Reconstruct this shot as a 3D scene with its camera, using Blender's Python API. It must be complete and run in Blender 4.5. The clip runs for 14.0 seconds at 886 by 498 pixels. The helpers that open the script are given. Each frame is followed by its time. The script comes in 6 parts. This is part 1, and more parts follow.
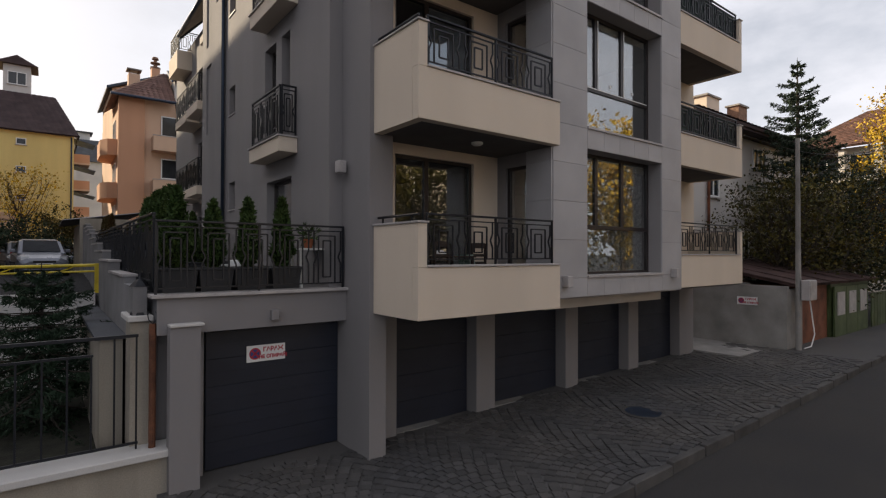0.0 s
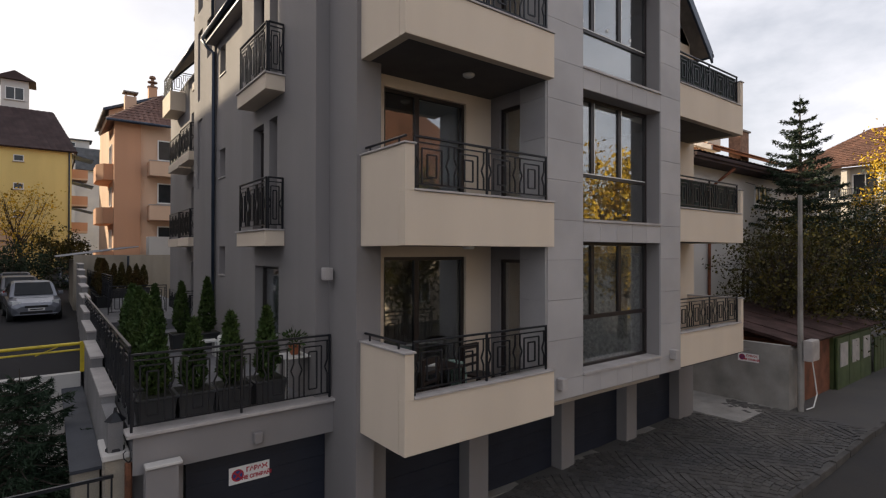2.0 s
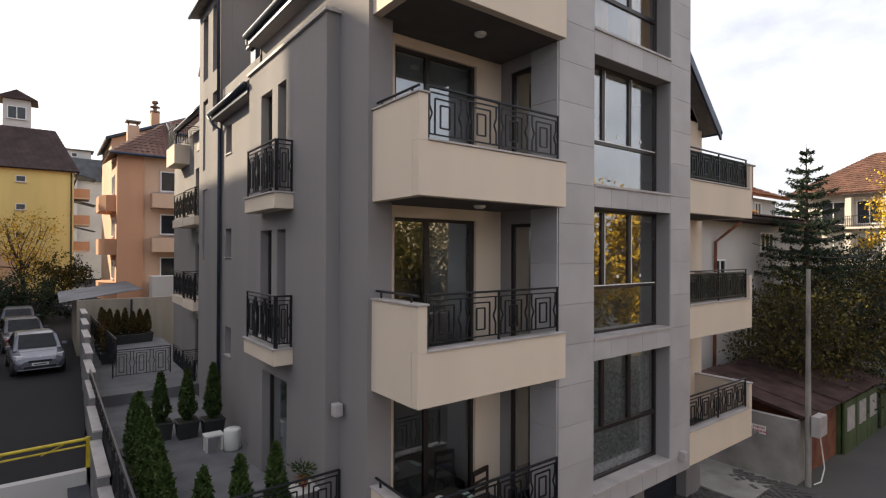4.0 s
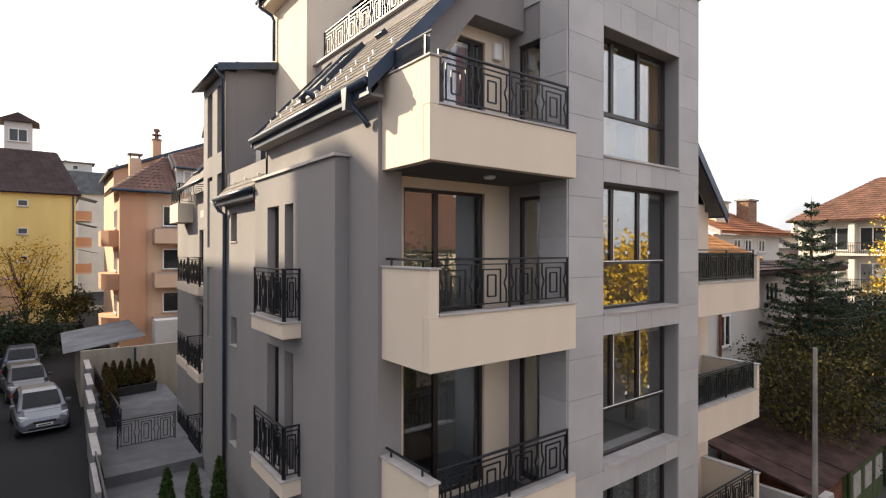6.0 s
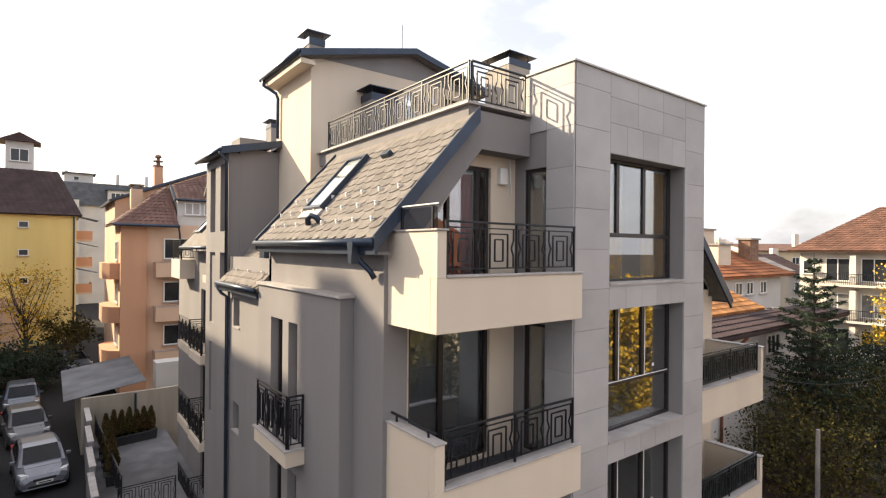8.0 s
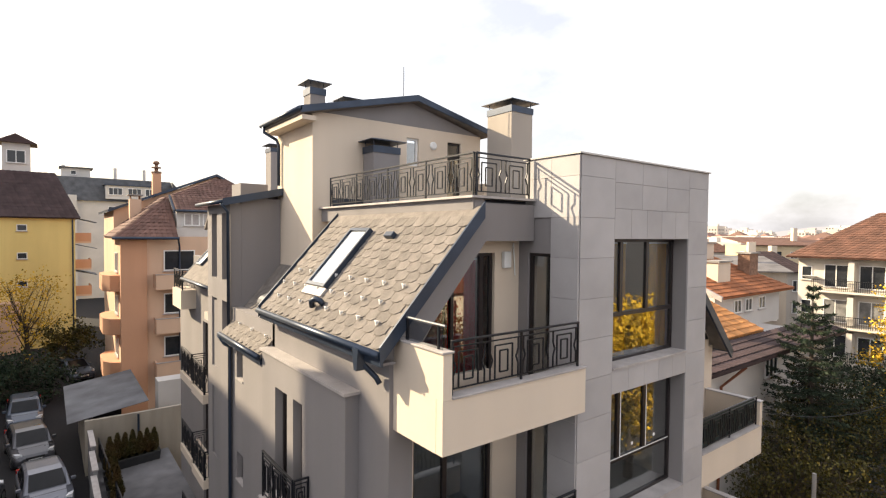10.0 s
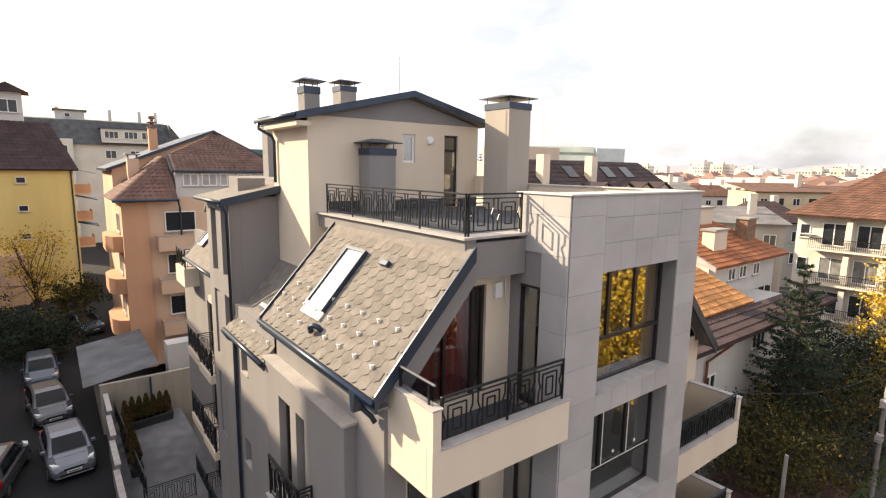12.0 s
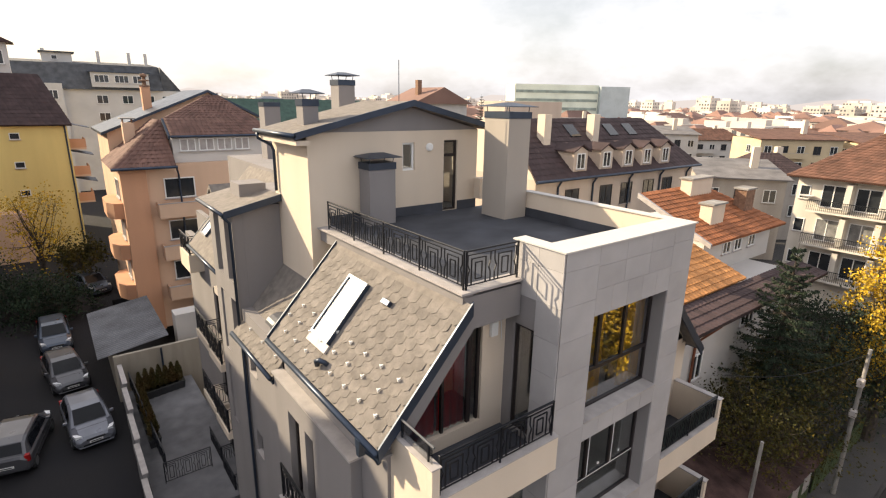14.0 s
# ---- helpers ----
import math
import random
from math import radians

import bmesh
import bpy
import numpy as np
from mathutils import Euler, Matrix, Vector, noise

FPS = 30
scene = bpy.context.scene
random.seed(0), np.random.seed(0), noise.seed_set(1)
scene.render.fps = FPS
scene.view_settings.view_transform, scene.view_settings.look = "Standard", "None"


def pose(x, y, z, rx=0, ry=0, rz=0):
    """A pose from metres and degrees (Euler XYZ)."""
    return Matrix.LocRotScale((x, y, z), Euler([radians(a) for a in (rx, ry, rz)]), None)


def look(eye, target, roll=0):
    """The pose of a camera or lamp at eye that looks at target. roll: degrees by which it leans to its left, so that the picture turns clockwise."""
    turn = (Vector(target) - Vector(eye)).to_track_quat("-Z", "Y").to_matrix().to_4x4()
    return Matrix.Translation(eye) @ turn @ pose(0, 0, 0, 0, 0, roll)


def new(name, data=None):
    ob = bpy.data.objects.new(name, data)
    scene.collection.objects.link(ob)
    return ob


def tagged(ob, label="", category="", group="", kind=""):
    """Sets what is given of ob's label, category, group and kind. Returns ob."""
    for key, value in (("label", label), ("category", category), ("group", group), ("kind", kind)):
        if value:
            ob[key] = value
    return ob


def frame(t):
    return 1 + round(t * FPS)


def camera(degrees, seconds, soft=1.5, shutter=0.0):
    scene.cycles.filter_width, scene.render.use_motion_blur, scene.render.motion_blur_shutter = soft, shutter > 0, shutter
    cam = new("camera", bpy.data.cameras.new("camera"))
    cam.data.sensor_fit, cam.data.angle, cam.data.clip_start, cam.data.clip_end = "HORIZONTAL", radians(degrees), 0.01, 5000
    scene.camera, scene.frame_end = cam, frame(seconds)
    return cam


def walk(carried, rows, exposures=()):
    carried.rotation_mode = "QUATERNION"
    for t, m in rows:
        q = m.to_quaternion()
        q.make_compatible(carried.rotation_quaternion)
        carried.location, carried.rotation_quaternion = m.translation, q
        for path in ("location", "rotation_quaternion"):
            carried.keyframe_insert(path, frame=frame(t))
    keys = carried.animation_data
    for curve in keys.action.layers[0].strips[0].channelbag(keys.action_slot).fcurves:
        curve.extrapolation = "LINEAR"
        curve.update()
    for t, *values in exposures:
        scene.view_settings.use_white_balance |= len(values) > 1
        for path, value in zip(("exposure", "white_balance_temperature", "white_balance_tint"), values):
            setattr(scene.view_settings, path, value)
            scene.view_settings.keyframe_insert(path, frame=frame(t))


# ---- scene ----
cam = camera(81.1, 14.0, soft=1.2)
EXPOSURES = [(0.0, 0.28, 7000, 10), (1.5, 0.33, 7050, 10), (3.0, 0.58, 7050, 10), (5.5, 0.95, 7100, 10), (6.5, 1.05, 7150, 10), (9.0, 1.02, 7350, 10), (12.0, 0.97, 7400, 10), (14.0, 0.79, 7350, 10)]
PATH = [
    (0, (0.109, 0.144, 3.205), (1.326, 1.731, 3.225), 0.1),
    (0.5, (0.158, 0.182, 3.607), (1.375, 1.769, 3.629), 0.1),
    (1, (0.249, 0.218, 4.037), (1.465, 1.806, 4.056), 0.1),
    (1.5, (0.34, 0.238, 4.476), (1.555, 1.827, 4.494), 0.1),
    (2, (0.414, 0.247, 4.999), (1.627, 1.837, 5.012), 0.1),
    (2.5, (0.412, 0.267, 5.498), (1.625, 1.857, 5.509), 0.1),
    (3, (0.352, 0.317, 6.036), (1.565, 1.908, 6.048), 0.2),
    (5.5, (0.281, 0.474, 8.969), (1.489, 2.068, 8.97), 0.2),
    (6, (0.226, 0.517, 9.554), (1.435, 2.11, 9.555), 0.1),
    (6.5, (0.246, 0.59, 10.113), (1.454, 2.184, 10.117), 0.3),
    (7, (0.24, 0.595, 10.726), (1.447, 2.189, 10.731), 0.4),
    (7.5, (0.218, 0.584, 11.296), (1.426, 2.178, 11.3), 0.5),
    (8, (0.168, 0.605, 11.848), (1.377, 2.198, 11.849), 0.5),
    (8.5, (0.119, 0.658, 12.296), (1.328, 2.252, 12.296), 0.6),
    (9, (0.088, 0.731, 12.766), (1.299, 2.322, 12.766), 0.6),
    (11.5, (0.108, 0.559, 14.985), (1.31, 2.138, 14.738), 0.7),
    (12, (0.147, 0.54, 15.455), (1.344, 2.113, 15.149), 0.8),
    (12.5, (0.164, 0.542, 15.952), (1.356, 2.106, 15.588), 0.9),
    (13, (0.188, 0.584, 16.488), (1.374, 2.137, 16.064), 0.9),
    (13.5, (0.2, 0.606, 16.996), (1.378, 2.148, 16.513), 1.0),
    (14, (0.18, 0.611, 17.544), (1.349, 2.139, 16.999), 1.0),
]
walk(cam, [(t, look(eye, target, roll)) for t, eye, target, roll in PATH], EXPOSURES)

# ---- daylight ----
LIGHT = Vector((1.0, -1.5, -0.9)).normalized()      # the way the sunlight goes
SUN_EL = math.asin(-LIGHT.z)
world = bpy.data.worlds.new("world")
scene.world = world
world.use_nodes = True
wn, wl = world.node_tree.nodes, world.node_tree.links
wn.clear()
w_out = wn.new("ShaderNodeOutputWorld")
w_bg = wn.new("ShaderNodeBackground")
w_sky = wn.new("ShaderNodeTexSky")
w_sky.sky_type, w_sky.sun_disc = "NISHITA", False
w_sky.sun_elevation = SUN_EL
w_sky.sun_rotation = math.atan2(-LIGHT.x, -LIGHT.y)
w_sky.air_density, w_sky.dust_density, w_sky.ozone_density = 1.0, 4.0, 1.0
# thin autumn cloud over the whole sky, thicker low down
w_co = wn.new("ShaderNodeTexCoord")
w_map = wn.new("ShaderNodeMapping")
w_map.inputs["Scale"].default_value = (1.4, 1.4, 3.0)
w_noise = wn.new("ShaderNodeTexNoise")
w_noise.inputs["Scale"].default_value, w_noise.inputs["Detail"].default_value = 1.5, 7.0
w_noise.inputs["Roughness"].default_value = 0.58
w_ramp = wn.new("ShaderNodeMapRange")
w_ramp.inputs["From Min"].default_value, w_ramp.inputs["From Max"].default_value = 0.36, 0.62
w_ramp.inputs["To Min"].default_value, w_ramp.inputs["To Max"].default_value = 0.38, 0.92
w_mix = wn.new("ShaderNodeMixRGB")
w_mix.inputs[2].default_value = (7.5, 7.8, 8.9, 1)
wl.new(w_co.outputs["Generated"], w_map.inputs[0])
wl.new(w_map.outputs[0], w_noise.inputs[0])
wl.new(w_noise.outputs[0], w_ramp.inputs[0])
wl.new(w_ramp.outputs[0], w_mix.inputs[0])
wl.new(w_sky.outputs[0], w_mix.inputs[1])
wl.new(w_mix.outputs[0], w_bg.inputs[0])
w_bg.inputs[1].default_value = 0.106
wl.new(w_bg.outputs[0], w_out.inputs[0])
sun = new("sun", bpy.data.lights.new("sun", "SUN"))
sun.data.energy, sun.data.angle, sun.data.color = 5.0, radians(0.6), (1.0, 0.87, 0.67)
sun.matrix_world = look((0, 0, 40), Vector((0, 0, 40)) + LIGHT)


# ---- materials ----
def material(name, colour, rough=0.8, metal=0.0, vary=0.15, size=2.0, grain=60.0, bump=0.1, tint=None, island=0.0, each=0.0, streak=False):
    """Plain surface with stains at a large scale (size, 1/m), grain at a small one, and relief."""
    m = bpy.data.materials.new(name)
    m.use_nodes = True
    n, l = m.node_tree.nodes, m.node_tree.links
    b = n["Principled BSDF"]
    b.inputs["Roughness"].default_value, b.inputs["Metallic"].default_value = rough, metal
    co = n.new("ShaderNodeTexCoord")
    mp = n.new("ShaderNodeMapping")
    geo = n.new("ShaderNodeNewGeometry")
    l.new(geo.outputs["Position"], mp.inputs[0])
    if streak:
        mp.inputs["Scale"].default_value = (1, 1, 0.12)
    big, small = n.new("ShaderNodeTexNoise"), n.new("ShaderNodeTexNoise")
    big.inputs["Scale"].default_value, big.inputs["Detail"].default_value = size, 5
    small.inputs["Scale"].default_value, small.inputs["Detail"].default_value = grain, 3
    l.new(mp.outputs[0], big.inputs[0])
    l.new(geo.outputs["Position"], small.inputs[0])
    c = Vector(colour[:3])
    ramp = n.new("ShaderNodeMapRange")
    ramp.inputs["From Min"].default_value, ramp.inputs["From Max"].default_value = 0.3, 0.7
    l.new(big.outputs[0], ramp.inputs[0])
    mix = n.new("ShaderNodeMixRGB")
    other = Vector(tint) if tint else c * (1 - 1.6 * vary)
    mix.inputs[1].default_value = (*(c * (1 + 0.5 * vary)), 1)
    mix.inputs[2].default_value = (*other, 1)
    l.new(ramp.outputs[0], mix.inputs[0])
    fine = n.new("ShaderNodeMapRange")
    fine.inputs["From Min"].default_value, fine.inputs["From Max"].default_value = 0.25, 0.75
    fine.inputs["To Min"].default_value, fine.inputs["To Max"].default_value = 1 - 0.8 * vary, 1 + 0.6 * vary
    l.new(small.outputs[0], fine.inputs[0])
    mul = n.new("ShaderNodeVectorMath")
    mul.operation = "MULTIPLY"
    l.new(mix.outputs[0], mul.inputs[0])
    l.new(fine.outputs[0], mul.inputs[1])
    last = mul.outputs[0]
    for amount, source in ((island, "Random Per Island"), (each, "Random")):
        if amount:
            info = geo if source == "Random Per Island" else n.new("ShaderNodeObjectInfo")
            r = n.new("ShaderNodeMapRange")
            r.inputs["To Min"].default_value, r.inputs["To Max"].default_value = 1 - amount, 1 + amount
            l.new(info.outputs[source], r.inputs[0])
            mm = n.new("ShaderNodeVectorMath")
            mm.operation = "MULTIPLY"
            l.new(last, mm.inputs[0])
            l.new(r.outputs[0], mm.inputs[1])
            last = mm.outputs[0]
    l.new(last, b.inputs["Base Color"])
    if bump:
        bp = n.new("ShaderNodeBump")
        bp.inputs["Strength"].default_value, bp.inputs["Distance"].default_value = min(1, bump * 2), 0.01
        l.new(small.outputs[0], bp.inputs["Height"])
        l.new(bp.outputs[0], b.inputs["Normal"])
    rr = n.new("ShaderNodeMapRange")
    rr.inputs["To Min"].default_value, rr.inputs["To Max"].default_value = max(0.02, rough - 0.12), min(1, rough + 0.1)
    l.new(big.outputs[0], rr.inputs[0])
    l.new(rr.outputs[0], b.inputs["Roughness"])
    return m


def glass_material(name, base, tint=(0.86, 0.9, 0.92)):
    """Thin double glazing: see-through, with a mirror that strengthens towards grazing views."""
    m = bpy.data.materials.new(name)
    m.use_nodes = True
    n, l = m.node_tree.nodes, m.node_tree.links
    n.clear()
    out, mix = n.new("ShaderNodeOutputMaterial"), n.new("ShaderNodeMixShader")
    clear, gloss, weight = n.new("ShaderNodeBsdfTransparent"), n.new("ShaderNodeBsdfGlossy"), n.new("ShaderNodeLayerWeight")
    clear.inputs[0].default_value = (*tint, 1)
    gloss.inputs["Roughness"].default_value = 0.015
    gloss.inputs["Color"].default_value = (0.95, 0.95, 0.95, 1)
    weight.inputs[0].default_value = 0.5
    power = n.new("ShaderNodeMath")
    power.operation = "POWER"
    power.inputs[1].default_value = 4.0
    r = n.new("ShaderNodeMapRange")
    r.inputs["To Min"].default_value, r.inputs["To Max"].default_value = base, 1.0
    l.new(weight.outputs["Facing"], power.inputs[0])
    l.new(power.outputs[0], r.inputs[0])
    l.new(r.outputs[0], mix.inputs[0])
    l.new(clear.outputs[0], mix.inputs[1])
    l.new(gloss.outputs[0], mix.inputs[2])
    l.new(mix.outputs[0], out.inputs[0])
    return m


M_GREY = material("grey_render", (0.236, 0.221, 0.222), 0.9, vary=0.07, size=0.8, grain=220, bump=0.25, streak=True)
M_CREAM = material("cream_render", (0.66, 0.56, 0.455), 0.9, vary=0.05, size=0.9, grain=220, bump=0.22, streak=True)
M_CLAD = material("cladding_panel", (0.40, 0.385, 0.388), 0.65, vary=0.08, size=1.2, grain=90, bump=0.05, each=0.06)
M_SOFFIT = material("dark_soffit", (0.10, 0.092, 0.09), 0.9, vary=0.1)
M_COPING = material("coping_stone", (0.42, 0.39, 0.38), 0.6, vary=0.14, size=3)
M_IRON = material("black_iron", (0.014, 0.016, 0.022), 0.42, metal=0.3, vary=0.2, bump=0.0)
M_FRAME = material("brown_window_frame", (0.022, 0.016, 0.016), 0.4, vary=0.15, bump=0.0)
M_WFRAME = material("white_frame", (0.78, 0.78, 0.77), 0.4, vary=0.05, bump=0.0)
M_GUTTER = material("gutter_steel", (0.036, 0.053, 0.085), 0.4, metal=0.4, vary=0.15, bump=0.0)
M_SHINGLE = material("roof_shingle", (0.235, 0.21, 0.19), 0.95, vary=0.16, size=5, grain=260, bump=0.5, each=0.13, island=0.13)
M_INTERIOR = material("room_plaster", (0.5, 0.45, 0.4), 0.9, vary=0.06)
M_ASPHALT = material("asphalt", (0.02, 0.0195, 0.021), 0.9, vary=0.35, size=0.45, grain=110, bump=0.5, tint=(0.045, 0.041, 0.038))
M_PAVE = material("dark_paving", (0.05, 0.049, 0.051), 0.85, vary=0.3, size=0.55, grain=60, bump=0.4, each=0.25, island=0.25, tint=(0.088, 0.081, 0.076))
M_CONC = material("concrete", (0.29, 0.275, 0.26), 0.9, vary=0.22, size=1.3, grain=90, bump=0.3)
M_WHITEWALL = material("white_wall", (0.55, 0.53, 0.51), 0.9, vary=0.07, size=0.5)
M_GARAGE = material("garage_door_grey", (0.011, 0.015, 0.028), 0.55, vary=0.12, bump=0.05)
M_MEMBRANE = material("roof_membrane", (0.05, 0.056, 0.072), 0.75, vary=0.25, size=1.0, grain=80)
M_GLASS = glass_material("window_glass", 0.18)
M_DARKGLASS = material("dark_pane", (0.03, 0.034, 0.04), 0.08, vary=0.2, bump=0)
M_GLASS_DARK = glass_material("balcony_glass", 0.05, (0.6, 0.62, 0.65))


# ---- mesh helpers ----
def box(bm, x0, x1, y0, y1, z0, z1, bevel=0.0):
    vs = [bm.verts.new(p) for p in ((x0, y0, z0), (x1, y0, z0), (x1, y1, z0), (x0, y1, z0), (x0, y0, z1), (x1, y0, z1), (x1, y1, z1), (x0, y1, z1))]
    fs = [bm.faces.new([vs[i] for i in f]) for f in ((3, 2, 1, 0), (4, 5, 6, 7), (0, 1, 5, 4), (1, 2, 6, 5), (2, 3, 7, 6), (3, 0, 4, 7))]
    if bevel:
        bmesh.ops.bevel(bm, geom=list({e for f in fs for e in f.edges}), offset=bevel, segments=1, affect="EDGES")
    return bm


def boxed(*a, bevel=0.0):
    return box(bmesh.new(), *a, bevel=bevel)


def prism(bm, outline, axis, a, b):
    """A closed outline in the plane across axis (x: (y, z); y: (x, z); z: (x, y)), drawn out from a to b."""
    def put(p, t):
        return {"x": (t, p[0], p[1]), "y": (p[0], t, p[1]), "z": (p[0], p[1], t)}[axis]
    lo, hi = [bm.verts.new(put(p, a)) for p in outline], [bm.verts.new(put(p, b)) for p in outline]
    k = len(outline)
    bm.faces.new(lo)
    bm.faces.new(hi[::-1])
    for i in range(k):
        bm.faces.new((lo[(i + 1) % k], lo[i], hi[i], hi[(i + 1) % k]))
    bmesh.ops.recalc_face_normals(bm, faces=bm.faces)
    return bm


def tube(bm, points, radius, sides=8, closed_ends=True):
    """A round pipe along points; radius may be one number or one for each point."""
    pts = [Vector(p) for p in points]
    rs = radius if isinstance(radius, (list, tuple)) else [radius] * len(pts)
    rings = []
    for i, p in enumerate(pts):
        d = (pts[min(i + 1, len(pts) - 1)] - pts[max(i - 1, 0)]).normalized()
        u = d.orthogonal().normalized() if not rings else (up - d * up.dot(d)).normalized()
        up = u
        v = d.cross(u)
        rings.append([bm.verts.new(p + rs[i] * (math.cos(2 * math.pi * k / sides) * u + math.sin(2 * math.pi * k / sides) * v)) for k in range(sides)])
    for r0, r1 in zip(rings, rings[1:]):
        for k in range(sides):
            bm.faces.new((r0[k], r0[(k + 1) % sides], r1[(k + 1) % sides], r1[k]))
    if closed_ends:
        bm.faces.new(rings[0][::-1])
        bm.faces.new(rings[-1])
    return bm


def lathe(bm, profile, at=(0, 0, 0), sides=14):
    """(radius, height) pairs turned round the upright through at."""
    x, y, z = at
    rings = [[bm.verts.new((x + r * math.cos(2 * math.pi * k / sides), y + r * math.sin(2 * math.pi * k / sides), z + h)) for k in range(sides)] for r, h in profile]
    for r0, r1 in zip(rings, rings[1:]):
        for k in range(sides):
            bm.faces.new((r0[k], r0[(k + 1) % sides], r1[(k + 1) % sides], r1[k]))
    bm.faces.new(rings[0][::-1])
    bm.faces.new(rings[-1])
    return bm


def link(name, bm, mat, smooth=False):
    me = bpy.data.meshes.new(name)
    bm.to_mesh(me)
    bm.free()
    me.materials.append(mat)
    if smooth:
        for p in me.polygons:
            p.use_smooth = True
    return new(name, me)


def part(name, bm, mat, parent, label="", smooth=False):
    ob = link(name, bm, mat, smooth)
    ob.parent = parent
    if label:
        ob["label"] = label
    return ob


def thing(name, label, category, group="", at=(0, 0, 0), turn=0):
    ob = new(name)
    ob.matrix_basis = pose(*at, 0, 0, turn)
    ob.empty_display_size = 0.2
    return tagged(ob, label, category, group)


def structure(name, bm, mat, label, category):
    return tagged(link(name, bm, mat), label, category, kind="structure")


def holed(axis, a, b, u0, u1, z0, z1, holes):
    """An upright wall from a to b across axis, u0..u1 along, z0..z1 high, with openings (u0, u1, z0, z1) through it."""
    us = sorted({u0, u1, *[h for o in holes for h in o[:2]]})
    zs = sorted({z0, z1, *[h for o in holes for h in o[2:]]})
    bm, seen = bmesh.new(), {}

    def vert(t, u, z):
        key = (t, u, z)
        if key not in seen:
            seen[key] = bm.verts.new((t, u, z) if axis == "x" else (u, t, z))
        return seen[key]

    def solid(i, j):
        if not (0 <= i < len(us) - 1 and 0 <= j < len(zs) - 1):
            return False
        cu, cz = (us[i] + us[i + 1]) / 2, (zs[j] + zs[j + 1]) / 2
        return not any(o[0] < cu < o[1] and o[2] < cz < o[3] for o in holes)

    for i in range(len(us) - 1):
        for j in range(len(zs) - 1):
            if not solid(i, j):
                continue
            for t in (a, b):
                bm.faces.new([vert(t, us[i], zs[j]), vert(t, us[i + 1], zs[j]), vert(t, us[i + 1], zs[j + 1]), vert(t, us[i], zs[j + 1])])
            for di, dj, p, q in ((-1, 0, (i, j), (i, j + 1)), (1, 0, (i + 1, j), (i + 1, j + 1)), (0, -1, (i, j), (i + 1, j)), (0, 1, (i, j + 1), (i + 1, j + 1))):
                if not solid(i + di, j + dj):
                    bm.faces.new([vert(a, us[p[0]], zs[p[1]]), vert(b, us[p[0]], zs[p[1]]), vert(b, us[q[0]], zs[q[1]]), vert(a, us[q[0]], zs[q[1]])])
    bmesh.ops.recalc_face_normals(bm, faces=bm.faces)
    return bm


# ---- the apartment building: measures ----
STOREY = (2.28, 5.09, 7.92, 10.73)       # undersides of the balconies
EYE_X, SIDE_X, BAY_X = 3.82, 4.1, 3.86    # eave, side wall, bay
FRONT, CLAD, BACK = 6.0, 6.2, 7.6         # balcony fronts, cladding, back wall of the recesses
FLOORS = (2.42, 5.24, 8.07, 10.88)
TOP = 15.06
TERRACE = 14.30
SLOPE = (14.15 - 12.0) / (5.75 - 3.82)
building = thing("apartment_building", "grey and cream rendered apartment building with a shingle roof", "building")


def roof_z(x, eave=12.0):
    return eave + (x - EYE_X) * SLOPE


# walls
win_front = [(8.17, 10.78, 2.8, 5.2), (8.17, 10.78, 5.6, 8.0), (8.17, 10.78, 8.4, 10.78), (8.17, 10.78, 11.25, 13.6)]
front = part("wall", holed("y", CLAD + 0.03, CLAD + 0.4, 7.2, 11.6, 2.4, 15.0, win_front), M_GREY, building, "grey backing wall behind the cladding")
doors_side = [(6.8, 7.36, f + 0.1, f + 2.45) for f in FLOORS]
part("wall", holed("x", 7.18, 7.42, CLAD + 0.4, BACK + 0.3, 2.4, 14.2, doors_side), M_GREY, building)
# back wall of the balcony recess
win_back = [(4.8, 6.56, f + 0.08, f + 2.5) for f in FLOORS[:3]] + [(5.6, 6.56, FLOORS[3] + 0.08, FLOORS[3] + 2.45)]
part("wall", holed("y", BACK, BACK + 0.3, SIDE_X + 0.3, 7.18, 2.3, 11.2, win_back[:3]), M_CREAM, building, "cream rendered wall behind the balconies")
part("wall", boxed(6.56, 7.18, BACK, BACK + 0.3, 11.2, 14.0), M_CREAM, building)
part("wall", prism(bmesh.new(), [(4.4, 11.2), (4.5, 11.2), (5.98, 13.33), (5.98, 13.9), (5.55, 13.6)], "y", BACK, BACK + 0.3), M_CREAM, building)
gable_glass = part("gable_window", prism(bmesh.new(), [(4.5, 10.96), (5.55, 10.96), (5.55, 12.7)], "y", BACK + 0.1, BACK + 0.112), M_GLASS, building, "sloping glazed gable window")
gable_glass.visible_shadow = False
part("wall", boxed(5.98, 6.56, BACK, BACK + 0.3, 13.33, 14.0), M_CREAM, building)
# side wall with its small openings
side_holes = [(14.5, 15.05, z, z + 0.75) for z in (4.4, 7.0, 9.75)] + [(15.95, 16.4, z, z + 2.1) for z in (4.0, 6.85, 9.5)]
part("wall", boxed(SIDE_X, SIDE_X + 0.3, BACK - 0.38, 12.2, 0.0, 12.15), M_GREY, building, "grey rendered side wall")
part("wall", holed("x", SIDE_X, SIDE_X + 0.3, 12.2, 18.0, 0.0, 10.95, side_holes), M_GREY, building, "grey rendered side wall")
part("wall", boxed(SIDE_X + 0.002, SIDE_X + 0.42, BACK - 0.378, BACK + 0.05, 2.2, 10.9), M_GREY, building, "grey corner pier")
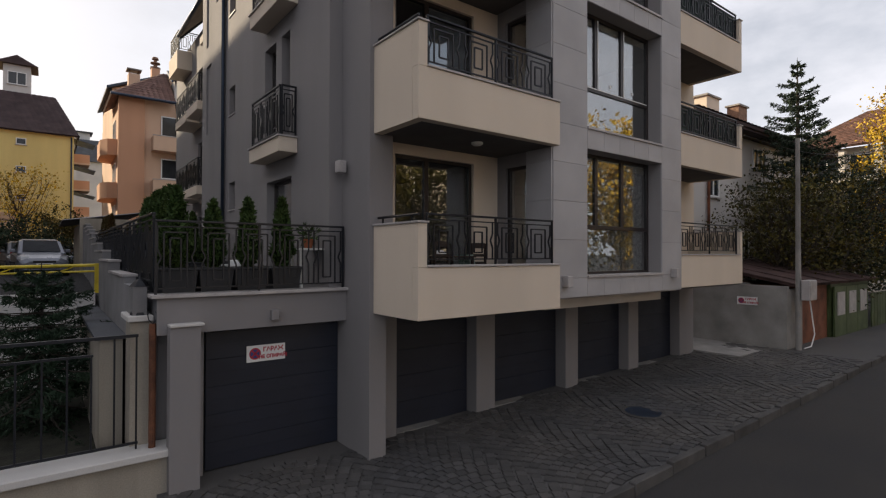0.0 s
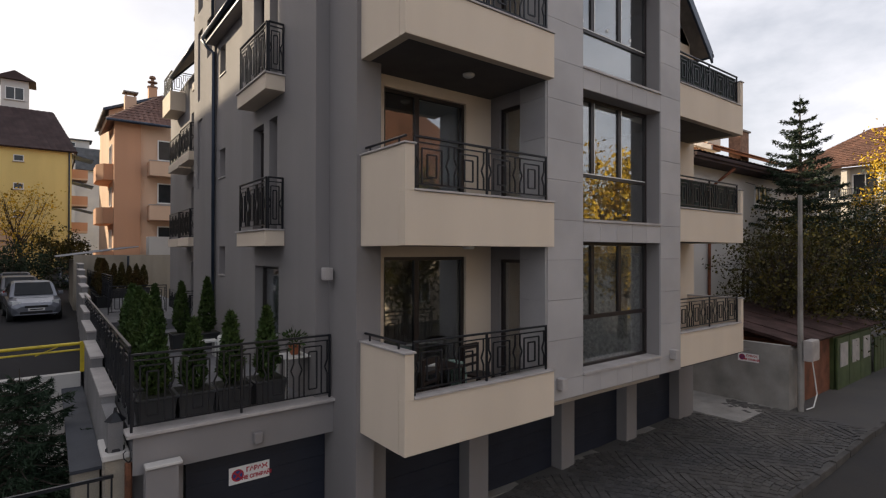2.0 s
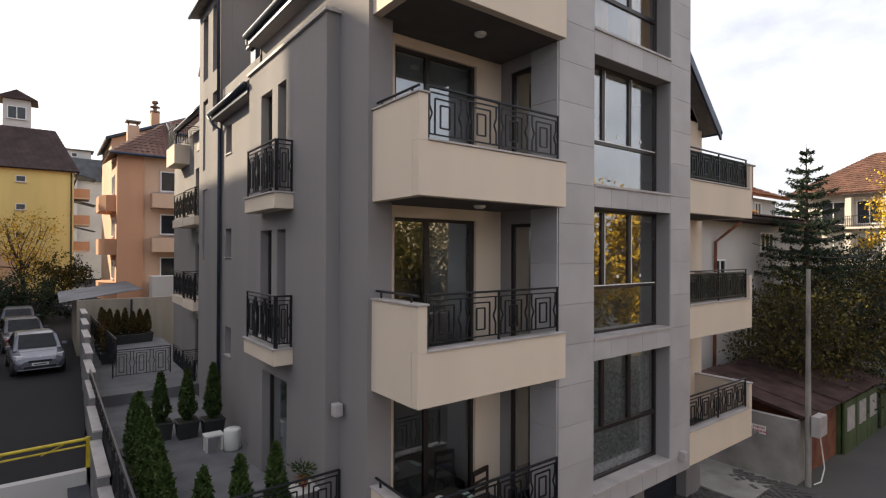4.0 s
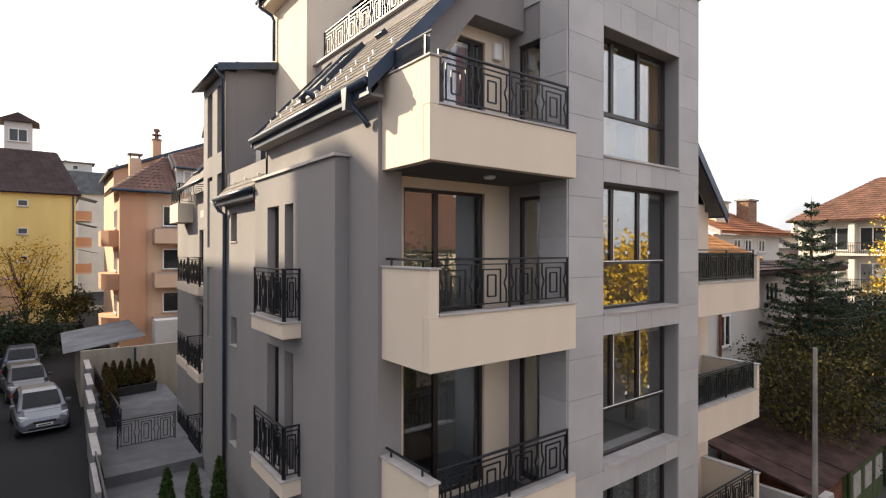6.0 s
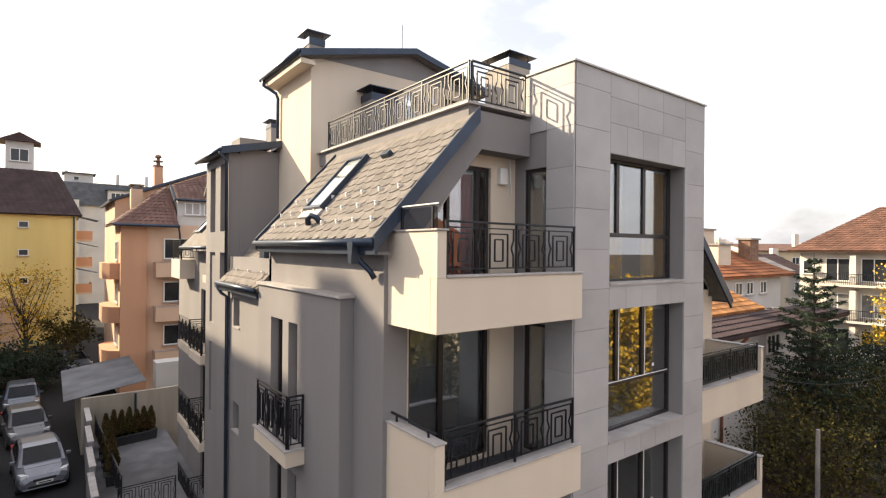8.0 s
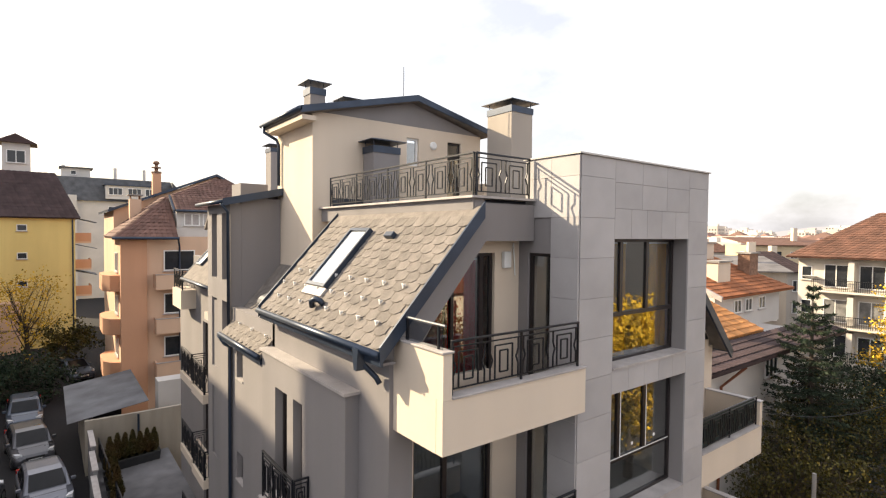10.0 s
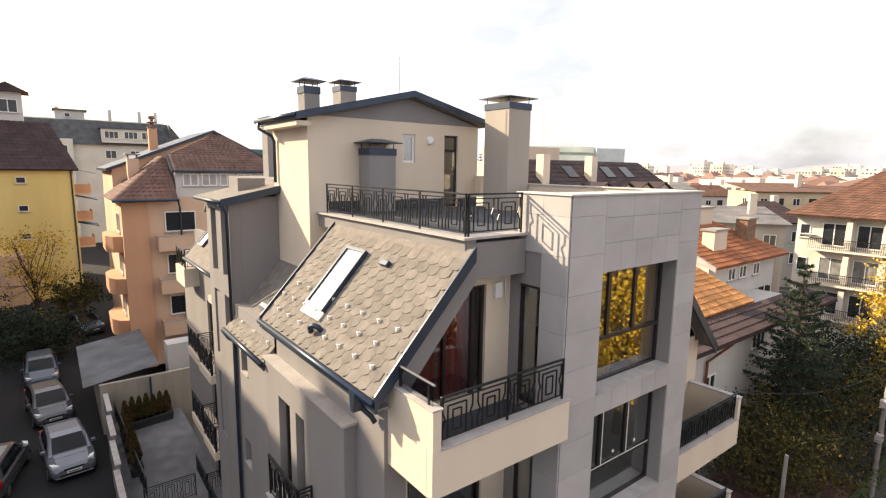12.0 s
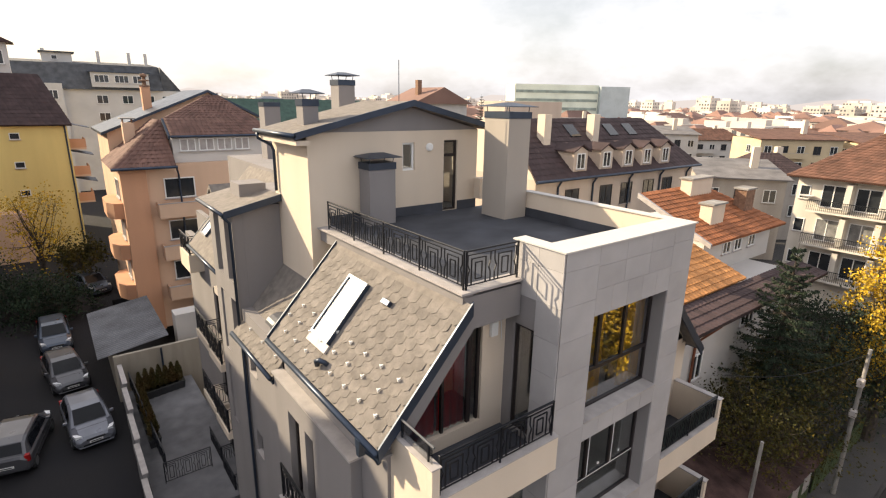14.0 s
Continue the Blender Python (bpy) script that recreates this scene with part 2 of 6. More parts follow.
# bay with doors behind the small balconies
bay_holes = [(9.85, 11.25, f, f + 2.3) for f in FLOORS[:1]] + [(9.95, 10.4, f, f + 2.35) for f in FLOORS[1:3]] + [(10.72, 11.4, f, f + 2.35) for f in FLOORS[1:3]]
part("bay", holed("x", BAY_X, SIDE_X - 0.002, 8.17, 12.22, 2.6, 11.05, bay_holes), M_GREY, building, "grey rendered bay with narrow openings")
part("coping", boxed(BAY_X - 0.05, SIDE_X, 8.11, 12.26, 11.05, 11.1), M_COPING, building, "light stone coping")


# floors and rooms inside, seen through the glass
for f in FLOORS:
    part("floor_slab", boxed(SIDE_X + 0.3, 14.6, BACK + 0.3, 20.0, f - 0.25, f), M_INTERIOR, building)
part("floor_slab", boxed(7.446, 11.4, CLAD + 0.56, 13.2, 14.0, TERRACE), M_MEMBRANE, building, "dark grey roof terrace membrane")
part("room_wall", boxed(SIDE_X + 0.3, 14.6, 11.9, 12.05, 2.4, 12.0), M_INTERIOR, building)
part("room_wall", boxed(5.9, 14.6, 11.9, 12.05, 12.0, 14.0), M_INTERIOR, building)
part("room_wall", boxed(7.2, 7.3, BACK + 0.32, 12.0, 2.4, 14.0), M_INTERIOR, building)
part("room_wall", boxed(11.45, 11.58, CLAD + 0.42, 12.0, 2.4, 14.0), M_INTERIOR, building)
for f in FLOORS:
    part("floor_slab", boxed(7.44, 11.45, CLAD + 0.42, BACK + 0.3, f - 0.25, f), M_INTERIOR, building)


# balconies on the front
def balcony(z, mirrored=False, last=False):
    """Solid parapet with a raised end, its floor, soffit and sills, with the underside at z."""
    if not mirrored:
        x0, x1, end0, end1 = 4.17, 7.148, 4.17, 4.32
        y0 = FRONT
    else:
        x0, x1, end0, end1 = 11.6, 14.75, 14.6, 14.75
        y0 = CLAD
    b = part("balcony", boxed(x0, x1, y0, y0 + 0.15, z, z + 0.74, bevel=0.006), M_CREAM, building, "cream rendered balcony parapet")
    back = BACK - 0.37 if not mirrored else BACK
    side = prism(bmesh.new(), [(y0 + 0.152, z), (back, z), (back, z + 1.36), (y0 + 0.152, z + 1.36)], "x", end0, end1)
    part("end_wall", side, M_CREAM, b)
    part("end_wall", boxed(end0, end1, y0, y0 + 0.15, z + 0.742, z + 1.36), M_CREAM, b)
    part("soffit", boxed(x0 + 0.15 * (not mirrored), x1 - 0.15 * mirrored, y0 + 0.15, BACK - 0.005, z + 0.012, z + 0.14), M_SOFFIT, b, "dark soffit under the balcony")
    part("floor_slab", boxed(x0 + 0.15 * (not mirrored), x1 - 0.15 * mirrored, y0 + 0.15, BACK - 0.005, z + 0.142, z + 0.16), M_MEMBRANE, b)
    sx0, sx1 = (end1 + 0.002, x1) if not mirrored else (x0, end0 - 0.002)
    part("sill", boxed(sx0, sx1, y0 - 0.025, y0 + 0.19, z + 0.742, z + 0.772, bevel=0.004), M_COPING, b, "grey stone sill")
    part("sill", boxed(end0 - 0.025, end1 + 0.025, y0 - 0.025, back, z + 1.362, z + 1.39, bevel=0.004), M_COPING, b)
    if not mirrored:
        lamp = lathe(bmesh.new(), [(0.07, -0.05), (0.1, -0.025), (0.1, 0.0)], (5.9, 6.75, z + 0.01))
        part("ceiling_light", lamp, M_WFRAME, b, "round white balcony lamp", True)
    return b


for z in STOREY:
    balcony(z)
for z in (2.45, 5.25, 8.05):
    balcony(z, True)


# railings
def bar(bm, p, q, w=0.02):
    """A square bar from p to q."""
    p, q = Vector(p), Vector(q)
    d = (q - p).normalized()
    u = Vector((0, 1, 0))
    v = d.cross(u).normalized()
    h = w / 2
    a = [bm.verts.new(p + s * h * u + t * h * v) for s, t in ((-1, -1), (1, -1), (1, 1), (-1, 1))]
    b = [bm.verts.new(q + s * h * u + t * h * v) for s, t in ((-1, -1), (1, -1), (1, 1), (-1, 1))]
    for k in range(4):
        bm.faces.new((a[k], a[(k + 1) % 4], b[(k + 1) % 4], b[k]))
    bm.faces.new(a[::-1])
    bm.faces.new(b)
    bmesh.ops.recalc_face_normals(bm, faces=bm.faces)
    return bm


def railing(length, height, at, turn, group, label="black wrought iron balcony railing with rectangles and pinched bars", posts=True):
    """Iron railing along its own x: rails, end posts, and a run of rectangle frames, straight and pinched bars."""
    r = thing("railing", label, "railing", group, at, turn)
    lo, hi = 0.08, height - 0.09
    part("top_rail", boxed(0, length, -0.022, 0.022, height - 0.03, height, bevel=0.005), M_IRON, r)
    part("middle_rail", boxed(0, length, -0.01, 0.01, hi - 0.012, hi + 0.006), M_IRON, r)
    part("bottom_rail", boxed(0, length, -0.01, 0.01, lo - 0.01, lo + 0.01), M_IRON, r)
    n_post = max(1, round(length / 1.25))
    for i in range(n_post + 1):
        x = 0.015 + (length - 0.03) * i / n_post
        part("post", boxed(x - 0.015, x + 0.015, -0.015, 0.015, 0, height - 0.03), M_IRON, r)
    unit = 0.62
    k = max(1, round(length / unit))
    unit = length / k
    for i in range(k):
        x = unit * i
        bm = bmesh.new()                       # two nested rectangle frames, open at opposite ends
        a, b = x + 0.20 * unit, x + 0.72 * unit
        bar(bm, (a, 0, lo), (a, 0, hi - 0.08)), bar(bm, (a, 0, hi - 0.08), (b, 0, hi - 0.08)), bar(bm, (b, 0, hi - 0.08), (b, 0, lo))
        c, d = x + 0.34 * unit, x + 0.58 * unit
        bar(bm, (c, 0, hi - 0.16), (c, 0, lo + 0.1)), bar(bm, (c, 0, lo + 0.1), (d, 0, lo + 0.1)), bar(bm, (d, 0, lo + 0.1), (d, 0, hi - 0.16)), bar(bm, (c, 0, hi - 0.16), (d, 0, hi - 0.16))
        part("rectangle_ornament", bm, M_IRON, r)
        m = (lo + hi) / 2
        for s, xx in ((1, x + 0.06 * unit), (-1, x + 0.90 * unit)):
            bm = bmesh.new()
            pts = [(xx, 0, lo), (xx, 0, m - 0.11), (xx + s * 0.045, 0, m), (xx, 0, m + 0.11), (xx, 0, hi)]
            for p, q in zip(pts, pts[1:]):
                bar(bm, p, q)
            part("pinched_bar", bm, M_IRON, r)
    return r


def handrail(p, q, group):
    """A low rail on short stubs over a wall."""
    p, q = Vector(p), Vector(q)
    r = thing("handrail", "thin black iron handrail on top of the parapet", "railing", group)
    bm = bmesh.new()
    tube(bm, [p, q], 0.02, 8)
    part("top_rail", bm, M_IRON, r)
    for t in (0.12, 0.85):
        c = p.lerp(q, t)
        part("post", boxed(c.x - 0.012, c.x + 0.012, c.y - 0.012, c.y + 0.012, c.z - 0.1, c.z), M_IRON, r)
    return r


for z in STOREY:
    railing(2.68, 0.74, (4.36, FRONT + 0.08, z + 0.772), 0, "front balcony railings")
    if z < 10:
        handrail((4.245, 7.2, z + 1.49), (4.245, FRONT + 0.1, z + 1.49), "balcony handrails")
for z in (2.45, 5.25, 8.05):
    railing(2.98, 0.74, (11.61, CLAD + 0.08, z + 0.772), 0, "front balcony railings")


M_SCREEN = material("dark_green_screen", (0.012, 0.028, 0.026), 0.7, vary=0.2, size=3)
for z in (5.25, 8.05):
    sc = thing("privacy_screen", "dark green cloth screen tied behind the balcony railing", "screen", "balcony screens")
    part("cloth", boxed(11.66, 14.56, CLAD + 0.112, CLAD + 0.12, z + 0.8, z + 1.44), M_SCREEN, sc)
    for x in (11.7, 12.65, 13.6, 14.52):
        part("tie", boxed(x - 0.012, x + 0.012, CLAD + 0.1, CLAD + 0.124, z + 1.38, z + 1.41), M_IRON, sc)

# glazing
def glazing(x0, x1, y, z0, z1, bars=(), level=None, frame_mat=None, name="window", lower=None, depth=0.07, axis="y"):
    """A framed window in the plane y (or x): bars are the uprights' places, level the height of a cross bar."""
    fm = frame_mat or M_FRAME
    t = 0.06
    ring = bmesh.new()
    for a, b, c, d in ((x0, x0 + t, z0, z1), (x1 - t, x1, z0, z1), (x0 + t, x1 - t, z1 - t, z1), (x0 + t, x1 - t, z0, z0 + t)):
        if axis == "y":
            box(ring, a, b, y - depth / 2, y + depth / 2, c, d)
        else:
            box(ring, y - depth / 2, y + depth / 2, a, b, c, d)
    w = part(name, ring, fm, building)

    def piece(n, a, b, c, d, m, dd, label=""):
        lo, hi = y - dd / 2, y + dd / 2
        bm = boxed(a, b, lo, hi, c, d) if axis == "y" else boxed(lo, hi, a, b, c, d)
        return part(n, bm, m, w, label)
    edges = [x0 + t, *bars, x1 - t]
    top_from = z0 + t if level is None else level
    if level is not None:
        piece("cross_bar", x0 + t, x1 - t, level - 0.04, level + 0.04, fm, depth * 0.98)
        pane = piece("pane", x0 + t, x1 - t, z0 + t, level - 0.04, M_GLASS, 0.012)
        pane.visible_shadow = False
        top_from = level + 0.04
    for b in bars:
        piece("mullion", b - 0.045, b + 0.045, top_from, z1 - t, fm, depth * 0.97)
    for a, b in zip(edges, edges[1:]):
        pane = piece("pane", a + 0.045 * (a != edges[0]), b - 0.045 * (b != edges[-1]), top_from, z1 - t, M_GLASS, 0.012)
        pane.visible_shadow = False
    return w


for i, (a, b, c, d) in enumerate(win_front):
    level = c + (0.9 if i != 0 else 0.95)
    g = glazing(a, b, CLAD + 0.36, c, d, (a + 0.72, a + 1.62), level)
    part("sill", boxed(a, b, CLAD - 0.03, CLAD + 0.32, c - 0.03, c + 0.012), M_COPING, g, "grey stone window sill")
    if i in (1, 2):
        for x in (a + 0.72 + 0.05, a + 1.62 + 0.05):
            part("film_strip", boxed(x - 0.012, x + 0.012, CLAD + 0.318, CLAD + 0.3245, level + 0.05, d - 0.07), M_WFRAME, g, "white protective film on the sash")
        part("film_strip", boxed(a + 0.07, b - 0.07, CLAD + 0.318, CLAD + 0.3245, level + 0.02, level + 0.038), M_WFRAME, g)
        for x in (a + 0.4, a + 1.2, a + 2.0):
            part("sticker", boxed(x, x + 0.06, CLAD + 0.344, CLAD + 0.351, level + 0.16, level + 0.22), M_WFRAME, g, "small white sticker")
for a, b, c, d in win_back:
    glazing(a, b, BACK + 0.1, c, d, (a + 0.7,), None, name="balcony_door")
for a, b, c, d in doors_side:
    glazing(a, b, 7.26, c, d, (), None, name="balcony_door", axis="x")
for a, b, c, d in bay_holes:
    glazing(a, b, BAY_X + 0.2, c, d, (), None, name="balcony_door", axis="x")
for a, b, c, d in side_holes:
    g = glazing(a, b, SIDE_X + 0.18, c, d, (), None, axis="x")
    part("sill", boxed(SIDE_X - 0.03, SIDE_X + 0.1, a - 0.03, b + 0.03, c - 0.03, c + 0.004), M_COPING, g)


# garage storey
GROUND_RISE = 0.028


def ground_z(x):
    return min(0.36, max(0.0, (x - 4.4) * GROUND_RISE))


for x0, x1, y0 in ((4.42, 5.0, 7.84), (6.85, 7.35, 7.84), (9.55, 10.0, 7.84), (12.05, 12.5, 7.84), (14.6, 15.3, 7.84)):
    part("pillar", boxed(x0, x1, y0, y0 + 0.75, -0.1, 2.42, bevel=0.012), M_GREY, building, "grey rendered garage pillar")
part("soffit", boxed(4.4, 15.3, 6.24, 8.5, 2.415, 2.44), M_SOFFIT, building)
part("pillar", boxed(4.17, 4.42, 8.15, 8.5, -0.1, 2.1), M_GREY, building)
M_RUBBER = material("dark_seal", (0.012, 0.012, 0.013), 0.8, vary=0.1, bump=0)


def garage_door(x0, x1, y, z0, z1):
    """Sectional door: five ribbed leaves one over another in a frame."""
    d = part("garage_door", boxed(x0 - 0.04, x1 + 0.04, y + 0.045, y + 0.09, z0, z1 + 0.04), M_RUBBER, building, "dark grey sectional garage door")
    n = 5
    h = (z1 - z0) / n
    for i in range(n):
        part("panel", boxed(x0, x1, y, y + 0.043, z0 + i * h + 0.0015, z0 + (i + 1) * h - 0.0015, bevel=0.003), M_GARAGE, d)
        part("rib", boxed(x0 + 0.03, x1 - 0.03, y - 0.004, y + 0.002, z0 + (i + 0.48) * h, z0 + (i + 0.52) * h), M_GARAGE, d)
    return d


garage_door(1.98, 4.09, 8.3, 0.02, 2.05)
for x0, x1 in ((5.0, 6.85), (7.35, 9.55), (10.0, 12.05), (12.5, 14.6)):
    garage_door(x0 + 0.02, x1 - 0.02, 8.12, ground_z(x0) + 0.03, 2.4)
    part("threshold", boxed(x0, x1, 7.9, 8.16, -0.05, ground_z(x0) + 0.028), M_CONC, building)
part("wall", boxed(15.3, 15.5, 7.9, 20, 0, 10.6), M_GREY, building)
part("wall", boxed(14.75, 15.0, 7.62, 20, 2.4, 10.6), M_CREAM, building)
part("wall", holed("y", BACK, BACK + 0.25, 11.6, 14.75, 2.4, 11.2, [(12.0, 13.4, f + 0.05, f + 2.3) for f in FLOORS[:3]]), M_CREAM, building)
for f in FLOORS[:3]:
    glazing(12.0, 13.4, BACK + 0.1, f + 0.05, f + 2.3, (12.7,), None, name="balcony_door")

# clad block: panels with open joints
rows_z = [2.42, 2.77]
while rows_z[-1] < 14.9:
    rows_z.append(rows_z[-1] + 0.70)
rows_z[-1] = TOP - 0.03
clad = part("cladding", boxed(7.2, 11.6, CLAD + 0.022, CLAD + 0.028, 2.41, 2.43), M_CLAD, building)


def panel(x0, x1, z0, z1):
    part("panel", boxed(x0 + 0.003, x1 - 0.003, CLAD, CLAD + 0.024, z0 + 0.003, z1 - 0.003), M_CLAD, clad)


WX0, WX1 = 8.17, 10.78
for z0, z1 in zip(rows_z, rows_z[1:]):
    panel(7.2, WX0, z0, z1)
    panel(WX1, 11.6, z0, z1)
bands = [(2.42, 2.8), (5.2, 5.6), (8.0, 8.4), (10.78, 11.25), (13.6, 14.15), (14.15, 14.62), (14.62, TOP - 0.03)]
for z0, z1 in bands:
    k = 5 if z1 < 14.2 else 3
    for i in range(k):
        panel(WX0 + (WX1 - WX0) * i / k, WX0 + (WX1 - WX0) * (i + 1) / k, z0, z1)
# the block's cheek towards the balconies, and window reveals
cheek = part("cladding", boxed(7.166, 7.178, CLAD, CLAD + 0.4, 2.4, TOP - 0.03), M_CLAD, building)
for z0, z1 in zip(rows_z, rows_z[1:]):
    part("panel", boxed(7.15, 7.165, CLAD, 6.8, z0 + 0.003, z1 - 0.003), M_CLAD, cheek)
    if z0 > 13.4:
        part("panel", boxed(7.15, 7.165, 6.806, 7.42, z0 + 0.003, z1 - 0.003), M_CLAD, cheek)
for a, b, c, d in win_front:
    part("reveal", boxed(a - 0.02, a - 0.002, CLAD + 0.024, CLAD + 0.34, c, d), M_CLAD, clad)
    part("reveal", boxed(b + 0.002, b + 0.02, CLAD + 0.024, CLAD + 0.34, c, d), M_CLAD, clad)
# parapet round the terrace
part("parapet", boxed(7.18, 11.58, CLAD + 0.41, CLAD + 0.55, TERRACE, TOP - 0.03), M_CREAM, building, "cream rendered terrace parapet")
part("parapet", boxed(7.18, 7.42, 6.752, 7.42, 14.2, TOP - 0.03), M_CREAM, building)
part("parapet", boxed(11.40, 11.58, 6.752, 11.35, TERRACE, TOP - 0.03), M_CREAM, building)
bm = boxed(7.12, 11.63, CLAD - 0.04, 6.79, TOP - 0.028, TOP)
part("coping", bm, M_WHITEWALL, building, "light sheet coping")
part("coping", boxed(7.12, 7.46, 6.792, 7.46, TOP - 0.028, TOP), M_WHITEWALL, building)
part("coping", boxed(11.36, 11.63, 6.792, 11.37, TOP - 0.028, TOP), M_WHITEWALL, building)

for a in ((7.446, 11.398, CLAD + 0.552, CLAD + 0.566), (11.384, 11.398, CLAD + 0.568, 11.3), (6.0, 9.76, 13.184, 13.198), (10.32, 11.09, 13.184, 13.198), (7.422, 7.436, 6.8, 7.42)):
    part("upstand", boxed(*a, TERRACE + 0.002, TERRACE + 0.27), M_MEMBRANE, building, "dark membrane turned up at the wall")

# gable over the fourth-floor balcony and the kerb of the terrace
y_g = 7.05
part("gable_band", prism(bmesh.new(), [(EYE_X + 0.1, 11.75), (4.45, 11.75), (5.98, 13.55), (7.15, 13.55), (7.15, 14.2), (5.72, 14.2), (5.72, 14.1)], "y", y_g + 0.15, BACK - 0.002), M_GREY, building, "grey rendered gable band")
part("terrace_kerb", boxed(5.70, 5.95, 7.22, 13.2, 13.95, TERRACE - 0.03), M_GREY, building)
part("coping", boxed(5.62, 6.0, 7.15, 13.2, TERRACE - 0.03, TERRACE + 0.01), M_COPING, building, "light stone coping")
part("coping", boxed(6.002, 7.14, 7.15, 7.55, TERRACE - 0.03, TERRACE + 0.01), M_COPING, building)
part("floor_slab", boxed(5.952, 7.44, 7.44, 13.2, 14.0, TERRACE), M_MEMBRANE, building)
railing(5.55, 0.74, (5.78, 12.85, TERRACE + 0.01), -90, "terrace railings", "black iron terrace railing above the shingle roof")
railing(1.3, 0.74, (5.8, 7.28, TERRACE + 0.01), 0, "terrace railings", "black iron terrace railing above the gable")


# shingle roofs
def roof(y0, y1, eave, x_top, label, thick=0.1):
    z1 = roof_z(x_top, eave)
    r = part("roof", prism(bmesh.new(), [(EYE_X, eave - 0.02), (x_top, z1 - 0.02), (x_top, z1 - 0.02 - thick * 1.4), (EYE_X, eave - 0.02 - thick)], "y", y0, y1), M_SHINGLE, building, label)
    part("gutter", tube(bmesh.new(), [(EYE_X - 0.05, y0, eave - 0.06), (EYE_X - 0.05, y1, eave - 0.06)], 0.06, 10), M_GUTTER, r, "dark grey metal gutter", True)
    part("fascia", boxed(EYE_X, EYE_X + 0.04, y0, y1, eave - 0.24, eave - 0.12), M_GUTTER, r)
    part("eaves_soffit", boxed(EYE_X + 0.04, SIDE_X, y0 + 0.05, y1, eave - 0.24, eave - 0.2), M_GREY, r)
    return r


main_roof = roof(7.0, 12.25, 12.0, 5.75, "grey-brown shingle roof slope")
low_roof = roof(12.25, 15.5, 10.95, 5.45, "lower grey-brown shingle roof slope")
for y in (6.97, 12.25):
    a, b = (EYE_X - 0.03, 12.0 + 0.02), (5.75, roof_z(5.75) + 0.02)
    part("verge", prism(bmesh.new(), [(a[0], a[1] + 0.03), (b[0], b[1] + 0.03), (b[0], b[1] - 0.24), (a[0], a[1] - 0.24)], "y", y, y + 0.035), M_GUTTER, main_roof, "dark metal verge")
part("wall", prism(bmesh.new(), [(SIDE_X, 10.9), (5.75, 10.9), (5.75, 14.0), (SIDE_X, 12.1)], "y", 12.1, 12.24), M_GREY, building)

# stair tower beside the lower roof
tw_holes = [(15.75, 16.3, z, z + h) for z, h in ((12.3, 1.9), (10.6, 1.1))] + [(16.85, 17.45, z, z + h) for z, h in ((12.3, 1.9), (9.6, 2.1), (6.9, 2.1))]
tower = part("tower_wall", holed("x", 4.05, 4.35, 15.45, 17.95, 3.0, 14.45, tw_holes), M_GREY, building, "grey rendered tower with slit windows")
part("wall", boxed(4.352, 5.44, 15.45, 15.7, 10.0, 14.6), M_GREY, tower)
for a, b, c, d in tw_holes:
    glazing(a, b, 4.25, c, d, (), None, axis="x")
tr = part("tower_roof", prism(bmesh.new(), [(3.8, 14.44), (5.44, 14.80), (5.44, 14.90), (3.8, 14.54)], "y", 15.25, 18.15), M_SHINGLE, building, "flat shingle roof of the tower")
part("gutter", tube(bmesh.new(), [(3.78, 15.25, 14.47), (3.78, 18.15, 14.47)], 0.055, 10), M_GUTTER, tr, smooth=True)
part("verge", prism(bmesh.new(), [(3.8, 14.36), (5.44, 14.72), (5.44, 14.92), (3.8, 14.56)], "y", 15.22, 15.248), M_GUTTER, tr)
part("vent_box", boxed(4.6, 5.4, 16.4, 17.3, 14.55, 15.1), M_GREY, tr)

# penthouse
PY, PX0, PX1, PR = 13.2, 5.45, 11.1, 8.5
pent_wall = [(8.3, 8.72, 15.62, 16.42), (9.78, 10.3, TERRACE, 16.45)]
part("penthouse_wall", holed("y", PY, PY + 0.25, PX0, PX1, 13.0, 16.75, pent_wall), M_CREAM, building, "cream rendered penthouse wall")
part("penthouse_wall", prism(bmesh.new(), [(PX0, 16.752), (PX1, 16.752), (PR, 17.42)], "y", PY, PY + 0.25), M_GREY, building, "grey gable triangle")
part("penthouse_wall", boxed(PX0, PX0 + 0.25, PY + 0.252, 15.7, 12.0, 16.75), M_CREAM, building)
part("penthouse_wall", boxed(PX1 - 0.25, PX1, PY + 0.252, 15.7, 12.0, 16.75), M_CREAM, building)
glazing(8.3, 8.72, PY + 0.1, 15.62, 16.42, (), None, frame_mat=M_WFRAME)
glazing(9.78, 10.3, PY + 0.1, TERRACE, 16.45, (), 16.0, name="terrace_door")
pr = part("penthouse_roof", prism(bmesh.new(), [(5.05, 16.74), (PR, 17.56), (11.35, 16.9), (11.35, 16.75), (PR, 17.42), (5.05, 16.59)], "y", 12.95, 15.75), M_SHINGLE, building, "low gabled shingle roof of the penthouse")
part("verge", prism(bmesh.new(), [(5.02, 16.77), (PR, 17.6), (11.37, 16.93), (11.37, 16.77), (PR, 17.43), (5.02, 16.6)], "y", 12.9, 12.945), M_GUTTER, pr)
part("gutter", tube(bmesh.new(), [(5.0, 12.9, 16.7), (5.0, 15.8, 16.7)], 0.06, 10), M_GUTTER, pr, smooth=True)
part("eaves_board", boxed(5.08, PX0, 12.97, 15.7, 16.46, 16.58), M_CREAM, pr)
part("room_floor", boxed(PX0 + 0.25, PX1 - 0.25, PY + 0.252, 15.45, 13.9, TERRACE), M_INTERIOR, building)
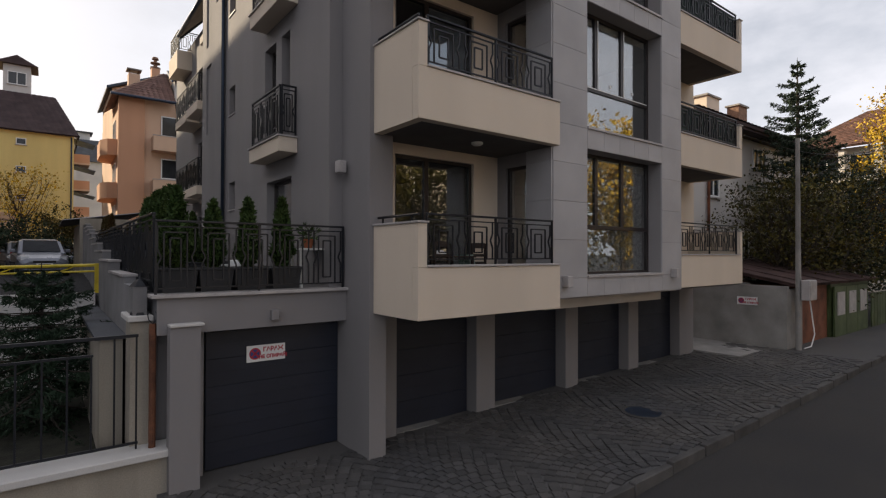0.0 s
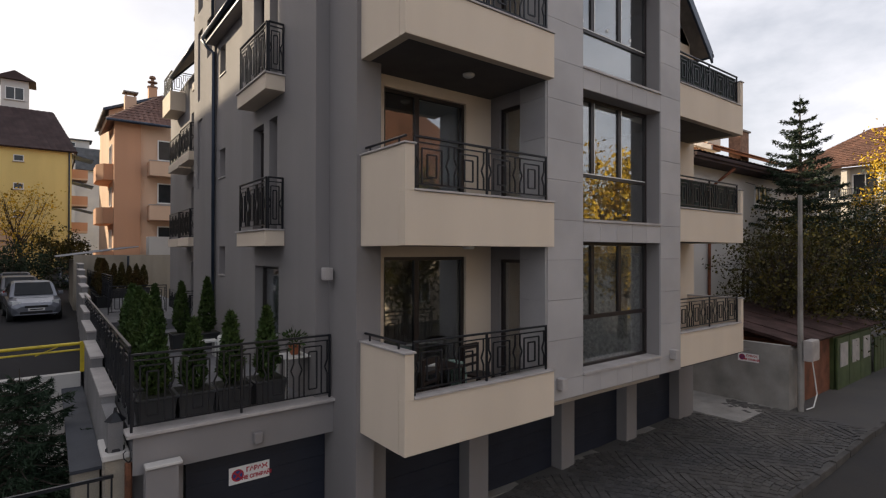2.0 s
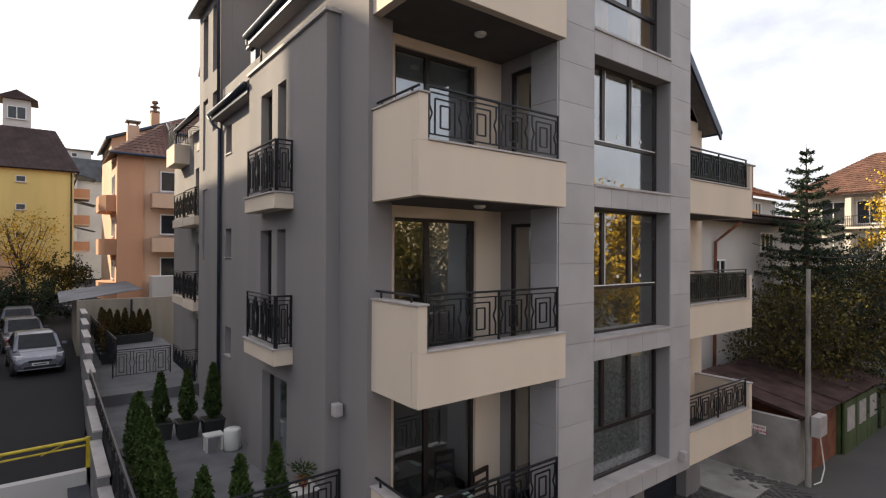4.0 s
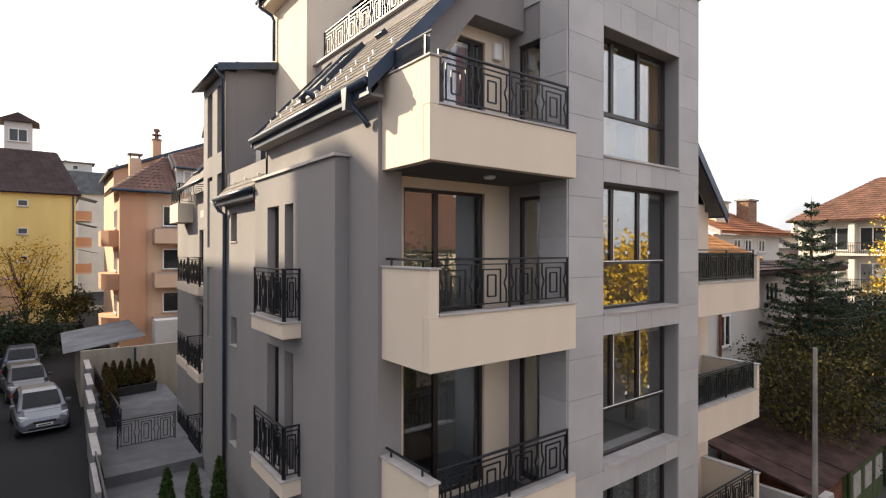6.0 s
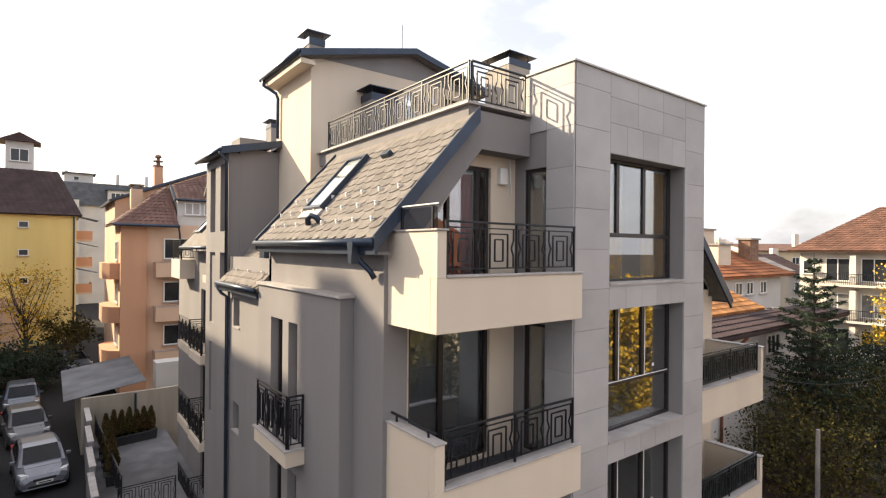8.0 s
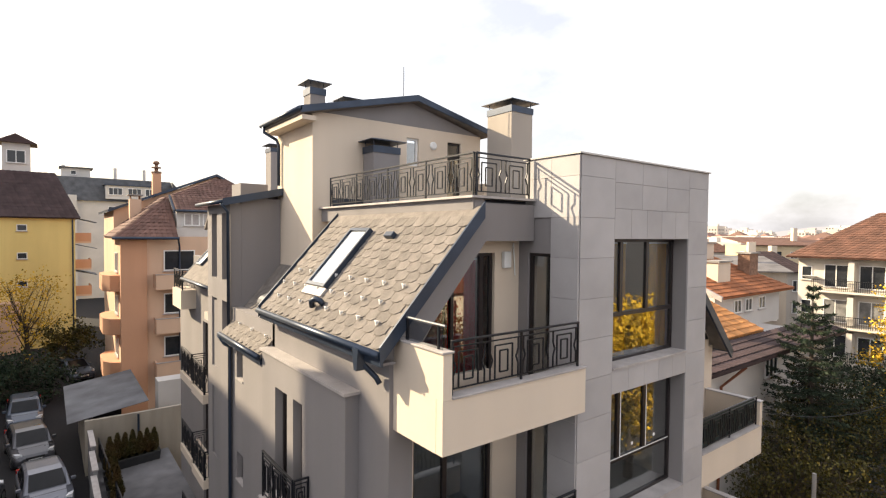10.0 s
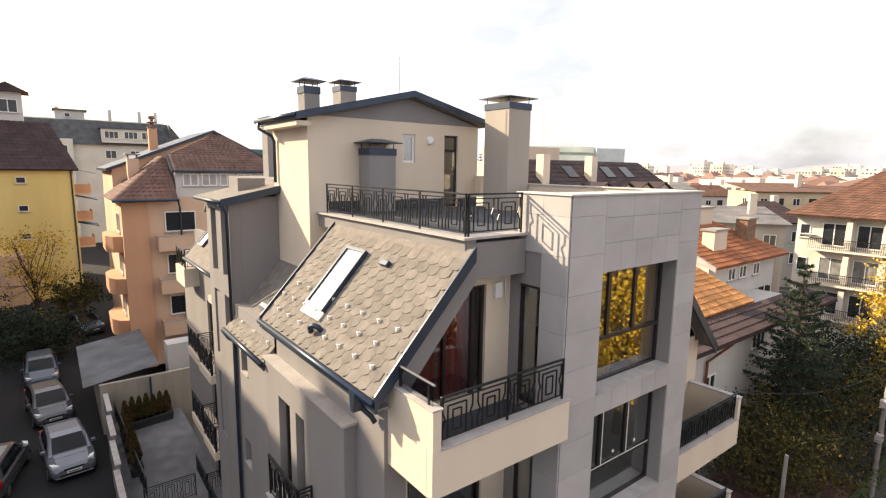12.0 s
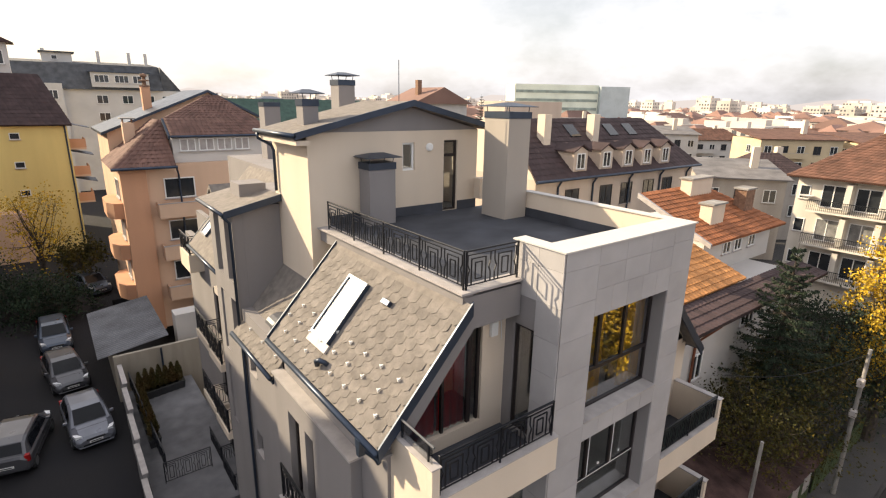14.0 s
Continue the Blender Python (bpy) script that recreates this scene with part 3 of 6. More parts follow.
part("room_wall", boxed(PX0 + 0.252, PX1 - 0.252, 15.45, 15.7, 12.0, 16.74), M_INTERIOR, building)


def chimney(x0, x1, y0, y1, z0, z1, mat, label):
    c = part("chimney", boxed(x0, x1, y0, y1, z0, z1), mat, building, label)
    part("collar", boxed(x0 - 0.02, x1 + 0.02, y0 - 0.02, y1 + 0.02, z1 - 0.16, z1 + 0.02), M_GUTTER, c)
    for x in (x0 + 0.05, x1 - 0.05):
        for y in (y0 + 0.05, y1 - 0.05):
            part("cap_leg", tube(bmesh.new(), [(x, y, z1), (x - 0.03 * (1 if x < (x0 + x1) / 2 else -1), y, z1 + 0.17)], 0.012, 6), M_GUTTER, c)
    bm = bmesh.new()
    e = 0.14
    xm, ym = (x0 + x1) / 2, (y0 + y1) / 2
    rim = [bm.verts.new((x, y, z1 + 0.17)) for x, y in ((x0 - e, y0 - e), (x1 + e, y0 - e), (x1 + e, y1 + e), (x0 - e, y1 + e))]
    low = [bm.verts.new((v.co.x, v.co.y, v.co.z - 0.02)) for v in rim]
    w = 0.25 * (x1 - x0)
    top = [bm.verts.new((xm - w, ym, z1 + 0.27)), bm.verts.new((xm + w, ym, z1 + 0.27))]
    for f in ((rim[0], rim[1], top[1], top[0]), (rim[1], rim[2], top[1]), (rim[2], rim[3], top[0], top[1]), (rim[3], rim[0], top[0]), low[::-1]):
        bm.faces.new(f)
    for k in range(4):
        bm.faces.new((low[k], low[(k + 1) % 4], rim[(k + 1) % 4], rim[k]))
    part("cap", bm, M_GUTTER, c, "grey metal chimney cap")
    return c


chimney(10.5, 11.35, 11.2, 12.2, TERRACE - 0.2, 17.3, material("stone_grey_render", (0.38, 0.34, 0.30), 0.9, vary=0.06, size=0.8, streak=True), "tall warm grey rendered chimney with metal cap")
chimney(6.88, 7.68, 12.6, 13.15, TERRACE - 0.2, 15.95, M_GREY, "grey rendered chimney on the terrace")
chimney(5.72, 6.15, 13.98, 14.42, 16.7, 17.55, M_GREY, "slim grey chimney on the penthouse roof")
part("back_wall", boxed(5.46, 11.0, 15.702, 18.6, 12.0, 14.75), M_GREY, building, "grey rendered block behind the penthouse")
chimney(8.35, 8.95, 17.2, 17.8, 14.75, 18.2, M_GREY, "grey chimney behind the penthouse")
part("back_wall", boxed(6.902, 11.0, 18.602, 26.0, 12.0, 15.0), M_GREY, building, "grey rendered back of the wing")
chimney(8.0, 8.7, 23.7, 24.4, 15.0, 17.4, M_GREY, "broad grey chimney of the wing")

# small balconies on the bay
for f in FLOORS[1:3]:
    b = part("small_balcony", boxed(3.5, BAY_X - 0.002, 9.55, 11.3, f - 0.13, f + 0.15, bevel=0.006), M_CREAM, building, "cream small balcony slab")
    part("sill", boxed(3.47, BAY_X - 0.003, 9.52, 11.33, f + 0.152, f + 0.18), M_COPING, b)
    railing(1.64, 0.95, (3.55, 11.26, f + 0.18), -90, "small balcony railings")
    railing(0.29, 0.95, (3.56, 9.6, f + 0.18), 0, "small balcony railings")

# ---- ground ----
gb = bmesh.new()
xs = [-900, -60, -10, 4.4, 8, 12, 17.2, 40, 1500]
ys = [-900, -40, 4.2, 9.2, 1800]
grid = [[gb.verts.new((x, y, ground_z(x) - 0.12)) for y in ys] for x in xs]
for i in range(len(xs) - 1):
    for j in range(len(ys) - 1):
        gb.faces.new((grid[i][j], grid[i + 1][j], grid[i + 1][j + 1], grid[i][j + 1]))
structure("ground", gb, M_ASPHALT, "dark worn asphalt street and ground", "ground")
pb = bmesh.new()
px = [1.3, 4.4, 8, 12, 17.2, 40]
for a, b in zip(px, px[1:]):
    prism(pb, [(a, ground_z(a) - 0.3), (b, ground_z(b) - 0.3), (b, ground_z(b)), (a, ground_z(a))], "y", 4.25, 9.3)
structure("pavement", pb, M_PAVE, "dark worn paving in front of the garages", "pavement")
# raised yard with parked cars
M_YARD = material("yard_asphalt", (0.018, 0.018, 0.021), 0.9, vary=0.35, size=0.35, grain=90, bump=0.5, tint=(0.031, 0.03, 0.031))
M_YARD.node_tree.nodes["Principled BSDF"].inputs["Specular IOR Level"].default_value = 0.15
structure("yard", prism(bmesh.new(), [(-60, 14.4), (1.0, 14.4), (1.6, 30), (2.6, 46), (30, 46), (30, 120), (-60, 120)], "z", -0.1, 2.3), M_YARD, "dark asphalt yard with parked cars", "ground")

# far wing of the building
wing_holes = [(18.9, 19.9, f + 0.05, f + 2.2) for f in FLOORS[:3]] + [(20.9, 21.8, f + 0.05, f + 2.2) for f in FLOORS[:3]]
part("wall", holed("x", 4.75, 5.0, 18.0, 26.0, 0.0, 11.7, wing_holes), M_GREY, building, "grey rendered wing wall")
part("wall", boxed(4.12, 5.0, 17.75, 17.998, 2.0, 14.4), M_GREY, building)
for a, b, c, d in wing_holes:
    glazing(a, b, 4.87, c, d, (), None, name="balcony_door", axis="x")
for f in (2.4, *FLOORS[1:3]):
    for y0, y1, x in ((18.7, 20.4, 4.05), (20.75, 22.6, 4.1)):
        b = part("small_balcony", boxed(x, 4.748, y0, y1, f - 0.05, f + 0.24, bevel=0.006), M_CREAM, building, "cream balcony slab of the far wing")
        railing(y1 - y0 - 0.1, 0.95, (x + 0.05, y1 - 0.05, f + 0.24), -90, "wing balcony railings")
        railing(4.72 - x - 0.08, 0.95, (x + 0.06, y0 + 0.05, f + 0.24), 0, "wing balcony railings")
wing_roof = part("roof", prism(bmesh.new(), [(4.25, 11.9), (6.9, 14.87), (6.9, 14.72), (4.25, 11.78)], "y", 18.0, 22.8), M_SHINGLE, building, "grey-brown shingle roof of the wing")
wv = Vector((2.65, 0, 2.97)).normalized()
wn_ = Vector((-wv.z, 0, wv.x))
W_TURN = Matrix(((0, wv.x, wn_.x), (-1, 0, 0), (0, wv.z, wn_.z))).to_4x4()
for y, up in ((19.3, 1.0), (21.9, 0.7)):
    fr = bmesh.new()
    for a in ((-0.4, -0.33, 0, 1.1), (0.33, 0.4, 0, 1.1), (-0.4, 0.4, -0.07, 0), (-0.4, 0.4, 1.1, 1.17)):
        box(fr, *a, -0.03, 0.1)
    w_ = part("roof_window", fr, M_GUTTER, wing_roof, "roof window filled with a white panel")
    w_.matrix_basis = Matrix.Translation(Vector((4.25, y, 11.9)) + wv * up) @ W_TURN
    part("white_panel", boxed(-0.33, 0.33, 0, 1.1, 0.02, 0.06), M_WFRAME, w_)
dm_ = part("dormer", prism(bmesh.new(), [(20.1, 12.6), (21.3, 12.6), (21.3, 13.85), (20.7, 14.35), (20.1, 13.85)], "x", 4.95, 6.8), M_GREY, building, "grey rendered gabled dormer")
part("dormer_roof", prism(bmesh.new(), [(19.9, 13.72), (20.7, 14.38), (21.5, 13.72), (21.5, 13.84), (20.7, 14.52), (19.9, 13.84)], "x", 4.75, 6.9), M_SHINGLE, dm_)
part("pane", boxed(4.935, 4.948, 20.35, 21.05, 12.75, 13.7), M_DARKGLASS, dm_)
part("gutter", tube(bmesh.new(), [(4.2, 18.0, 11.83), (4.2, 22.8, 11.83)], 0.06, 10), M_GUTTER, wing_roof, smooth=True)
part("verge", prism(bmesh.new(), [(4.25, 11.93), (5.9, 13.78), (5.9, 13.5), (4.25, 11.68)], "y", 22.8, 22.84), M_GUTTER, wing_roof)
b = part("small_balcony", boxed(4.2, 5.3, 22.9, 24.6, 10.6, 11.35, bevel=0.006), M_CREAM, building, "cream balcony of the top floor")
railing(1.6, 0.8, (4.25, 24.5, 11.35), -90, "wing balcony railings")
railing(0.95, 0.8, (4.26, 22.95, 11.35), 0, "wing balcony railings")
part("wall", boxed(5.3, 5.5, 22.84, 26, 11.3, 12.6), M_GREY, building)

# ---- tall block out of view that shades the street ----
block = thing("apartment_block", "unseen tall grey block across the yard, added to cast shade", "building")
part("wall", boxed(-26, -11, 24, 62, 0, 22.4), M_GREY, block)
# unseen low wing, added only to cut sky light on the side wall
part("wall", boxed(-26, -12, 4, 23.998, 0, 13.5), M_GREY, block)
# unseen rooftop box, placed to drop a dark notch on the bay
part("shadow_box", boxed(-20, -11.2, 31.4, 32.6, 22.4, 25.2), M_GREY, block)
part("roof", boxed(-26.2, -10.8, 23.8, 62.2, 22.4, 22.5), M_MEMBRANE, block)

# ---- houses round about ----
M_YELLOW = material("yellow_render", (0.80, 0.63, 0.25), 0.9, vary=0.1, size=0.5, streak=True)
M_ORANGE = material("orange_render", (0.62, 0.33, 0.2), 0.9, vary=0.1, size=0.5, streak=True)
M_PEACH = material("peach_render", (0.66, 0.45, 0.32), 0.9, vary=0.08, size=0.5, streak=True)
M_BROWNTILE = material("brown_roof_tile", (0.055, 0.032, 0.033), 0.85, vary=0.2, size=1, island=0.13)
M_REDTILE = material("terracotta_tile", (0.33, 0.115, 0.045), 0.85, vary=0.2, size=1.5, island=0.2)
M_ORTILE = material("orange_tile", (0.62, 0.27, 0.09), 0.8, vary=0.2, size=1.5, island=0.2)
M_OLDTILE = material("weathered_tile", (0.15, 0.07, 0.047), 0.9, vary=0.25, size=1, island=0.22)
M_BRICK = material("old_brick", (0.26, 0.15, 0.10), 0.9, vary=0.3, size=6)
M_RUST = material("rusty_sheet", (0.20, 0.065, 0.03), 0.8, vary=0.35, size=2)
M_GREENPAINT = material("green_painted_sheet", (0.055, 0.085, 0.025), 0.6, vary=0.25, size=1.5)
M_BARK = material("bark", (0.07, 0.055, 0.045), 0.95, vary=0.3, size=8, bump=0.5)


def tiles(bm, a, b, c, d, wide=0.35, deep=0.38, lift=0.03, bow=0.035):
    """Courses of bowed tiles over the slope with the eave a-b and the top d-c."""
    a, b, c, d = (Vector(p) for p in (a, b, c, d))
    n = (b - a).cross(d - a).normalized()
    if n.z < 0:
        n.negate()
    rows = max(2, round(((d - a).length + (c - b).length) / 2 / deep))
    for r in range(rows):
        t0, t1 = r / rows, min(1, (r + 1.12) / rows)
        l0, l1 = a.lerp(d, t0), a.lerp(d, t1)
        r0, r1 = b.lerp(c, t0), b.lerp(c, t1)
        cols = max(1, round((r0 - l0).length / wide))
        for k in range(cols):
            u0, u1 = k / cols, (k + 1) / cols
            low, top = [], []
            for s in (0.0, 0.25, 0.55, 0.8, 1.0):
                h = bow * math.sin(math.pi * s) + lift
                u = u0 + (u1 - u0) * s
                low.append(bm.verts.new(l0.lerp(r0, u) + n * (h + 0.02)))
                top.append(bm.verts.new(l1.lerp(r1, u) + n * (h - 0.02)))
            for i in range(4):
                bm.faces.new((low[i], low[i + 1], top[i + 1], top[i]))
    return bm


def tiled(parent, a, b, c, d, mat, label="", **kw):
    """A roof slope: its board and its tiles."""
    bm = bmesh.new()
    pa, pb, pc, pd = (Vector(p) for p in (a, b, c, d))
    n = (pb - pa).cross(pd - pa).normalized()
    if n.z < 0:
        n.negate()
    top, low = [bm.verts.new(p) for p in (pa, pb, pc, pd)], [bm.verts.new(p - n * 0.12) for p in (pa, pb, pc, pd)]
    bm.faces.new(top)
    bm.faces.new(low[::-1])
    for k in range(4):
        bm.faces.new((low[k], low[(k + 1) % 4], top[(k + 1) % 4], top[k]))
    bmesh.ops.recalc_face_normals(bm, faces=bm.faces)
    r = part("roof", bm, mat, parent, label)
    t = part("tiles", tiles(bmesh.new(), a, b, c, d, **kw), mat, r)
    t["kind"] = "stuff"
    return r


def opening(parent, axis, at, u, z, w, h, frame_mat=None, name="window", out=-1, bars=1, pane_mat=None):
    """A window set into a wall face at the given place; out is the side that the face looks to."""
    fm = frame_mat or M_WFRAME
    bm = bmesh.new()
    t = 0.07

    def add(b_, u0, u1, z0, z1, d0, d1):
        lo, hi = sorted((at + out * d0, at + out * d1))
        return box(b_, u0, u1, lo, hi, z0, z1) if axis == "y" else box(b_, lo, hi, u0, u1, z0, z1)
    for u0, u1, z0, z1 in ((u, u + t, z, z + h), (u + w - t, u + w, z, z + h), (u + t, u + w - t, z, z + t), (u + t, u + w - t, z + h - t, z + h)):
        add(bm, u0, u1, z0, z1, 0.005, 0.06)
    for k in range(bars):
        m = u + w * (k + 1) / (bars + 1)
        add(bm, m - 0.035, m + 0.035, z + t, z + h - t, 0.006, 0.055)
    win = part(name, bm, fm, parent)
    part("pane", add(bmesh.new(), u + t, u + w - t, z + t, z + h - t, 0.004, 0.02), pane_mat or M_DARKGLASS, win)
    part("sill", add(bmesh.new(), u - 0.08, u + w + 0.08, z - 0.06, z - 0.01, 0.0, 0.12), M_COPING, win)
    return win


def slab_balcony(parent, x0, x1, y0, y1, z, mat, h=0.95, bars=False):
    """A cantilevered balcony: slab with a solid or barred parapet on its free sides."""
    b = part("balcony", boxed(x0, x1, y0, y1, z, z + 0.16), mat, parent)
    if bars:
        for i in range(int((x1 - x0) / 0.14) + 1):
            part("bar", boxed(x0 + 0.14 * i, x0 + 0.14 * i + 0.025, y0 + 0.03, y0 + 0.055, z + 0.16, z + h), M_IRON, b)
        part("top_rail", boxed(x0, x1, y0 + 0.02, y0 + 0.07, z + h, z + h + 0.05), M_IRON, b)
    else:
        part("parapet", boxed(x0, x1, y0, y0 + 0.12, z + 0.162, z + h), mat, b)
        part("parapet", boxed(x0, x0 + 0.12, y0 + 0.122, y1, z + 0.162, z + h), mat, b)
        part("coping", boxed(x0 - 0.03, x1 + 0.03, y0 - 0.03, y0 + 0.15, z + h, z + h + 0.04), M_COPING, b)
    return b


# yellow house
yh = thing("yellow_house", "yellow rendered house with a dark brown tiled roof", "house", at=(-0.45, 7.5, 0.95))
part("wall", boxed(-16, 2.7, 56, 70, -1.0, 14.0), M_YELLOW, yh)
part("wall", boxed(-16, -1.6, 54.2, 55.998, -1.0, 6.0), M_PEACH, yh, "peach plinth storey")
for z in (7.3, 9.95, 12.6):
    opening(yh, "y", 56, -1.78, z, 0.78, 0.62, bars=0)
tiled(yh, (-17, 55.5, 13.9), (3.1, 55.5, 13.9), (1.2, 60.5, 18.6), (-17, 60.5, 18.6), M_BROWNTILE, "dark brown tiled roof slope", wide=0.5, deep=0.5)
tiled(yh, (3.1, 55.5, 13.9), (3.1, 70, 13.9), (1.2, 65, 18.6), (1.2, 60.5, 18.6), M_BROWNTILE, wide=0.5, deep=0.5)
part("downpipe", tube(bmesh.new(), [(2.5, 55.93, 13.8), (2.5, 55.93, 2.3)], 0.07, 8), M_GUTTER, yh)
lantern = part("roof_lantern", boxed(-3.0, -0.8, 60.6, 63, 17.0, 21.4), M_WHITEWALL, yh, "white roof lantern room")
opening(lantern, "y", 60.6, -2.65, 19.4, 1.5, 1.3, bars=1)
part("lantern_roof", prism(bmesh.new(), [(-3.6, 21.4), (-1.9, 22.3), (-0.2, 21.4)], "y", 60.1, 63.5), M_BROWNTILE, yh)
for z in (6.0, 8.7, 11.4):
    b = part("balcony", boxed(2.702, 4.1, 57.5, 60.5, z, z + 0.18), M_PEACH, yh)
    part("parapet", boxed(4.0, 4.1, 57.5, 60.5, z + 0.182, z + 1.05), M_ORANGE, b)
    part("parapet", boxed(2.702, 3.998, 57.5, 57.6, z + 0.182, z + 1.05), M_ORANGE, b)
    part("awning", prism(bmesh.new(), [(2.75, z + 2.6), (4.6, z + 2.15), (4.6, z + 2.1), (2.75, z + 2.55)], "y", 57.4, 60.6), M_GUTTER, b)

# orange house
oh = thing("orange_house", "peach and orange rendered house with brown tiled roof", "house", at=(-0.85, 0, 0))
part("wall", boxed(4.65, 15, 39, 52, 2.0, 13.3), M_PEACH, oh)
part("pier", boxed(4.55, 6.0, 38.7, 38.998, 2.0, 13.3), M_ORANGE, oh)
for z in (4.0, 6.85, 9.7):
    b = part("balcony", prism(bmesh.new(), [(4.648, 40.2), (4.1, 40.4), (3.75, 41.2), (3.75, 43.6), (4.1, 44.4), (4.648, 44.6)], "z", z, z + 1.05), M_ORANGE, oh, "rounded orange balcony")
    opening(oh, "x", 4.65, 41.2, z + 1.2, 1.6, 1.3, bars=1)
    slab_balcony(oh, 6.4, 9.6, 37.9, 38.998, z + 0.2, M_PEACH)
    opening(oh, "y", 39, 7.0, z + 1.35, 1.9, 1.35, bars=1, frame_mat=M_WFRAME)
M_SLATE = material("weathered_slate", (0.075, 0.08, 0.09), 0.8, vary=0.25, size=1.2)
M_RUSSET = material("russet_roof_tile", (0.17, 0.088, 0.07), 0.85, vary=0.2, size=1, island=0.16)
tiled(oh, (4.06, 38.2, 13.25), (7.75, 38.2, 13.25), (7.75, 41.6, 16.05), (7.5, 41.6, 16.05), M_RUSSET, "russet tiled hip", wide=0.34, deep=0.42)
tiled(oh, (4.06, 43.9, 13.25), (4.06, 38.2, 13.25), (7.5, 41.6, 16.05), (7.5, 43.9, 16.05), M_RUSSET, wide=0.34, deep=0.42)
tiled(oh, (7.8, 39.3, 15.1), (14.9, 39.3, 15.1), (14.0, 41.1, 16.2), (7.8, 41.1, 16.2), M_RUSSET, "russet tiled attic roof", wide=0.34, deep=0.4)
tiled(oh, (7.8, 41.14, 16.2), (14.0, 41.14, 16.2), (12.2, 43.7, 17.75), (11.3, 43.7, 17.75), M_RUSSET, wide=0.34, deep=0.4)
part("verge", prism(bmesh.new(), [(39.3, 15.1), (41.1, 16.2), (41.1, 16.0), (39.3, 14.9)], "x", 7.66, 7.78), M_GUTTER, oh)
part("gable_wall", prism(bmesh.new(), [(4.66, 13.302), (4.66, 15.1), (11.5, 17.95), (15.0, 16.2), (15.0, 13.302)], "y", 44.0, 51.8), M_PEACH, oh, "peach gable above the hip")
part("gable_roof", prism(bmesh.new(), [(4.3, 14.98), (11.5, 17.98), (15.4, 16.02), (15.4, 16.2), (11.5, 18.16), (4.3, 15.16)], "y", 43.7, 52.2), M_GUTTER, oh, "dark sheet roof with a boxed verge")
part("attic_wall", boxed(7.9, 14.0, 39.6, 42.0, 13.302, 15.1), M_WHITEWALL, oh, "white attic storey wall")
for x in (8.35, 9.55, 10.75, 11.95):
    opening(oh, "y", 39.6, x, 14.05, 1.0, 0.85, bars=1, pane_mat=M_COPING)
part("gutter", tube(bmesh.new(), [(4.06, 38.12, 13.2), (7.8, 38.12, 13.2)], 0.09, 8), M_GUTTER, oh)
part("gutter", tube(bmesh.new(), [(7.8, 39.22, 15.05), (14.9, 39.22, 15.05)], 0.08, 8), M_GUTTER, oh)
part("downpipe", tube(bmesh.new(), [(7.75, 38.2, 13.1), (7.95, 38.9, 12.6), (7.95, 38.9, 2.4)], 0.06, 8), M_GUTTER, oh)
ch = part("chimney", boxed(7.65, 8.25, 47.7, 48.3, 15.5, 18.3), M_ORANGE, oh, "orange chimney with a cowl")
part("pot", lathe(bmesh.new(), [(0.38, 0), (0.38, 0.12), (0.14, 0.14), (0.14, 0.4), (0.36, 0.42), (0.36, 0.5), (0.12, 0.54), (0.12, 0.7), (0.26, 0.78), (0.2, 0.95), (0.02, 1.0)], (7.95, 48.0, 18.3)), M_BRICK, ch)
ch = part("chimney", boxed(5.45, 6.15, 42.1, 42.8, 14.0, 15.85), M_PEACH, oh, "peach chimney with an open slab cap")
for dx in (5.5, 6.04):
    part("cap_leg", boxed(dx, dx + 0.06, 42.2, 42.7, 15.85, 16.1), M_BRICK, ch)
part("cap", boxed(5.35, 6.25, 42.0, 42.9, 16.1, 16.18), M_CONC, ch)

# white flats behind
wh = thing("white_apartment_house", "white rendered apartment house with dark mansard roof", "house", at=(-2.3, 0, 0))
part("wall", boxed(3.0, 23, 105, 120, 0, 18.6), M_WHITEWALL, wh)
part("roof", prism(bmesh.new(), [(104.4, 18.6), (107.0, 22.6), (116, 23.4), (120.5, 18.6)], "x", -6, 20.4), M_SLATE, wh, "dark mansard roof")
part("roof_end", prism(bmesh.new(), [(20.41, 18.6), (23.4, 18.6), (20.41, 22.5)], "y", 105.2, 119), M_SLATE, wh)
part("wall", boxed(-8, 6.2, 103.5, 104.998, 0, 19.4), M_WHITEWALL, wh)
dm = part("dormer", boxed(10.2, 18.4, 104.2, 107, 19.0, 21.3), M_WHITEWALL, wh, "white dormer row")
for x in (10.6, 13.4, 16.0):
    opening(dm, "y", 104.2, x, 19.7, 2.0, 1.2, bars=2)
part("dormer_roof", boxed(9.9, 18.7, 103.9, 108, 21.3, 21.45), M_GUTTER, dm)
rm = part("roof_room", boxed(4.3, 8.4, 110, 113, 22.5, 24.3), M_WHITEWALL, wh)
part("roof", boxed(4.0, 8.8, 109.6, 113.4, 24.3, 24.5), M_SLATE, rm)
opening(rm, "y", 110, 5.6, 23.2, 0.8, 0.7, bars=0)
for z in (4.6, 7.6, 10.6, 13.6, 16.4):
    for x in (10.6, 14.2, 17.4, 20.2):
        opening(wh, "y", 105, x, z, 1.6, 1.35, bars=1)
    for x in (1.4, 3.6):
        opening(wh, "y", 103.5, x, z + 0.6, 1.9, 1.4, bars=2)
for x in (4.4, 12.0, 16.6, 19.2):
    part("chimney", boxed(x, x + 0.5, 112, 112.5, 22.5, 25.0), M_WHITEWALL, wh)

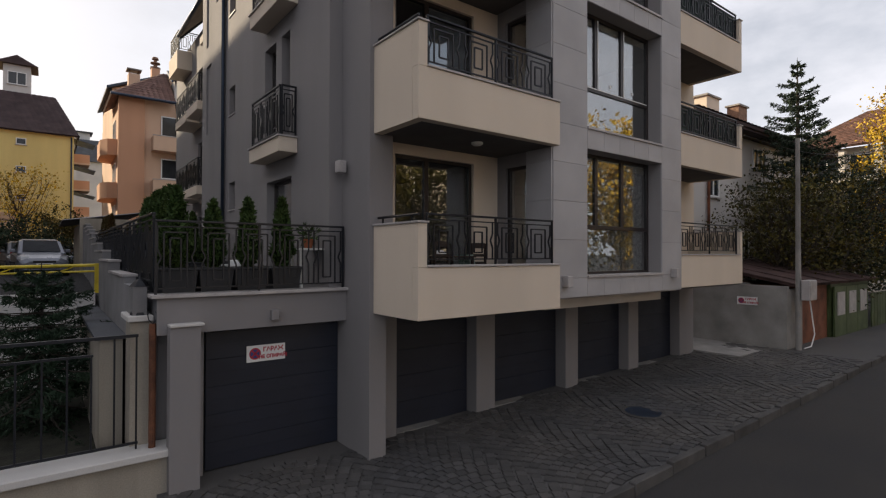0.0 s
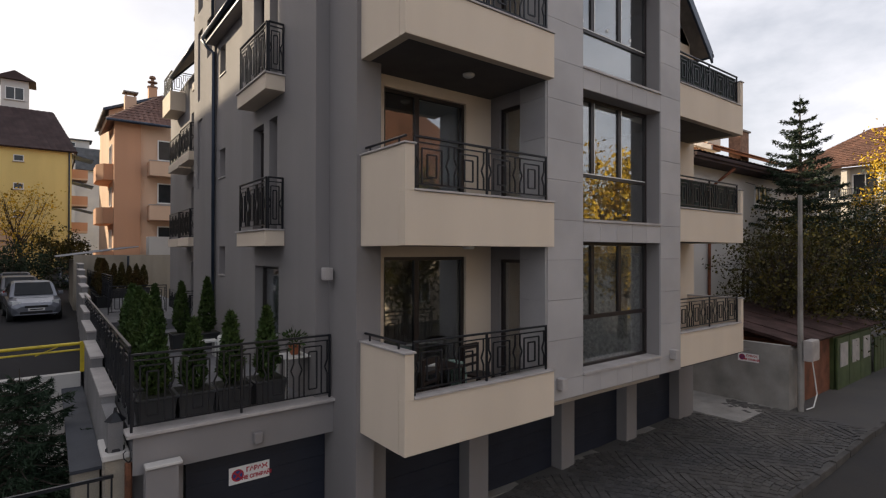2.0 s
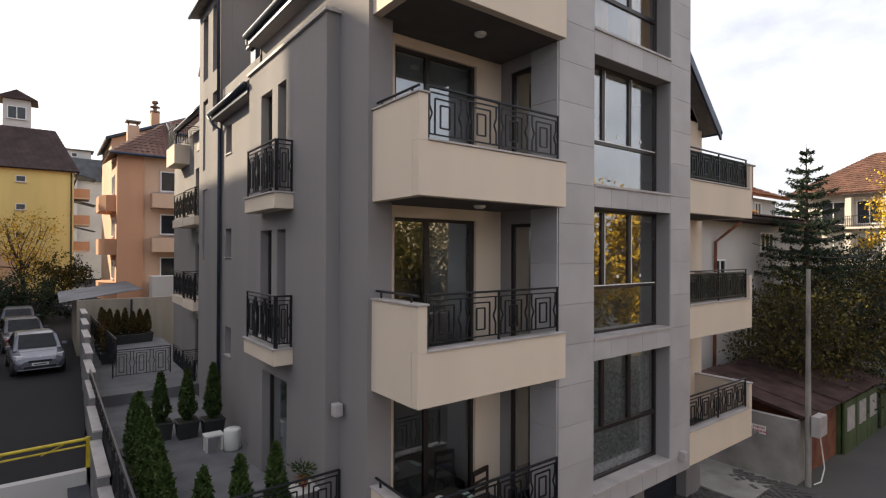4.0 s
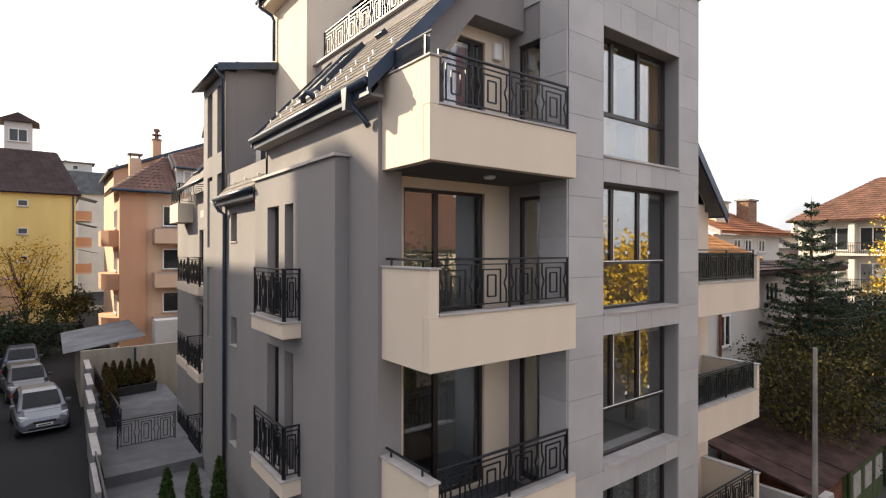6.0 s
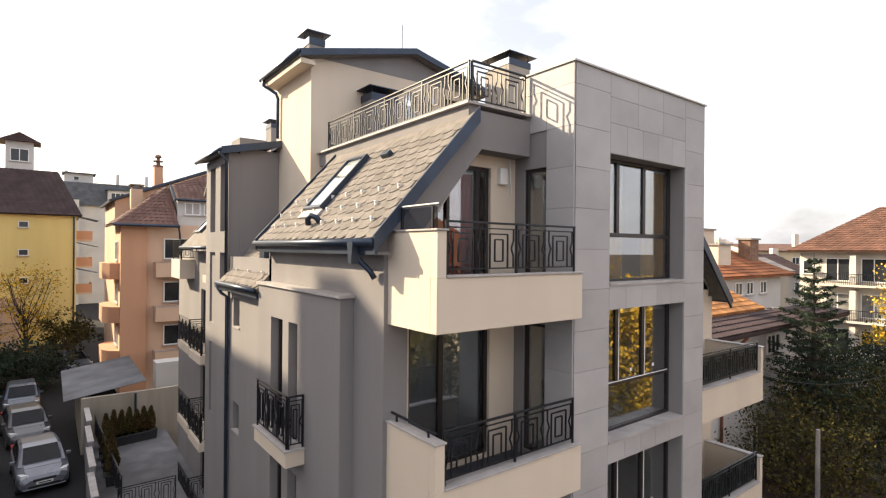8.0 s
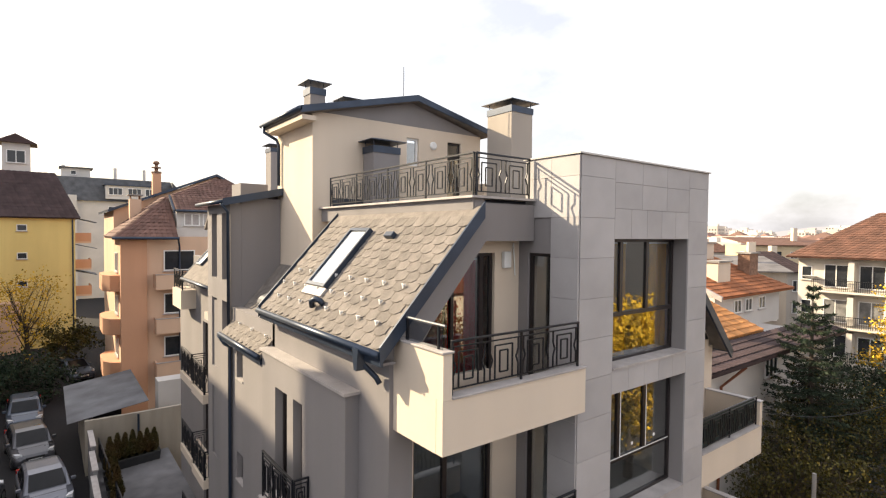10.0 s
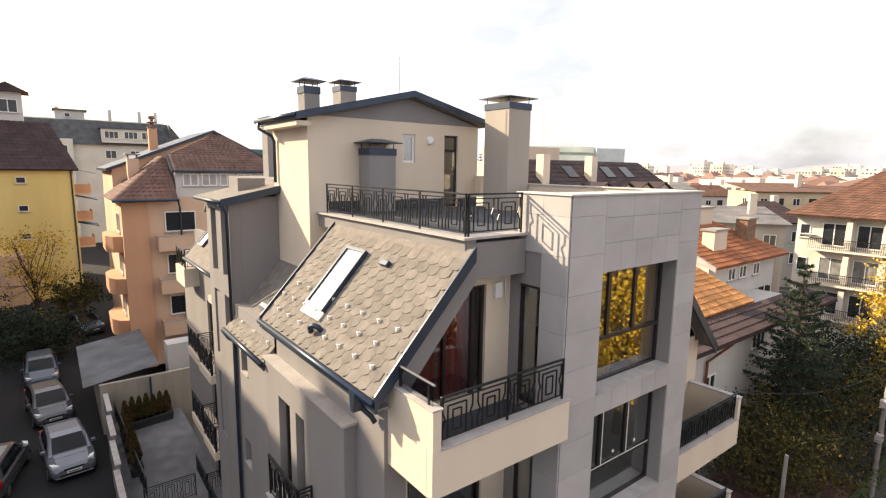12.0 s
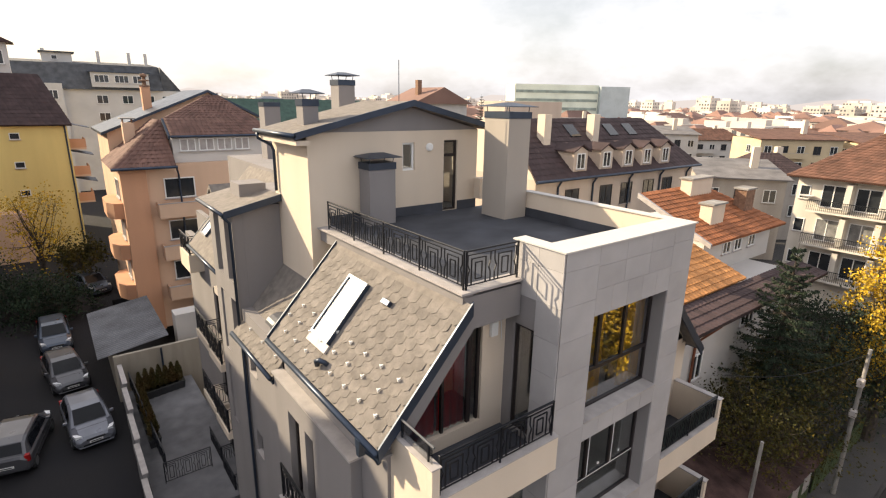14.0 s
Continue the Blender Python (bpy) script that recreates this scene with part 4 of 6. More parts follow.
# house with tiled roofs beyond the clad bay
ah = thing("tiled_house", "white rendered house with orange and terracotta tiled roofs", "house")
part("wall", boxed(19.6, 34, 10.4, 20, 0, 8.5), M_WHITEWALL, ah)
part("canopy", boxed(19.0, 34.4, 9.6, 10.398, 8.45, 8.62), M_BROWNTILE, ah, "dark tiled canopy over the upper windows")
tiled(ah, (19.0, 9.5, 8.66), (34.4, 9.5, 8.66), (34.4, 11.2, 9.0), (19.0, 11.2, 9.0), M_BROWNTILE, wide=0.35, deep=0.4)
opening(ah, "y", 10.4, 21.6, 5.6, 1.0, 1.3, bars=1)
opening(ah, "y", 10.4, 26.0, 7.2, 1.4, 0.9, bars=2)
opening(ah, "y", 10.4, 24.5, 3.0, 1.0, 1.3, bars=1)
part("downpipe", tube(bmesh.new(), [(22.4, 9.7, 8.4), (21.6, 10.3, 7.6), (21.5, 10.3, 0.3)], 0.06, 8), M_RUST, ah, "rusty downpipe")
part("wall", boxed(19.8, 27.6, 11.4, 18, 8.5, 9.05), M_WHITEWALL, ah)
tiled(ah, (19.2, 11.2, 9.1), (28.0, 11.2, 9.1), (27.0, 14.2, 10.7), (19.2, 14.2, 10.7), M_ORTILE, "bright orange tiled roof slope", wide=0.3, deep=0.36)
part("wall", boxed(28.0, 36.5, 13.6, 20, 8.5, 10.4), M_WHITEWALL, ah)
for x in (30.2, 31.6, 33.4):
    opening(ah, "y", 13.6, x, 9.4, 0.9, 0.75, bars=1)
tiled(ah, (27.6, 13.0, 10.5), (37.2, 13.0, 10.5), (34.6, 17.6, 12.6), (27.6, 17.6, 12.6), M_REDTILE, "terracotta tiled roof slope", wide=0.32, deep=0.38)
part("verge", prism(bmesh.new(), [(13.0, 10.55), (17.6, 12.65), (17.6, 12.35), (13.0, 10.3)], "x", 27.45, 27.6), M_COPING, ah)
for x0, y0, z0, z1, w, m in ((29.6, 14.2, 10.8, 12.2, 1.5, M_CREAM), (31.6, 16.6, 11.8, 13.2, 2.6, M_CREAM), (34.6, 14.6, 10.5, 12.6, 1.2, M_BRICK), (22.4, 15.0, 10, 12.2, 1.1, M_CREAM)):
    c = part("chimney", boxed(x0, x0 + w, y0, y0 + 0.7, z0, z1), m, ah, "rendered chimney with a slab cap")
    part("cap", boxed(x0 - 0.1, x0 + w + 0.1, y0 - 0.1, y0 + 0.8, z1, z1 + 0.1), M_CONC, c)

M_BEIGE = material("beige_render", (0.56, 0.46, 0.38), 0.9, vary=0.12, size=0.5, streak=True)
M_VILLA = material("white_lime_render", (0.66, 0.61, 0.54), 0.9, vary=0.14, size=0.6, streak=True)

# brown mansard house
bh = thing("mansard_house", "cream house with a dark brown mansard roof and dormers", "house", at=(3.0, 3.0, -0.25))
part("wall", boxed(26.5, 49.5, 24.5, 38, 0, 12.2), M_BEIGE, bh)
tiled(bh, (25.9, 23.9, 12.2), (50.0, 23.9, 12.2), (46.5, 29.0, 16.6), (27.6, 29.0, 16.6), M_BROWNTILE, "dark brown mansard slope", wide=0.6, deep=0.6, bow=0.02)
part("end_wall", prism(bmesh.new(), [(24.5, 12.2), (29.2, 16.4), (36, 16.4), (38, 12.2)], "x", 26.5, 26.7), M_CREAM, bh)
for x in (30.5, 33.9, 37.0, 39.9, 42.9):
    d = part("dormer", prism(bmesh.new(), [(x, 12.6), (x + 1.7, 12.6), (x + 1.7, 14.2), (x + 0.85, 14.6), (x, 14.2)], "y", 24.3, 27.2), M_BEIGE, bh, "cream dormer")
    opening(d, "y", 24.3, x + 0.35, 12.8, 1.0, 1.25, bars=1)
    part("dormer_roof", prism(bmesh.new(), [(x - 0.2, 14.15), (x + 0.85, 14.68), (x + 1.9, 14.15), (x + 1.9, 14.25), (x + 0.85, 14.8), (x - 0.2, 14.25)], "y", 24.1, 27.2), M_BROWNTILE, d)
for x in (30.0, 34.5, 37.5, 41.0, 44.2):
    opening(bh, "y", 24.5, x, 9.3, 1.7, 1.9, frame_mat=M_FRAME, bars=1)
for x in (29.4, 35.7):
    part("chimney", boxed(x, x + 0.8, 26.6, 27.4, 14, 17.0), M_CREAM, bh, "cream chimney")
for x in (33.5, 39.0, 42.0):
    part("roof_window", prism(bmesh.new(), [(27.2, 15.08), (28.3, 16.03), (28.25, 16.12), (27.15, 15.17)], "x", x, x + 1.3), M_DARKGLASS, bh, "roof window")
for x in (29.0, 33.4, 38.6, 43.6, 48.4):
    part("downpipe", tube(bmesh.new(), [(x, 24.1, 12.0), (x, 24.4, 11.5), (x, 24.42, 0.4)], 0.09, 6), M_GUTTER, bh)
part("gutter", tube(bmesh.new(), [(25.9, 23.85, 12.15), (50.0, 23.85, 12.15)], 0.12, 8), M_GUTTER, bh)
part("penthouse", boxed(32, 40, 34, 37, 15, 18.0), M_BEIGE, bh)

M_NETTED = material("netted_pane", (0.22, 0.22, 0.22), 0.25, vary=0.3, size=2, bump=0)
# villa with balconies
vh = thing("balcony_villa", "cream house with balconies and an old tiled hip roof", "house", at=(51.2, 18.4, 0), turn=-90)
part("wall", boxed(0.6, 34, 1.2, 12, 0, 12.0), M_VILLA, vh)
tiled(vh, (0, 0, 12.0), (35, 0, 12.0), (29, 6.0, 15.8), (5.0, 6.0, 15.8), M_OLDTILE, "weathered tiled hip roof", wide=0.4, deep=0.45)
tiled(vh, (0, 12, 12.0), (0, 0, 12.0), (5.0, 6.0, 15.8), (5.0, 6.2, 15.8), M_OLDTILE, wide=0.4, deep=0.45)
for z in (3.6, 6.5, 9.4):
    slab_balcony(vh, 1.9, 33, 0.1, 1.198, z - 0.3, M_VILLA, 1.0, bars=True)
    for x in (2.5, 4.9, 7.4, 9.9, 12.4):
        opening(vh, "y", 1.2, x, z + 0.1, 1.7, 1.9, frame_mat=M_WFRAME, bars=1, pane_mat=M_NETTED if round(x + z) % 2 else None)
        part("pier", boxed(x + 1.85, x + 2.25, 0.4, 1.198, z + 0.0, z + 2.3), M_VILLA, vh)
    opening(vh, "y", 1.2, 0.85, z + 0.6, 0.8, 1.2, bars=0)
part("satellite_dish", lathe(bmesh.new(), [(0.02, 0.0), (0.3, 0.05), (0.55, 0.18), (0.57, 0.19)], (1.6, 0.6, 10.2), 16), M_WFRAME, vh)

# right gable of the building
rg = part("gable_wall", prism(bmesh.new(), [(11.6, 10.8), (14.75, 10.8), (11.75, 13.9), (11.6, 13.9)], "y", BACK, BACK + 0.25), M_GREY, building, "grey rendered gable")
rr = part("roof", prism(bmesh.new(), [(11.64, 14.15), (15.1, 10.62), (15.1, 10.48), (11.64, 14.0)], "y", 7.2, 13.0), M_SHINGLE, building, "grey-brown shingle roof slope")
part("verge", prism(bmesh.new(), [(11.64, 14.18), (15.15, 10.6), (15.15, 10.3), (11.64, 13.9)], "y", 7.14, 7.198), M_GUTTER, rr, "dark metal verge")
part("gutter", tube(bmesh.new(), [(15.15, 7.14, 10.5), (15.15, 13, 10.5)], 0.06, 8), M_GUTTER, rr)

# ---- side terrace over the garage ----
M_SOIL = material("dark_soil", (0.022, 0.022, 0.013), 1.0, vary=0.4, size=4, grain=30, bump=0.8)
M_PLANT = material("planter_plastic", (0.03, 0.032, 0.036), 0.6, vary=0.15)
M_PAVER = material("terrace_paving", (0.15, 0.15, 0.16), 0.85, vary=0.18, size=1.5)
M_RUSTPOST = material("rusty_post", (0.16, 0.06, 0.03), 0.8, vary=0.35, size=6)
M_PIERCREAM = material("aged_cream", (0.36, 0.32, 0.265), 0.9, vary=0.2, size=1.3, streak=True)
M_SIGN = material("sign_white", (0.75, 0.75, 0.74), 0.5, vary=0.05, bump=0)
M_SIGNRED = material("sign_red", (0.42, 0.02, 0.04), 0.5, vary=0.05, bump=0)
M_SIGNBLUE = material("sign_blue", (0.03, 0.05, 0.2), 0.5, vary=0.05, bump=0)
M_YELLOWPAINT = material("yellow_barrier_paint", (0.66, 0.50, 0.03), 0.5, vary=0.2, size=5)
structure("terrace_1", boxed(1.3, 4.098, 8.05, 18.4, 2.1, 2.58), M_PAVER, "grey paved terrace over the garages", "terrace")
structure("terrace_2", boxed(1.5, 4.748, 18.4, 29.2, 2.0, 2.9), M_PAVER, "raised grey paved terrace", "terrace")
part("fascia", boxed(1.3, 4.1, 8.0, 8.048, 2.1, 2.6), M_GREY, building, "grey rendered fascia over the garage door")
part("coping", boxed(1.22, 4.12, 7.93, 8.3, 2.602, 2.65, bevel=0.005), M_COPING, building, "grey stone coping")
part("pier", boxed(1.54, 1.93, 8.2, 8.75, -0.1, 2.098), M_GREY, building)
part("wall", boxed(1.3, 4.1, 8.42, 8.6, 0, 2.1), M_GREY, building)
railing(2.8, 1.02, (1.27, 8.05, 2.65), 0, "terrace fence", "black iron fence on the terrace edge")
railing(10.2, 1.02, (1.27, 18.3, 2.75), -90, "terrace fence", "black iron fence along the terrace side")
railing(1.75, 0.95, (2.0, 20.7, 2.9), 0, "terrace fence", "black iron railing across the raised terrace")
railing(8.0, 0.9, (1.85, 28.8, 3.3), -88, "terrace fence", "black iron fence along the raised terrace")
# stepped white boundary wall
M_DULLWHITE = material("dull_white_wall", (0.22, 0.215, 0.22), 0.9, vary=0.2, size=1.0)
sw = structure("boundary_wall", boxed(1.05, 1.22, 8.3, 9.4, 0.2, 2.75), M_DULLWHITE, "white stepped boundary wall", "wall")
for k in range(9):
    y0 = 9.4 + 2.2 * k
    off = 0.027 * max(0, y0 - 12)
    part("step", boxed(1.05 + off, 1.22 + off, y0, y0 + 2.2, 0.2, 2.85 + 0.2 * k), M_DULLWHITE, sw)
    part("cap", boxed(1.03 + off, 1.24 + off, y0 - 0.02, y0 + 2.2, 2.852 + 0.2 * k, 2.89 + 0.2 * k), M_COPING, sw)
rw = structure("retaining_wall", boxed(0.72, 1.0, 8.9, 18.0, -0.1, 1.98), M_PIERCREAM, "cream garden wall with a dark cap", "wall")
part("cap", boxed(0.66, 1.04, 8.85, 18.0, 1.982, 2.03), M_MEMBRANE, rw, "dark sheet cap")
# gate pier, lamp, rusty post, low wall and fence
gp = thing("gate_pier", "grey rendered gate pier with a white cap", "pier")
part("shaft", boxed(1.02, 1.298, 8.28, 8.75, -0.1, 2.28), M_PIERCREAM, gp)
part("cap", boxed(0.98, 1.29, 8.2, 8.98, 2.282, 2.36, bevel=0.01), M_WHITEWALL, gp, "white stone cap")
part("front_shaft", boxed(1.42, 1.8, 7.78, 7.99, -0.1, 2.22), M_GREY, gp, "grey rendered front of the pier")
part("cap", boxed(1.41, 1.84, 7.74, 7.925, 2.222, 2.262, bevel=0.008), M_WHITEWALL, gp, "white sheet on the grey pier")
ln = thing("lantern", "blue-black cast iron lantern on a gate pier", "lamp", at=(1.14, 8.4, 2.36))
ln.scale = (1.3, 1.3, 1.15)
part("foot", lathe(bmesh.new(), [(0.09, 0), (0.085, 0.03), (0.03, 0.09), (0.025, 0.16)], sides=10), M_IRON, ln)
part("glass_body", lathe(bmesh.new(), [(0.04, 0.16), (0.075, 0.34)], sides=6), M_GLASS_DARK, ln)
part("lantern_roof", lathe(bmesh.new(), [(0.1, 0.34), (0.05, 0.4), (0.02, 0.43), (0.012, 0.49)], sides=6), M_IRON, ln)
po = thing("post", "rust-brown steel gate post with a finial", "post", at=(1.26, 8.08, 0.6))
part("tube", tube(bmesh.new(), [(0, 0, 0), (0, 0, 1.66)], 0.045, 10), M_RUSTPOST, po)
for s_ in (-1, 1):
    part("scroll", tube(bmesh.new(), [(0, 0, 1.66), (s_ * 0.05, 0, 1.72), (s_ * 0.06, 0, 1.79), (s_ * 0.03, 0, 1.82)], 0.007, 5), M_IRON, po)
lw = structure("garden_wall", boxed(-6, 1.56, 7.95, 8.26, -0.2, 0.5), M_PIERCREAM, "low cream garden wall", "wall")
part("cap", boxed(-6, 1.7, 7.84, 8.34, 0.502, 0.6, bevel=0.012), M_WHITEWALL, lw, "white stone coping")
gf = thing("garden_fence", "brown iron garden fence on a low wall", "fence", at=(-4.0, 8.14, 0.6))
part("top_rail", boxed(0, 5.1, -0.02, 0.02, 1.49, 1.53), M_IRON, gf)
part("bottom_rail", boxed(0, 5.1, -0.015, 0.015, 0.07, 0.1), M_IRON, gf)
for i in range(21):
    x = 5.08 - 0.25 * i
    top = 1.49 if i % 6 in (0, 1) else 1.3
    part("bar", boxed(x - 0.011, x + 0.011, -0.011, 0.011, 0.1 if i % 6 else 0.0, top), M_IRON, gf)
for i in range(4):
    x = 4.6 - 1.5 * i
    part("short_rail", boxed(max(0, x - 1.0), x, -0.01, 0.01, 1.28, 1.31), M_IRON, gf)
structure("garden", boxed(-12, 0.72, 8.26, 14.2, -0.1, 0.32), M_SOIL, "dark garden soil", "ground")
yw = structure("yard_wall", boxed(-20, 1.0, 14.2, 14.41, -0.1, 2.33), M_WHITEWALL, "whitewashed retaining wall of the yard", "wall")
br = thing("barrier", "yellow steel tube barrier at the yard edge", "barrier")
part("post", boxed(1.0, 1.08, 14.45, 14.53, 2.3, 2.98), M_YELLOWPAINT, br)
part("tube", tube(bmesh.new(), [(-4, 14.49, 2.86), (1.04, 14.49, 2.94)], 0.035, 8), M_YELLOWPAINT, br)
part("tube", tube(bmesh.new(), [(-4, 14.49, 2.72), (1.04, 14.49, 2.8)], 0.022, 8), M_YELLOWPAINT, br)
for x in (-3, -1.9, -0.8, 0.2):
    part("strut", tube(bmesh.new(), [(x, 14.49, 2.74), (x + 0.4, 14.49, 2.9)], 0.014, 6), M_YELLOWPAINT, br)
# shed behind the terraces
sh = thing("shed", "cream walled shed with a corrugated sheet roof", "shed", at=(-0.6, 0, 0))
part("wall", boxed(1.95, 6.0, 29.4, 29.6, 0.5, 4.85), M_PIERCREAM, sh)
part("wall", boxed(1.95, 2.15, 29.6, 36, 0.5, 4.6), M_PIERCREAM, sh)
part("drain", tube(bmesh.new(), [(4.1, 29.35, 4.8), (4.1, 29.35, 2.9)], 0.05, 8), M_GUTTER, sh)
bm = bmesh.new()
n_c = 60
for i in range(n_c):
    a, b = 29.8 + 7.2 * i / n_c, 29.8 + 7.2 * (i + 1) / n_c
    za, zb = (0.04 if k % 2 else 0.0 for k in (i, i + 1))
    v = [bm.verts.new(p) for p in ((1.3, a, 4.75 + za), (4.6, a, 5.25 + za), (4.6, b, 5.25 + zb), (1.3, b, 4.75 + zb))]
    bm.faces.new(v)
bmesh.ops.remove_doubles(bm, verts=bm.verts[:], dist=0.001)
bmesh.ops.solidify(bm, geom=bm.faces[:], thickness=0.02)
M_SHEET = material("zinc_sheet", (0.115, 0.12, 0.135), 0.5, metal=0.3, vary=0.25, size=0.8)
part("sheet_roof", bm, M_SHEET, sh, "pale corrugated sheet roof")
part("cupboard", boxed(5.2, 6.6, 31, 32, 2.5, 5.8), M_WHITEWALL, sh)


# ---- plants ----
def leaf_mesh(name, places, outward, size, mat, parent, seed=1, flat=0.3, smooth=False):
    """Many small folded leaves at the given places as one mesh."""
    rng = np.random.default_rng(seed)
    p = np.asarray(places, float)
    k = len(p)
    d = rng.normal(size=(k, 3)) + np.asarray(outward, float) * 1.2
    d /= np.linalg.norm(d, axis=1)[:, None] + 1e-9
    e = np.cross(d, rng.normal(size=(k, 3)))
    e /= np.linalg.norm(e, axis=1)[:, None] + 1e-9
    s = size * rng.uniform(0.6, 1.3, size=(k, 1))
    v = np.stack([p - e * s * flat, p + d * s * 0.9, p + e * s * flat, p - d * s * 0.35], 1).reshape(-1, 3)
    f = [(4 * i, 4 * i + 1, 4 * i + 2, 4 * i + 3) for i in range(k)]
    me = bpy.data.meshes.new(name)
    me.from_pydata(v.tolist(), [], f)
    me.materials.append(mat)
    ob = new(name, me)
    ob.parent = parent
    return ob


def leaf_material(name, colour, tint, shine=0.6):
    m = material(name, colour, shine, vary=0.25, size=1.5, tint=tint, island=0.4, bump=0)
    m.node_tree.nodes["Principled BSDF"].inputs["Specular IOR Level"].default_value = 0.15
    return m


M_THUJA = leaf_material("thuja_green", (0.03, 0.058, 0.017), (0.05, 0.075, 0.02))
M_FIR = leaf_material("fir_needles", (0.018, 0.035, 0.022), (0.03, 0.05, 0.028))
M_SPRUCE = leaf_material("spruce_needles", (0.022, 0.036, 0.024), (0.035, 0.05, 0.03))
M_AUTUMN = leaf_material("autumn_leaves", (0.028, 0.034, 0.011), (0.1, 0.074, 0.015))
M_GOLD = leaf_material("golden_leaves", (0.55, 0.34, 0.03), (0.4, 0.28, 0.04))
M_HEDGE = leaf_material("rusty_thuja", (0.085, 0.05, 0.02), (0.06, 0.06, 0.02))


def thuja(at, height, radius, mat, seed, pot=True, label="columnar green thuja in a dark plastic planter"):
    t = thing("thuja", label, "shrub", "potted thujas", at)
    base = 0.42 if pot else 0.05
    if pot:
        bm = prism(bmesh.new(), [(-0.2, -0.2), (0.2, -0.2), (0.2, 0.2), (-0.2, 0.2)], "z", 0, 0.4)
        for v in bm.verts:
            if v.co.z > 0.2:
                v.co.x *= 1.22
                v.co.y *= 1.22
        part("planter", bm, M_PLANT, t, "dark grey plastic planter")
        part("rim", boxed(-0.26, 0.26, -0.26, 0.26, 0.38, 0.42, bevel=0.01), M_PLANT, t)
        part("soil", boxed(-0.23, 0.23, -0.23, 0.23, 0.41, 0.425), M_SOIL, t)
    part("stem", tube(bmesh.new(), [(0, 0, base - 0.05), (0, 0, base + height * 0.8)], [0.03, 0.01], 6), M_BARK, t)
    rng = np.random.default_rng(seed)
    k = int(3600 * height * radius / 0.4)
    h = rng.uniform(0, 1, k) ** 1.15
    prof = radius * np.clip(np.minimum((h + 0.06) * 4.0, 1) * (1 - h) ** 0.62 * 1.12, 0.02, None)
    ang = rng.uniform(0, 2 * np.pi, k)
    lump = 1 + 0.16 * np.sin(3 * ang + 9 * h + seed) + 0.1 * np.sin(7 * ang - 14 * h)
    rr_ = prof * lump * rng.uniform(0.55, 1.03, k) ** 0.5
    pts = np.stack([rr_ * np.cos(ang), rr_ * np.sin(ang), base + h * height], 1)
    out = np.stack([np.cos(ang) * 0.5, np.sin(ang) * 0.5, np.full(k, 1.0)], 1)
    leaf_mesh("foliage", pts, out, 0.075, mat, t, seed)
    return t


rnd = random.Random(5)
front_row = [(2.12, 8.5, 1.0), (2.64, 8.5, 1.08), (3.2, 8.55, 1.12)]
for i, (x, y, h) in enumerate(front_row):
    thuja((x, y, 2.58), h, 0.185, M_THUJA, 10 + i)
thuja((1.62, 8.5, 2.58), 1.18, 0.21, M_THUJA, 20)
for i in range(7):
    thuja((1.66 + 0.02 * i, 9.2 + 0.62 * i, 2.58), 1.1 + 0.25 * rnd.random(), 0.22, M_THUJA, 30 + i)
for i, (x, y, h) in enumerate(((2.5, 14.6, 1.3), (3.05, 14.4, 1.35), (3.6, 14.2, 1.45))):
    thuja((x, y, 2.58), h - 0.1, 0.2, M_THUJA, 50 + i)
for i in range(7):
    thuja((2.2 + 0.3 * i, 27.9 + 0.05 * i, 2.9), 1.0 + 0.2 * rnd.random(), 0.2, M_HEDGE, 60 + i, label="small rusty brown thuja in a long planter")
for i in range(4):
    thuja((2.1, 23.6 + 1.0 * i, 2.9), 1.4, 0.22, M_HEDGE, 80 + i, label="small rusty brown thuja in a long planter")


def conifer(at, height, radius, mat, seed, bare=0.1, tiers=26, label="", thin=1.0):
    """A conifer: straight stem, whorls of drooping limbs, needle sprays along each limb."""
    t = thing("conifer", label, "tree", "", at)
    rng = np.random.default_rng(seed)
    part("trunk", tube(bmesh.new(), [(0, 0, 0), (0.02, 0.0, height * 0.5), (0, 0, height)], [0.02 * height, 0.012 * height, 0.006], 8), M_BARK, t)
    limbs, pts, out = bmesh.new(), [], []
    for k in range(tiers):
        f = bare + (1 - bare) * (k + rng.uniform(-0.2, 0.2)) / tiers
        n = int(rng.integers(5, 8)) if f < 0.85 else 4
        for j in range(n):
            a = 2 * np.pi * (j + rng.uniform(-0.3, 0.3)) / n + k * 1.3
            length = radius * (1 - f) ** 0.75 * rng.uniform(0.65, 1.15) + 0.08
            droop = 0.25 - 0.55 * f
            p0 = np.array([0, 0, f * height])
            d = np.array([np.cos(a), np.sin(a), 0])
            tip = p0 + d * length + np.array([0, 0, -droop * length])
            mid = (p0 + tip) / 2 + np.array([0, 0, -0.06 * length])
            tube(limbs, [p0, mid, tip], [0.012 + 0.008 * length, 0.012, 0.004], 4, False)
            m = int((26 + 80 * length) * thin)
            u = rng.uniform(0.12, 1.05, m)
            side = rng.normal(0, 0.15, m) * length * (1.15 - u)
            base = p0 + np.outer(u, tip - p0) + np.outer(side, np.array([-d[1], d[0], 0]))
            base[:, 2] += -0.06 * length * np.sin(np.pi * np.clip(u, 0, 1)) - np.abs(rng.normal(0, 0.07, m)) - 0.25 * np.abs(side)
            pts.append(base)
            out.append(np.tile(d * 0.9 + np.array([0, 0, -0.25]), (m, 1)))
    part("bough", limbs, M_BARK, t)["kind"] = "stuff"
    leaf_mesh("needles", np.concatenate(pts), np.concatenate(out), 0.14 if height > 6 else 0.1, mat, t, seed, 0.17 if height > 6 else 0.11)
    return t


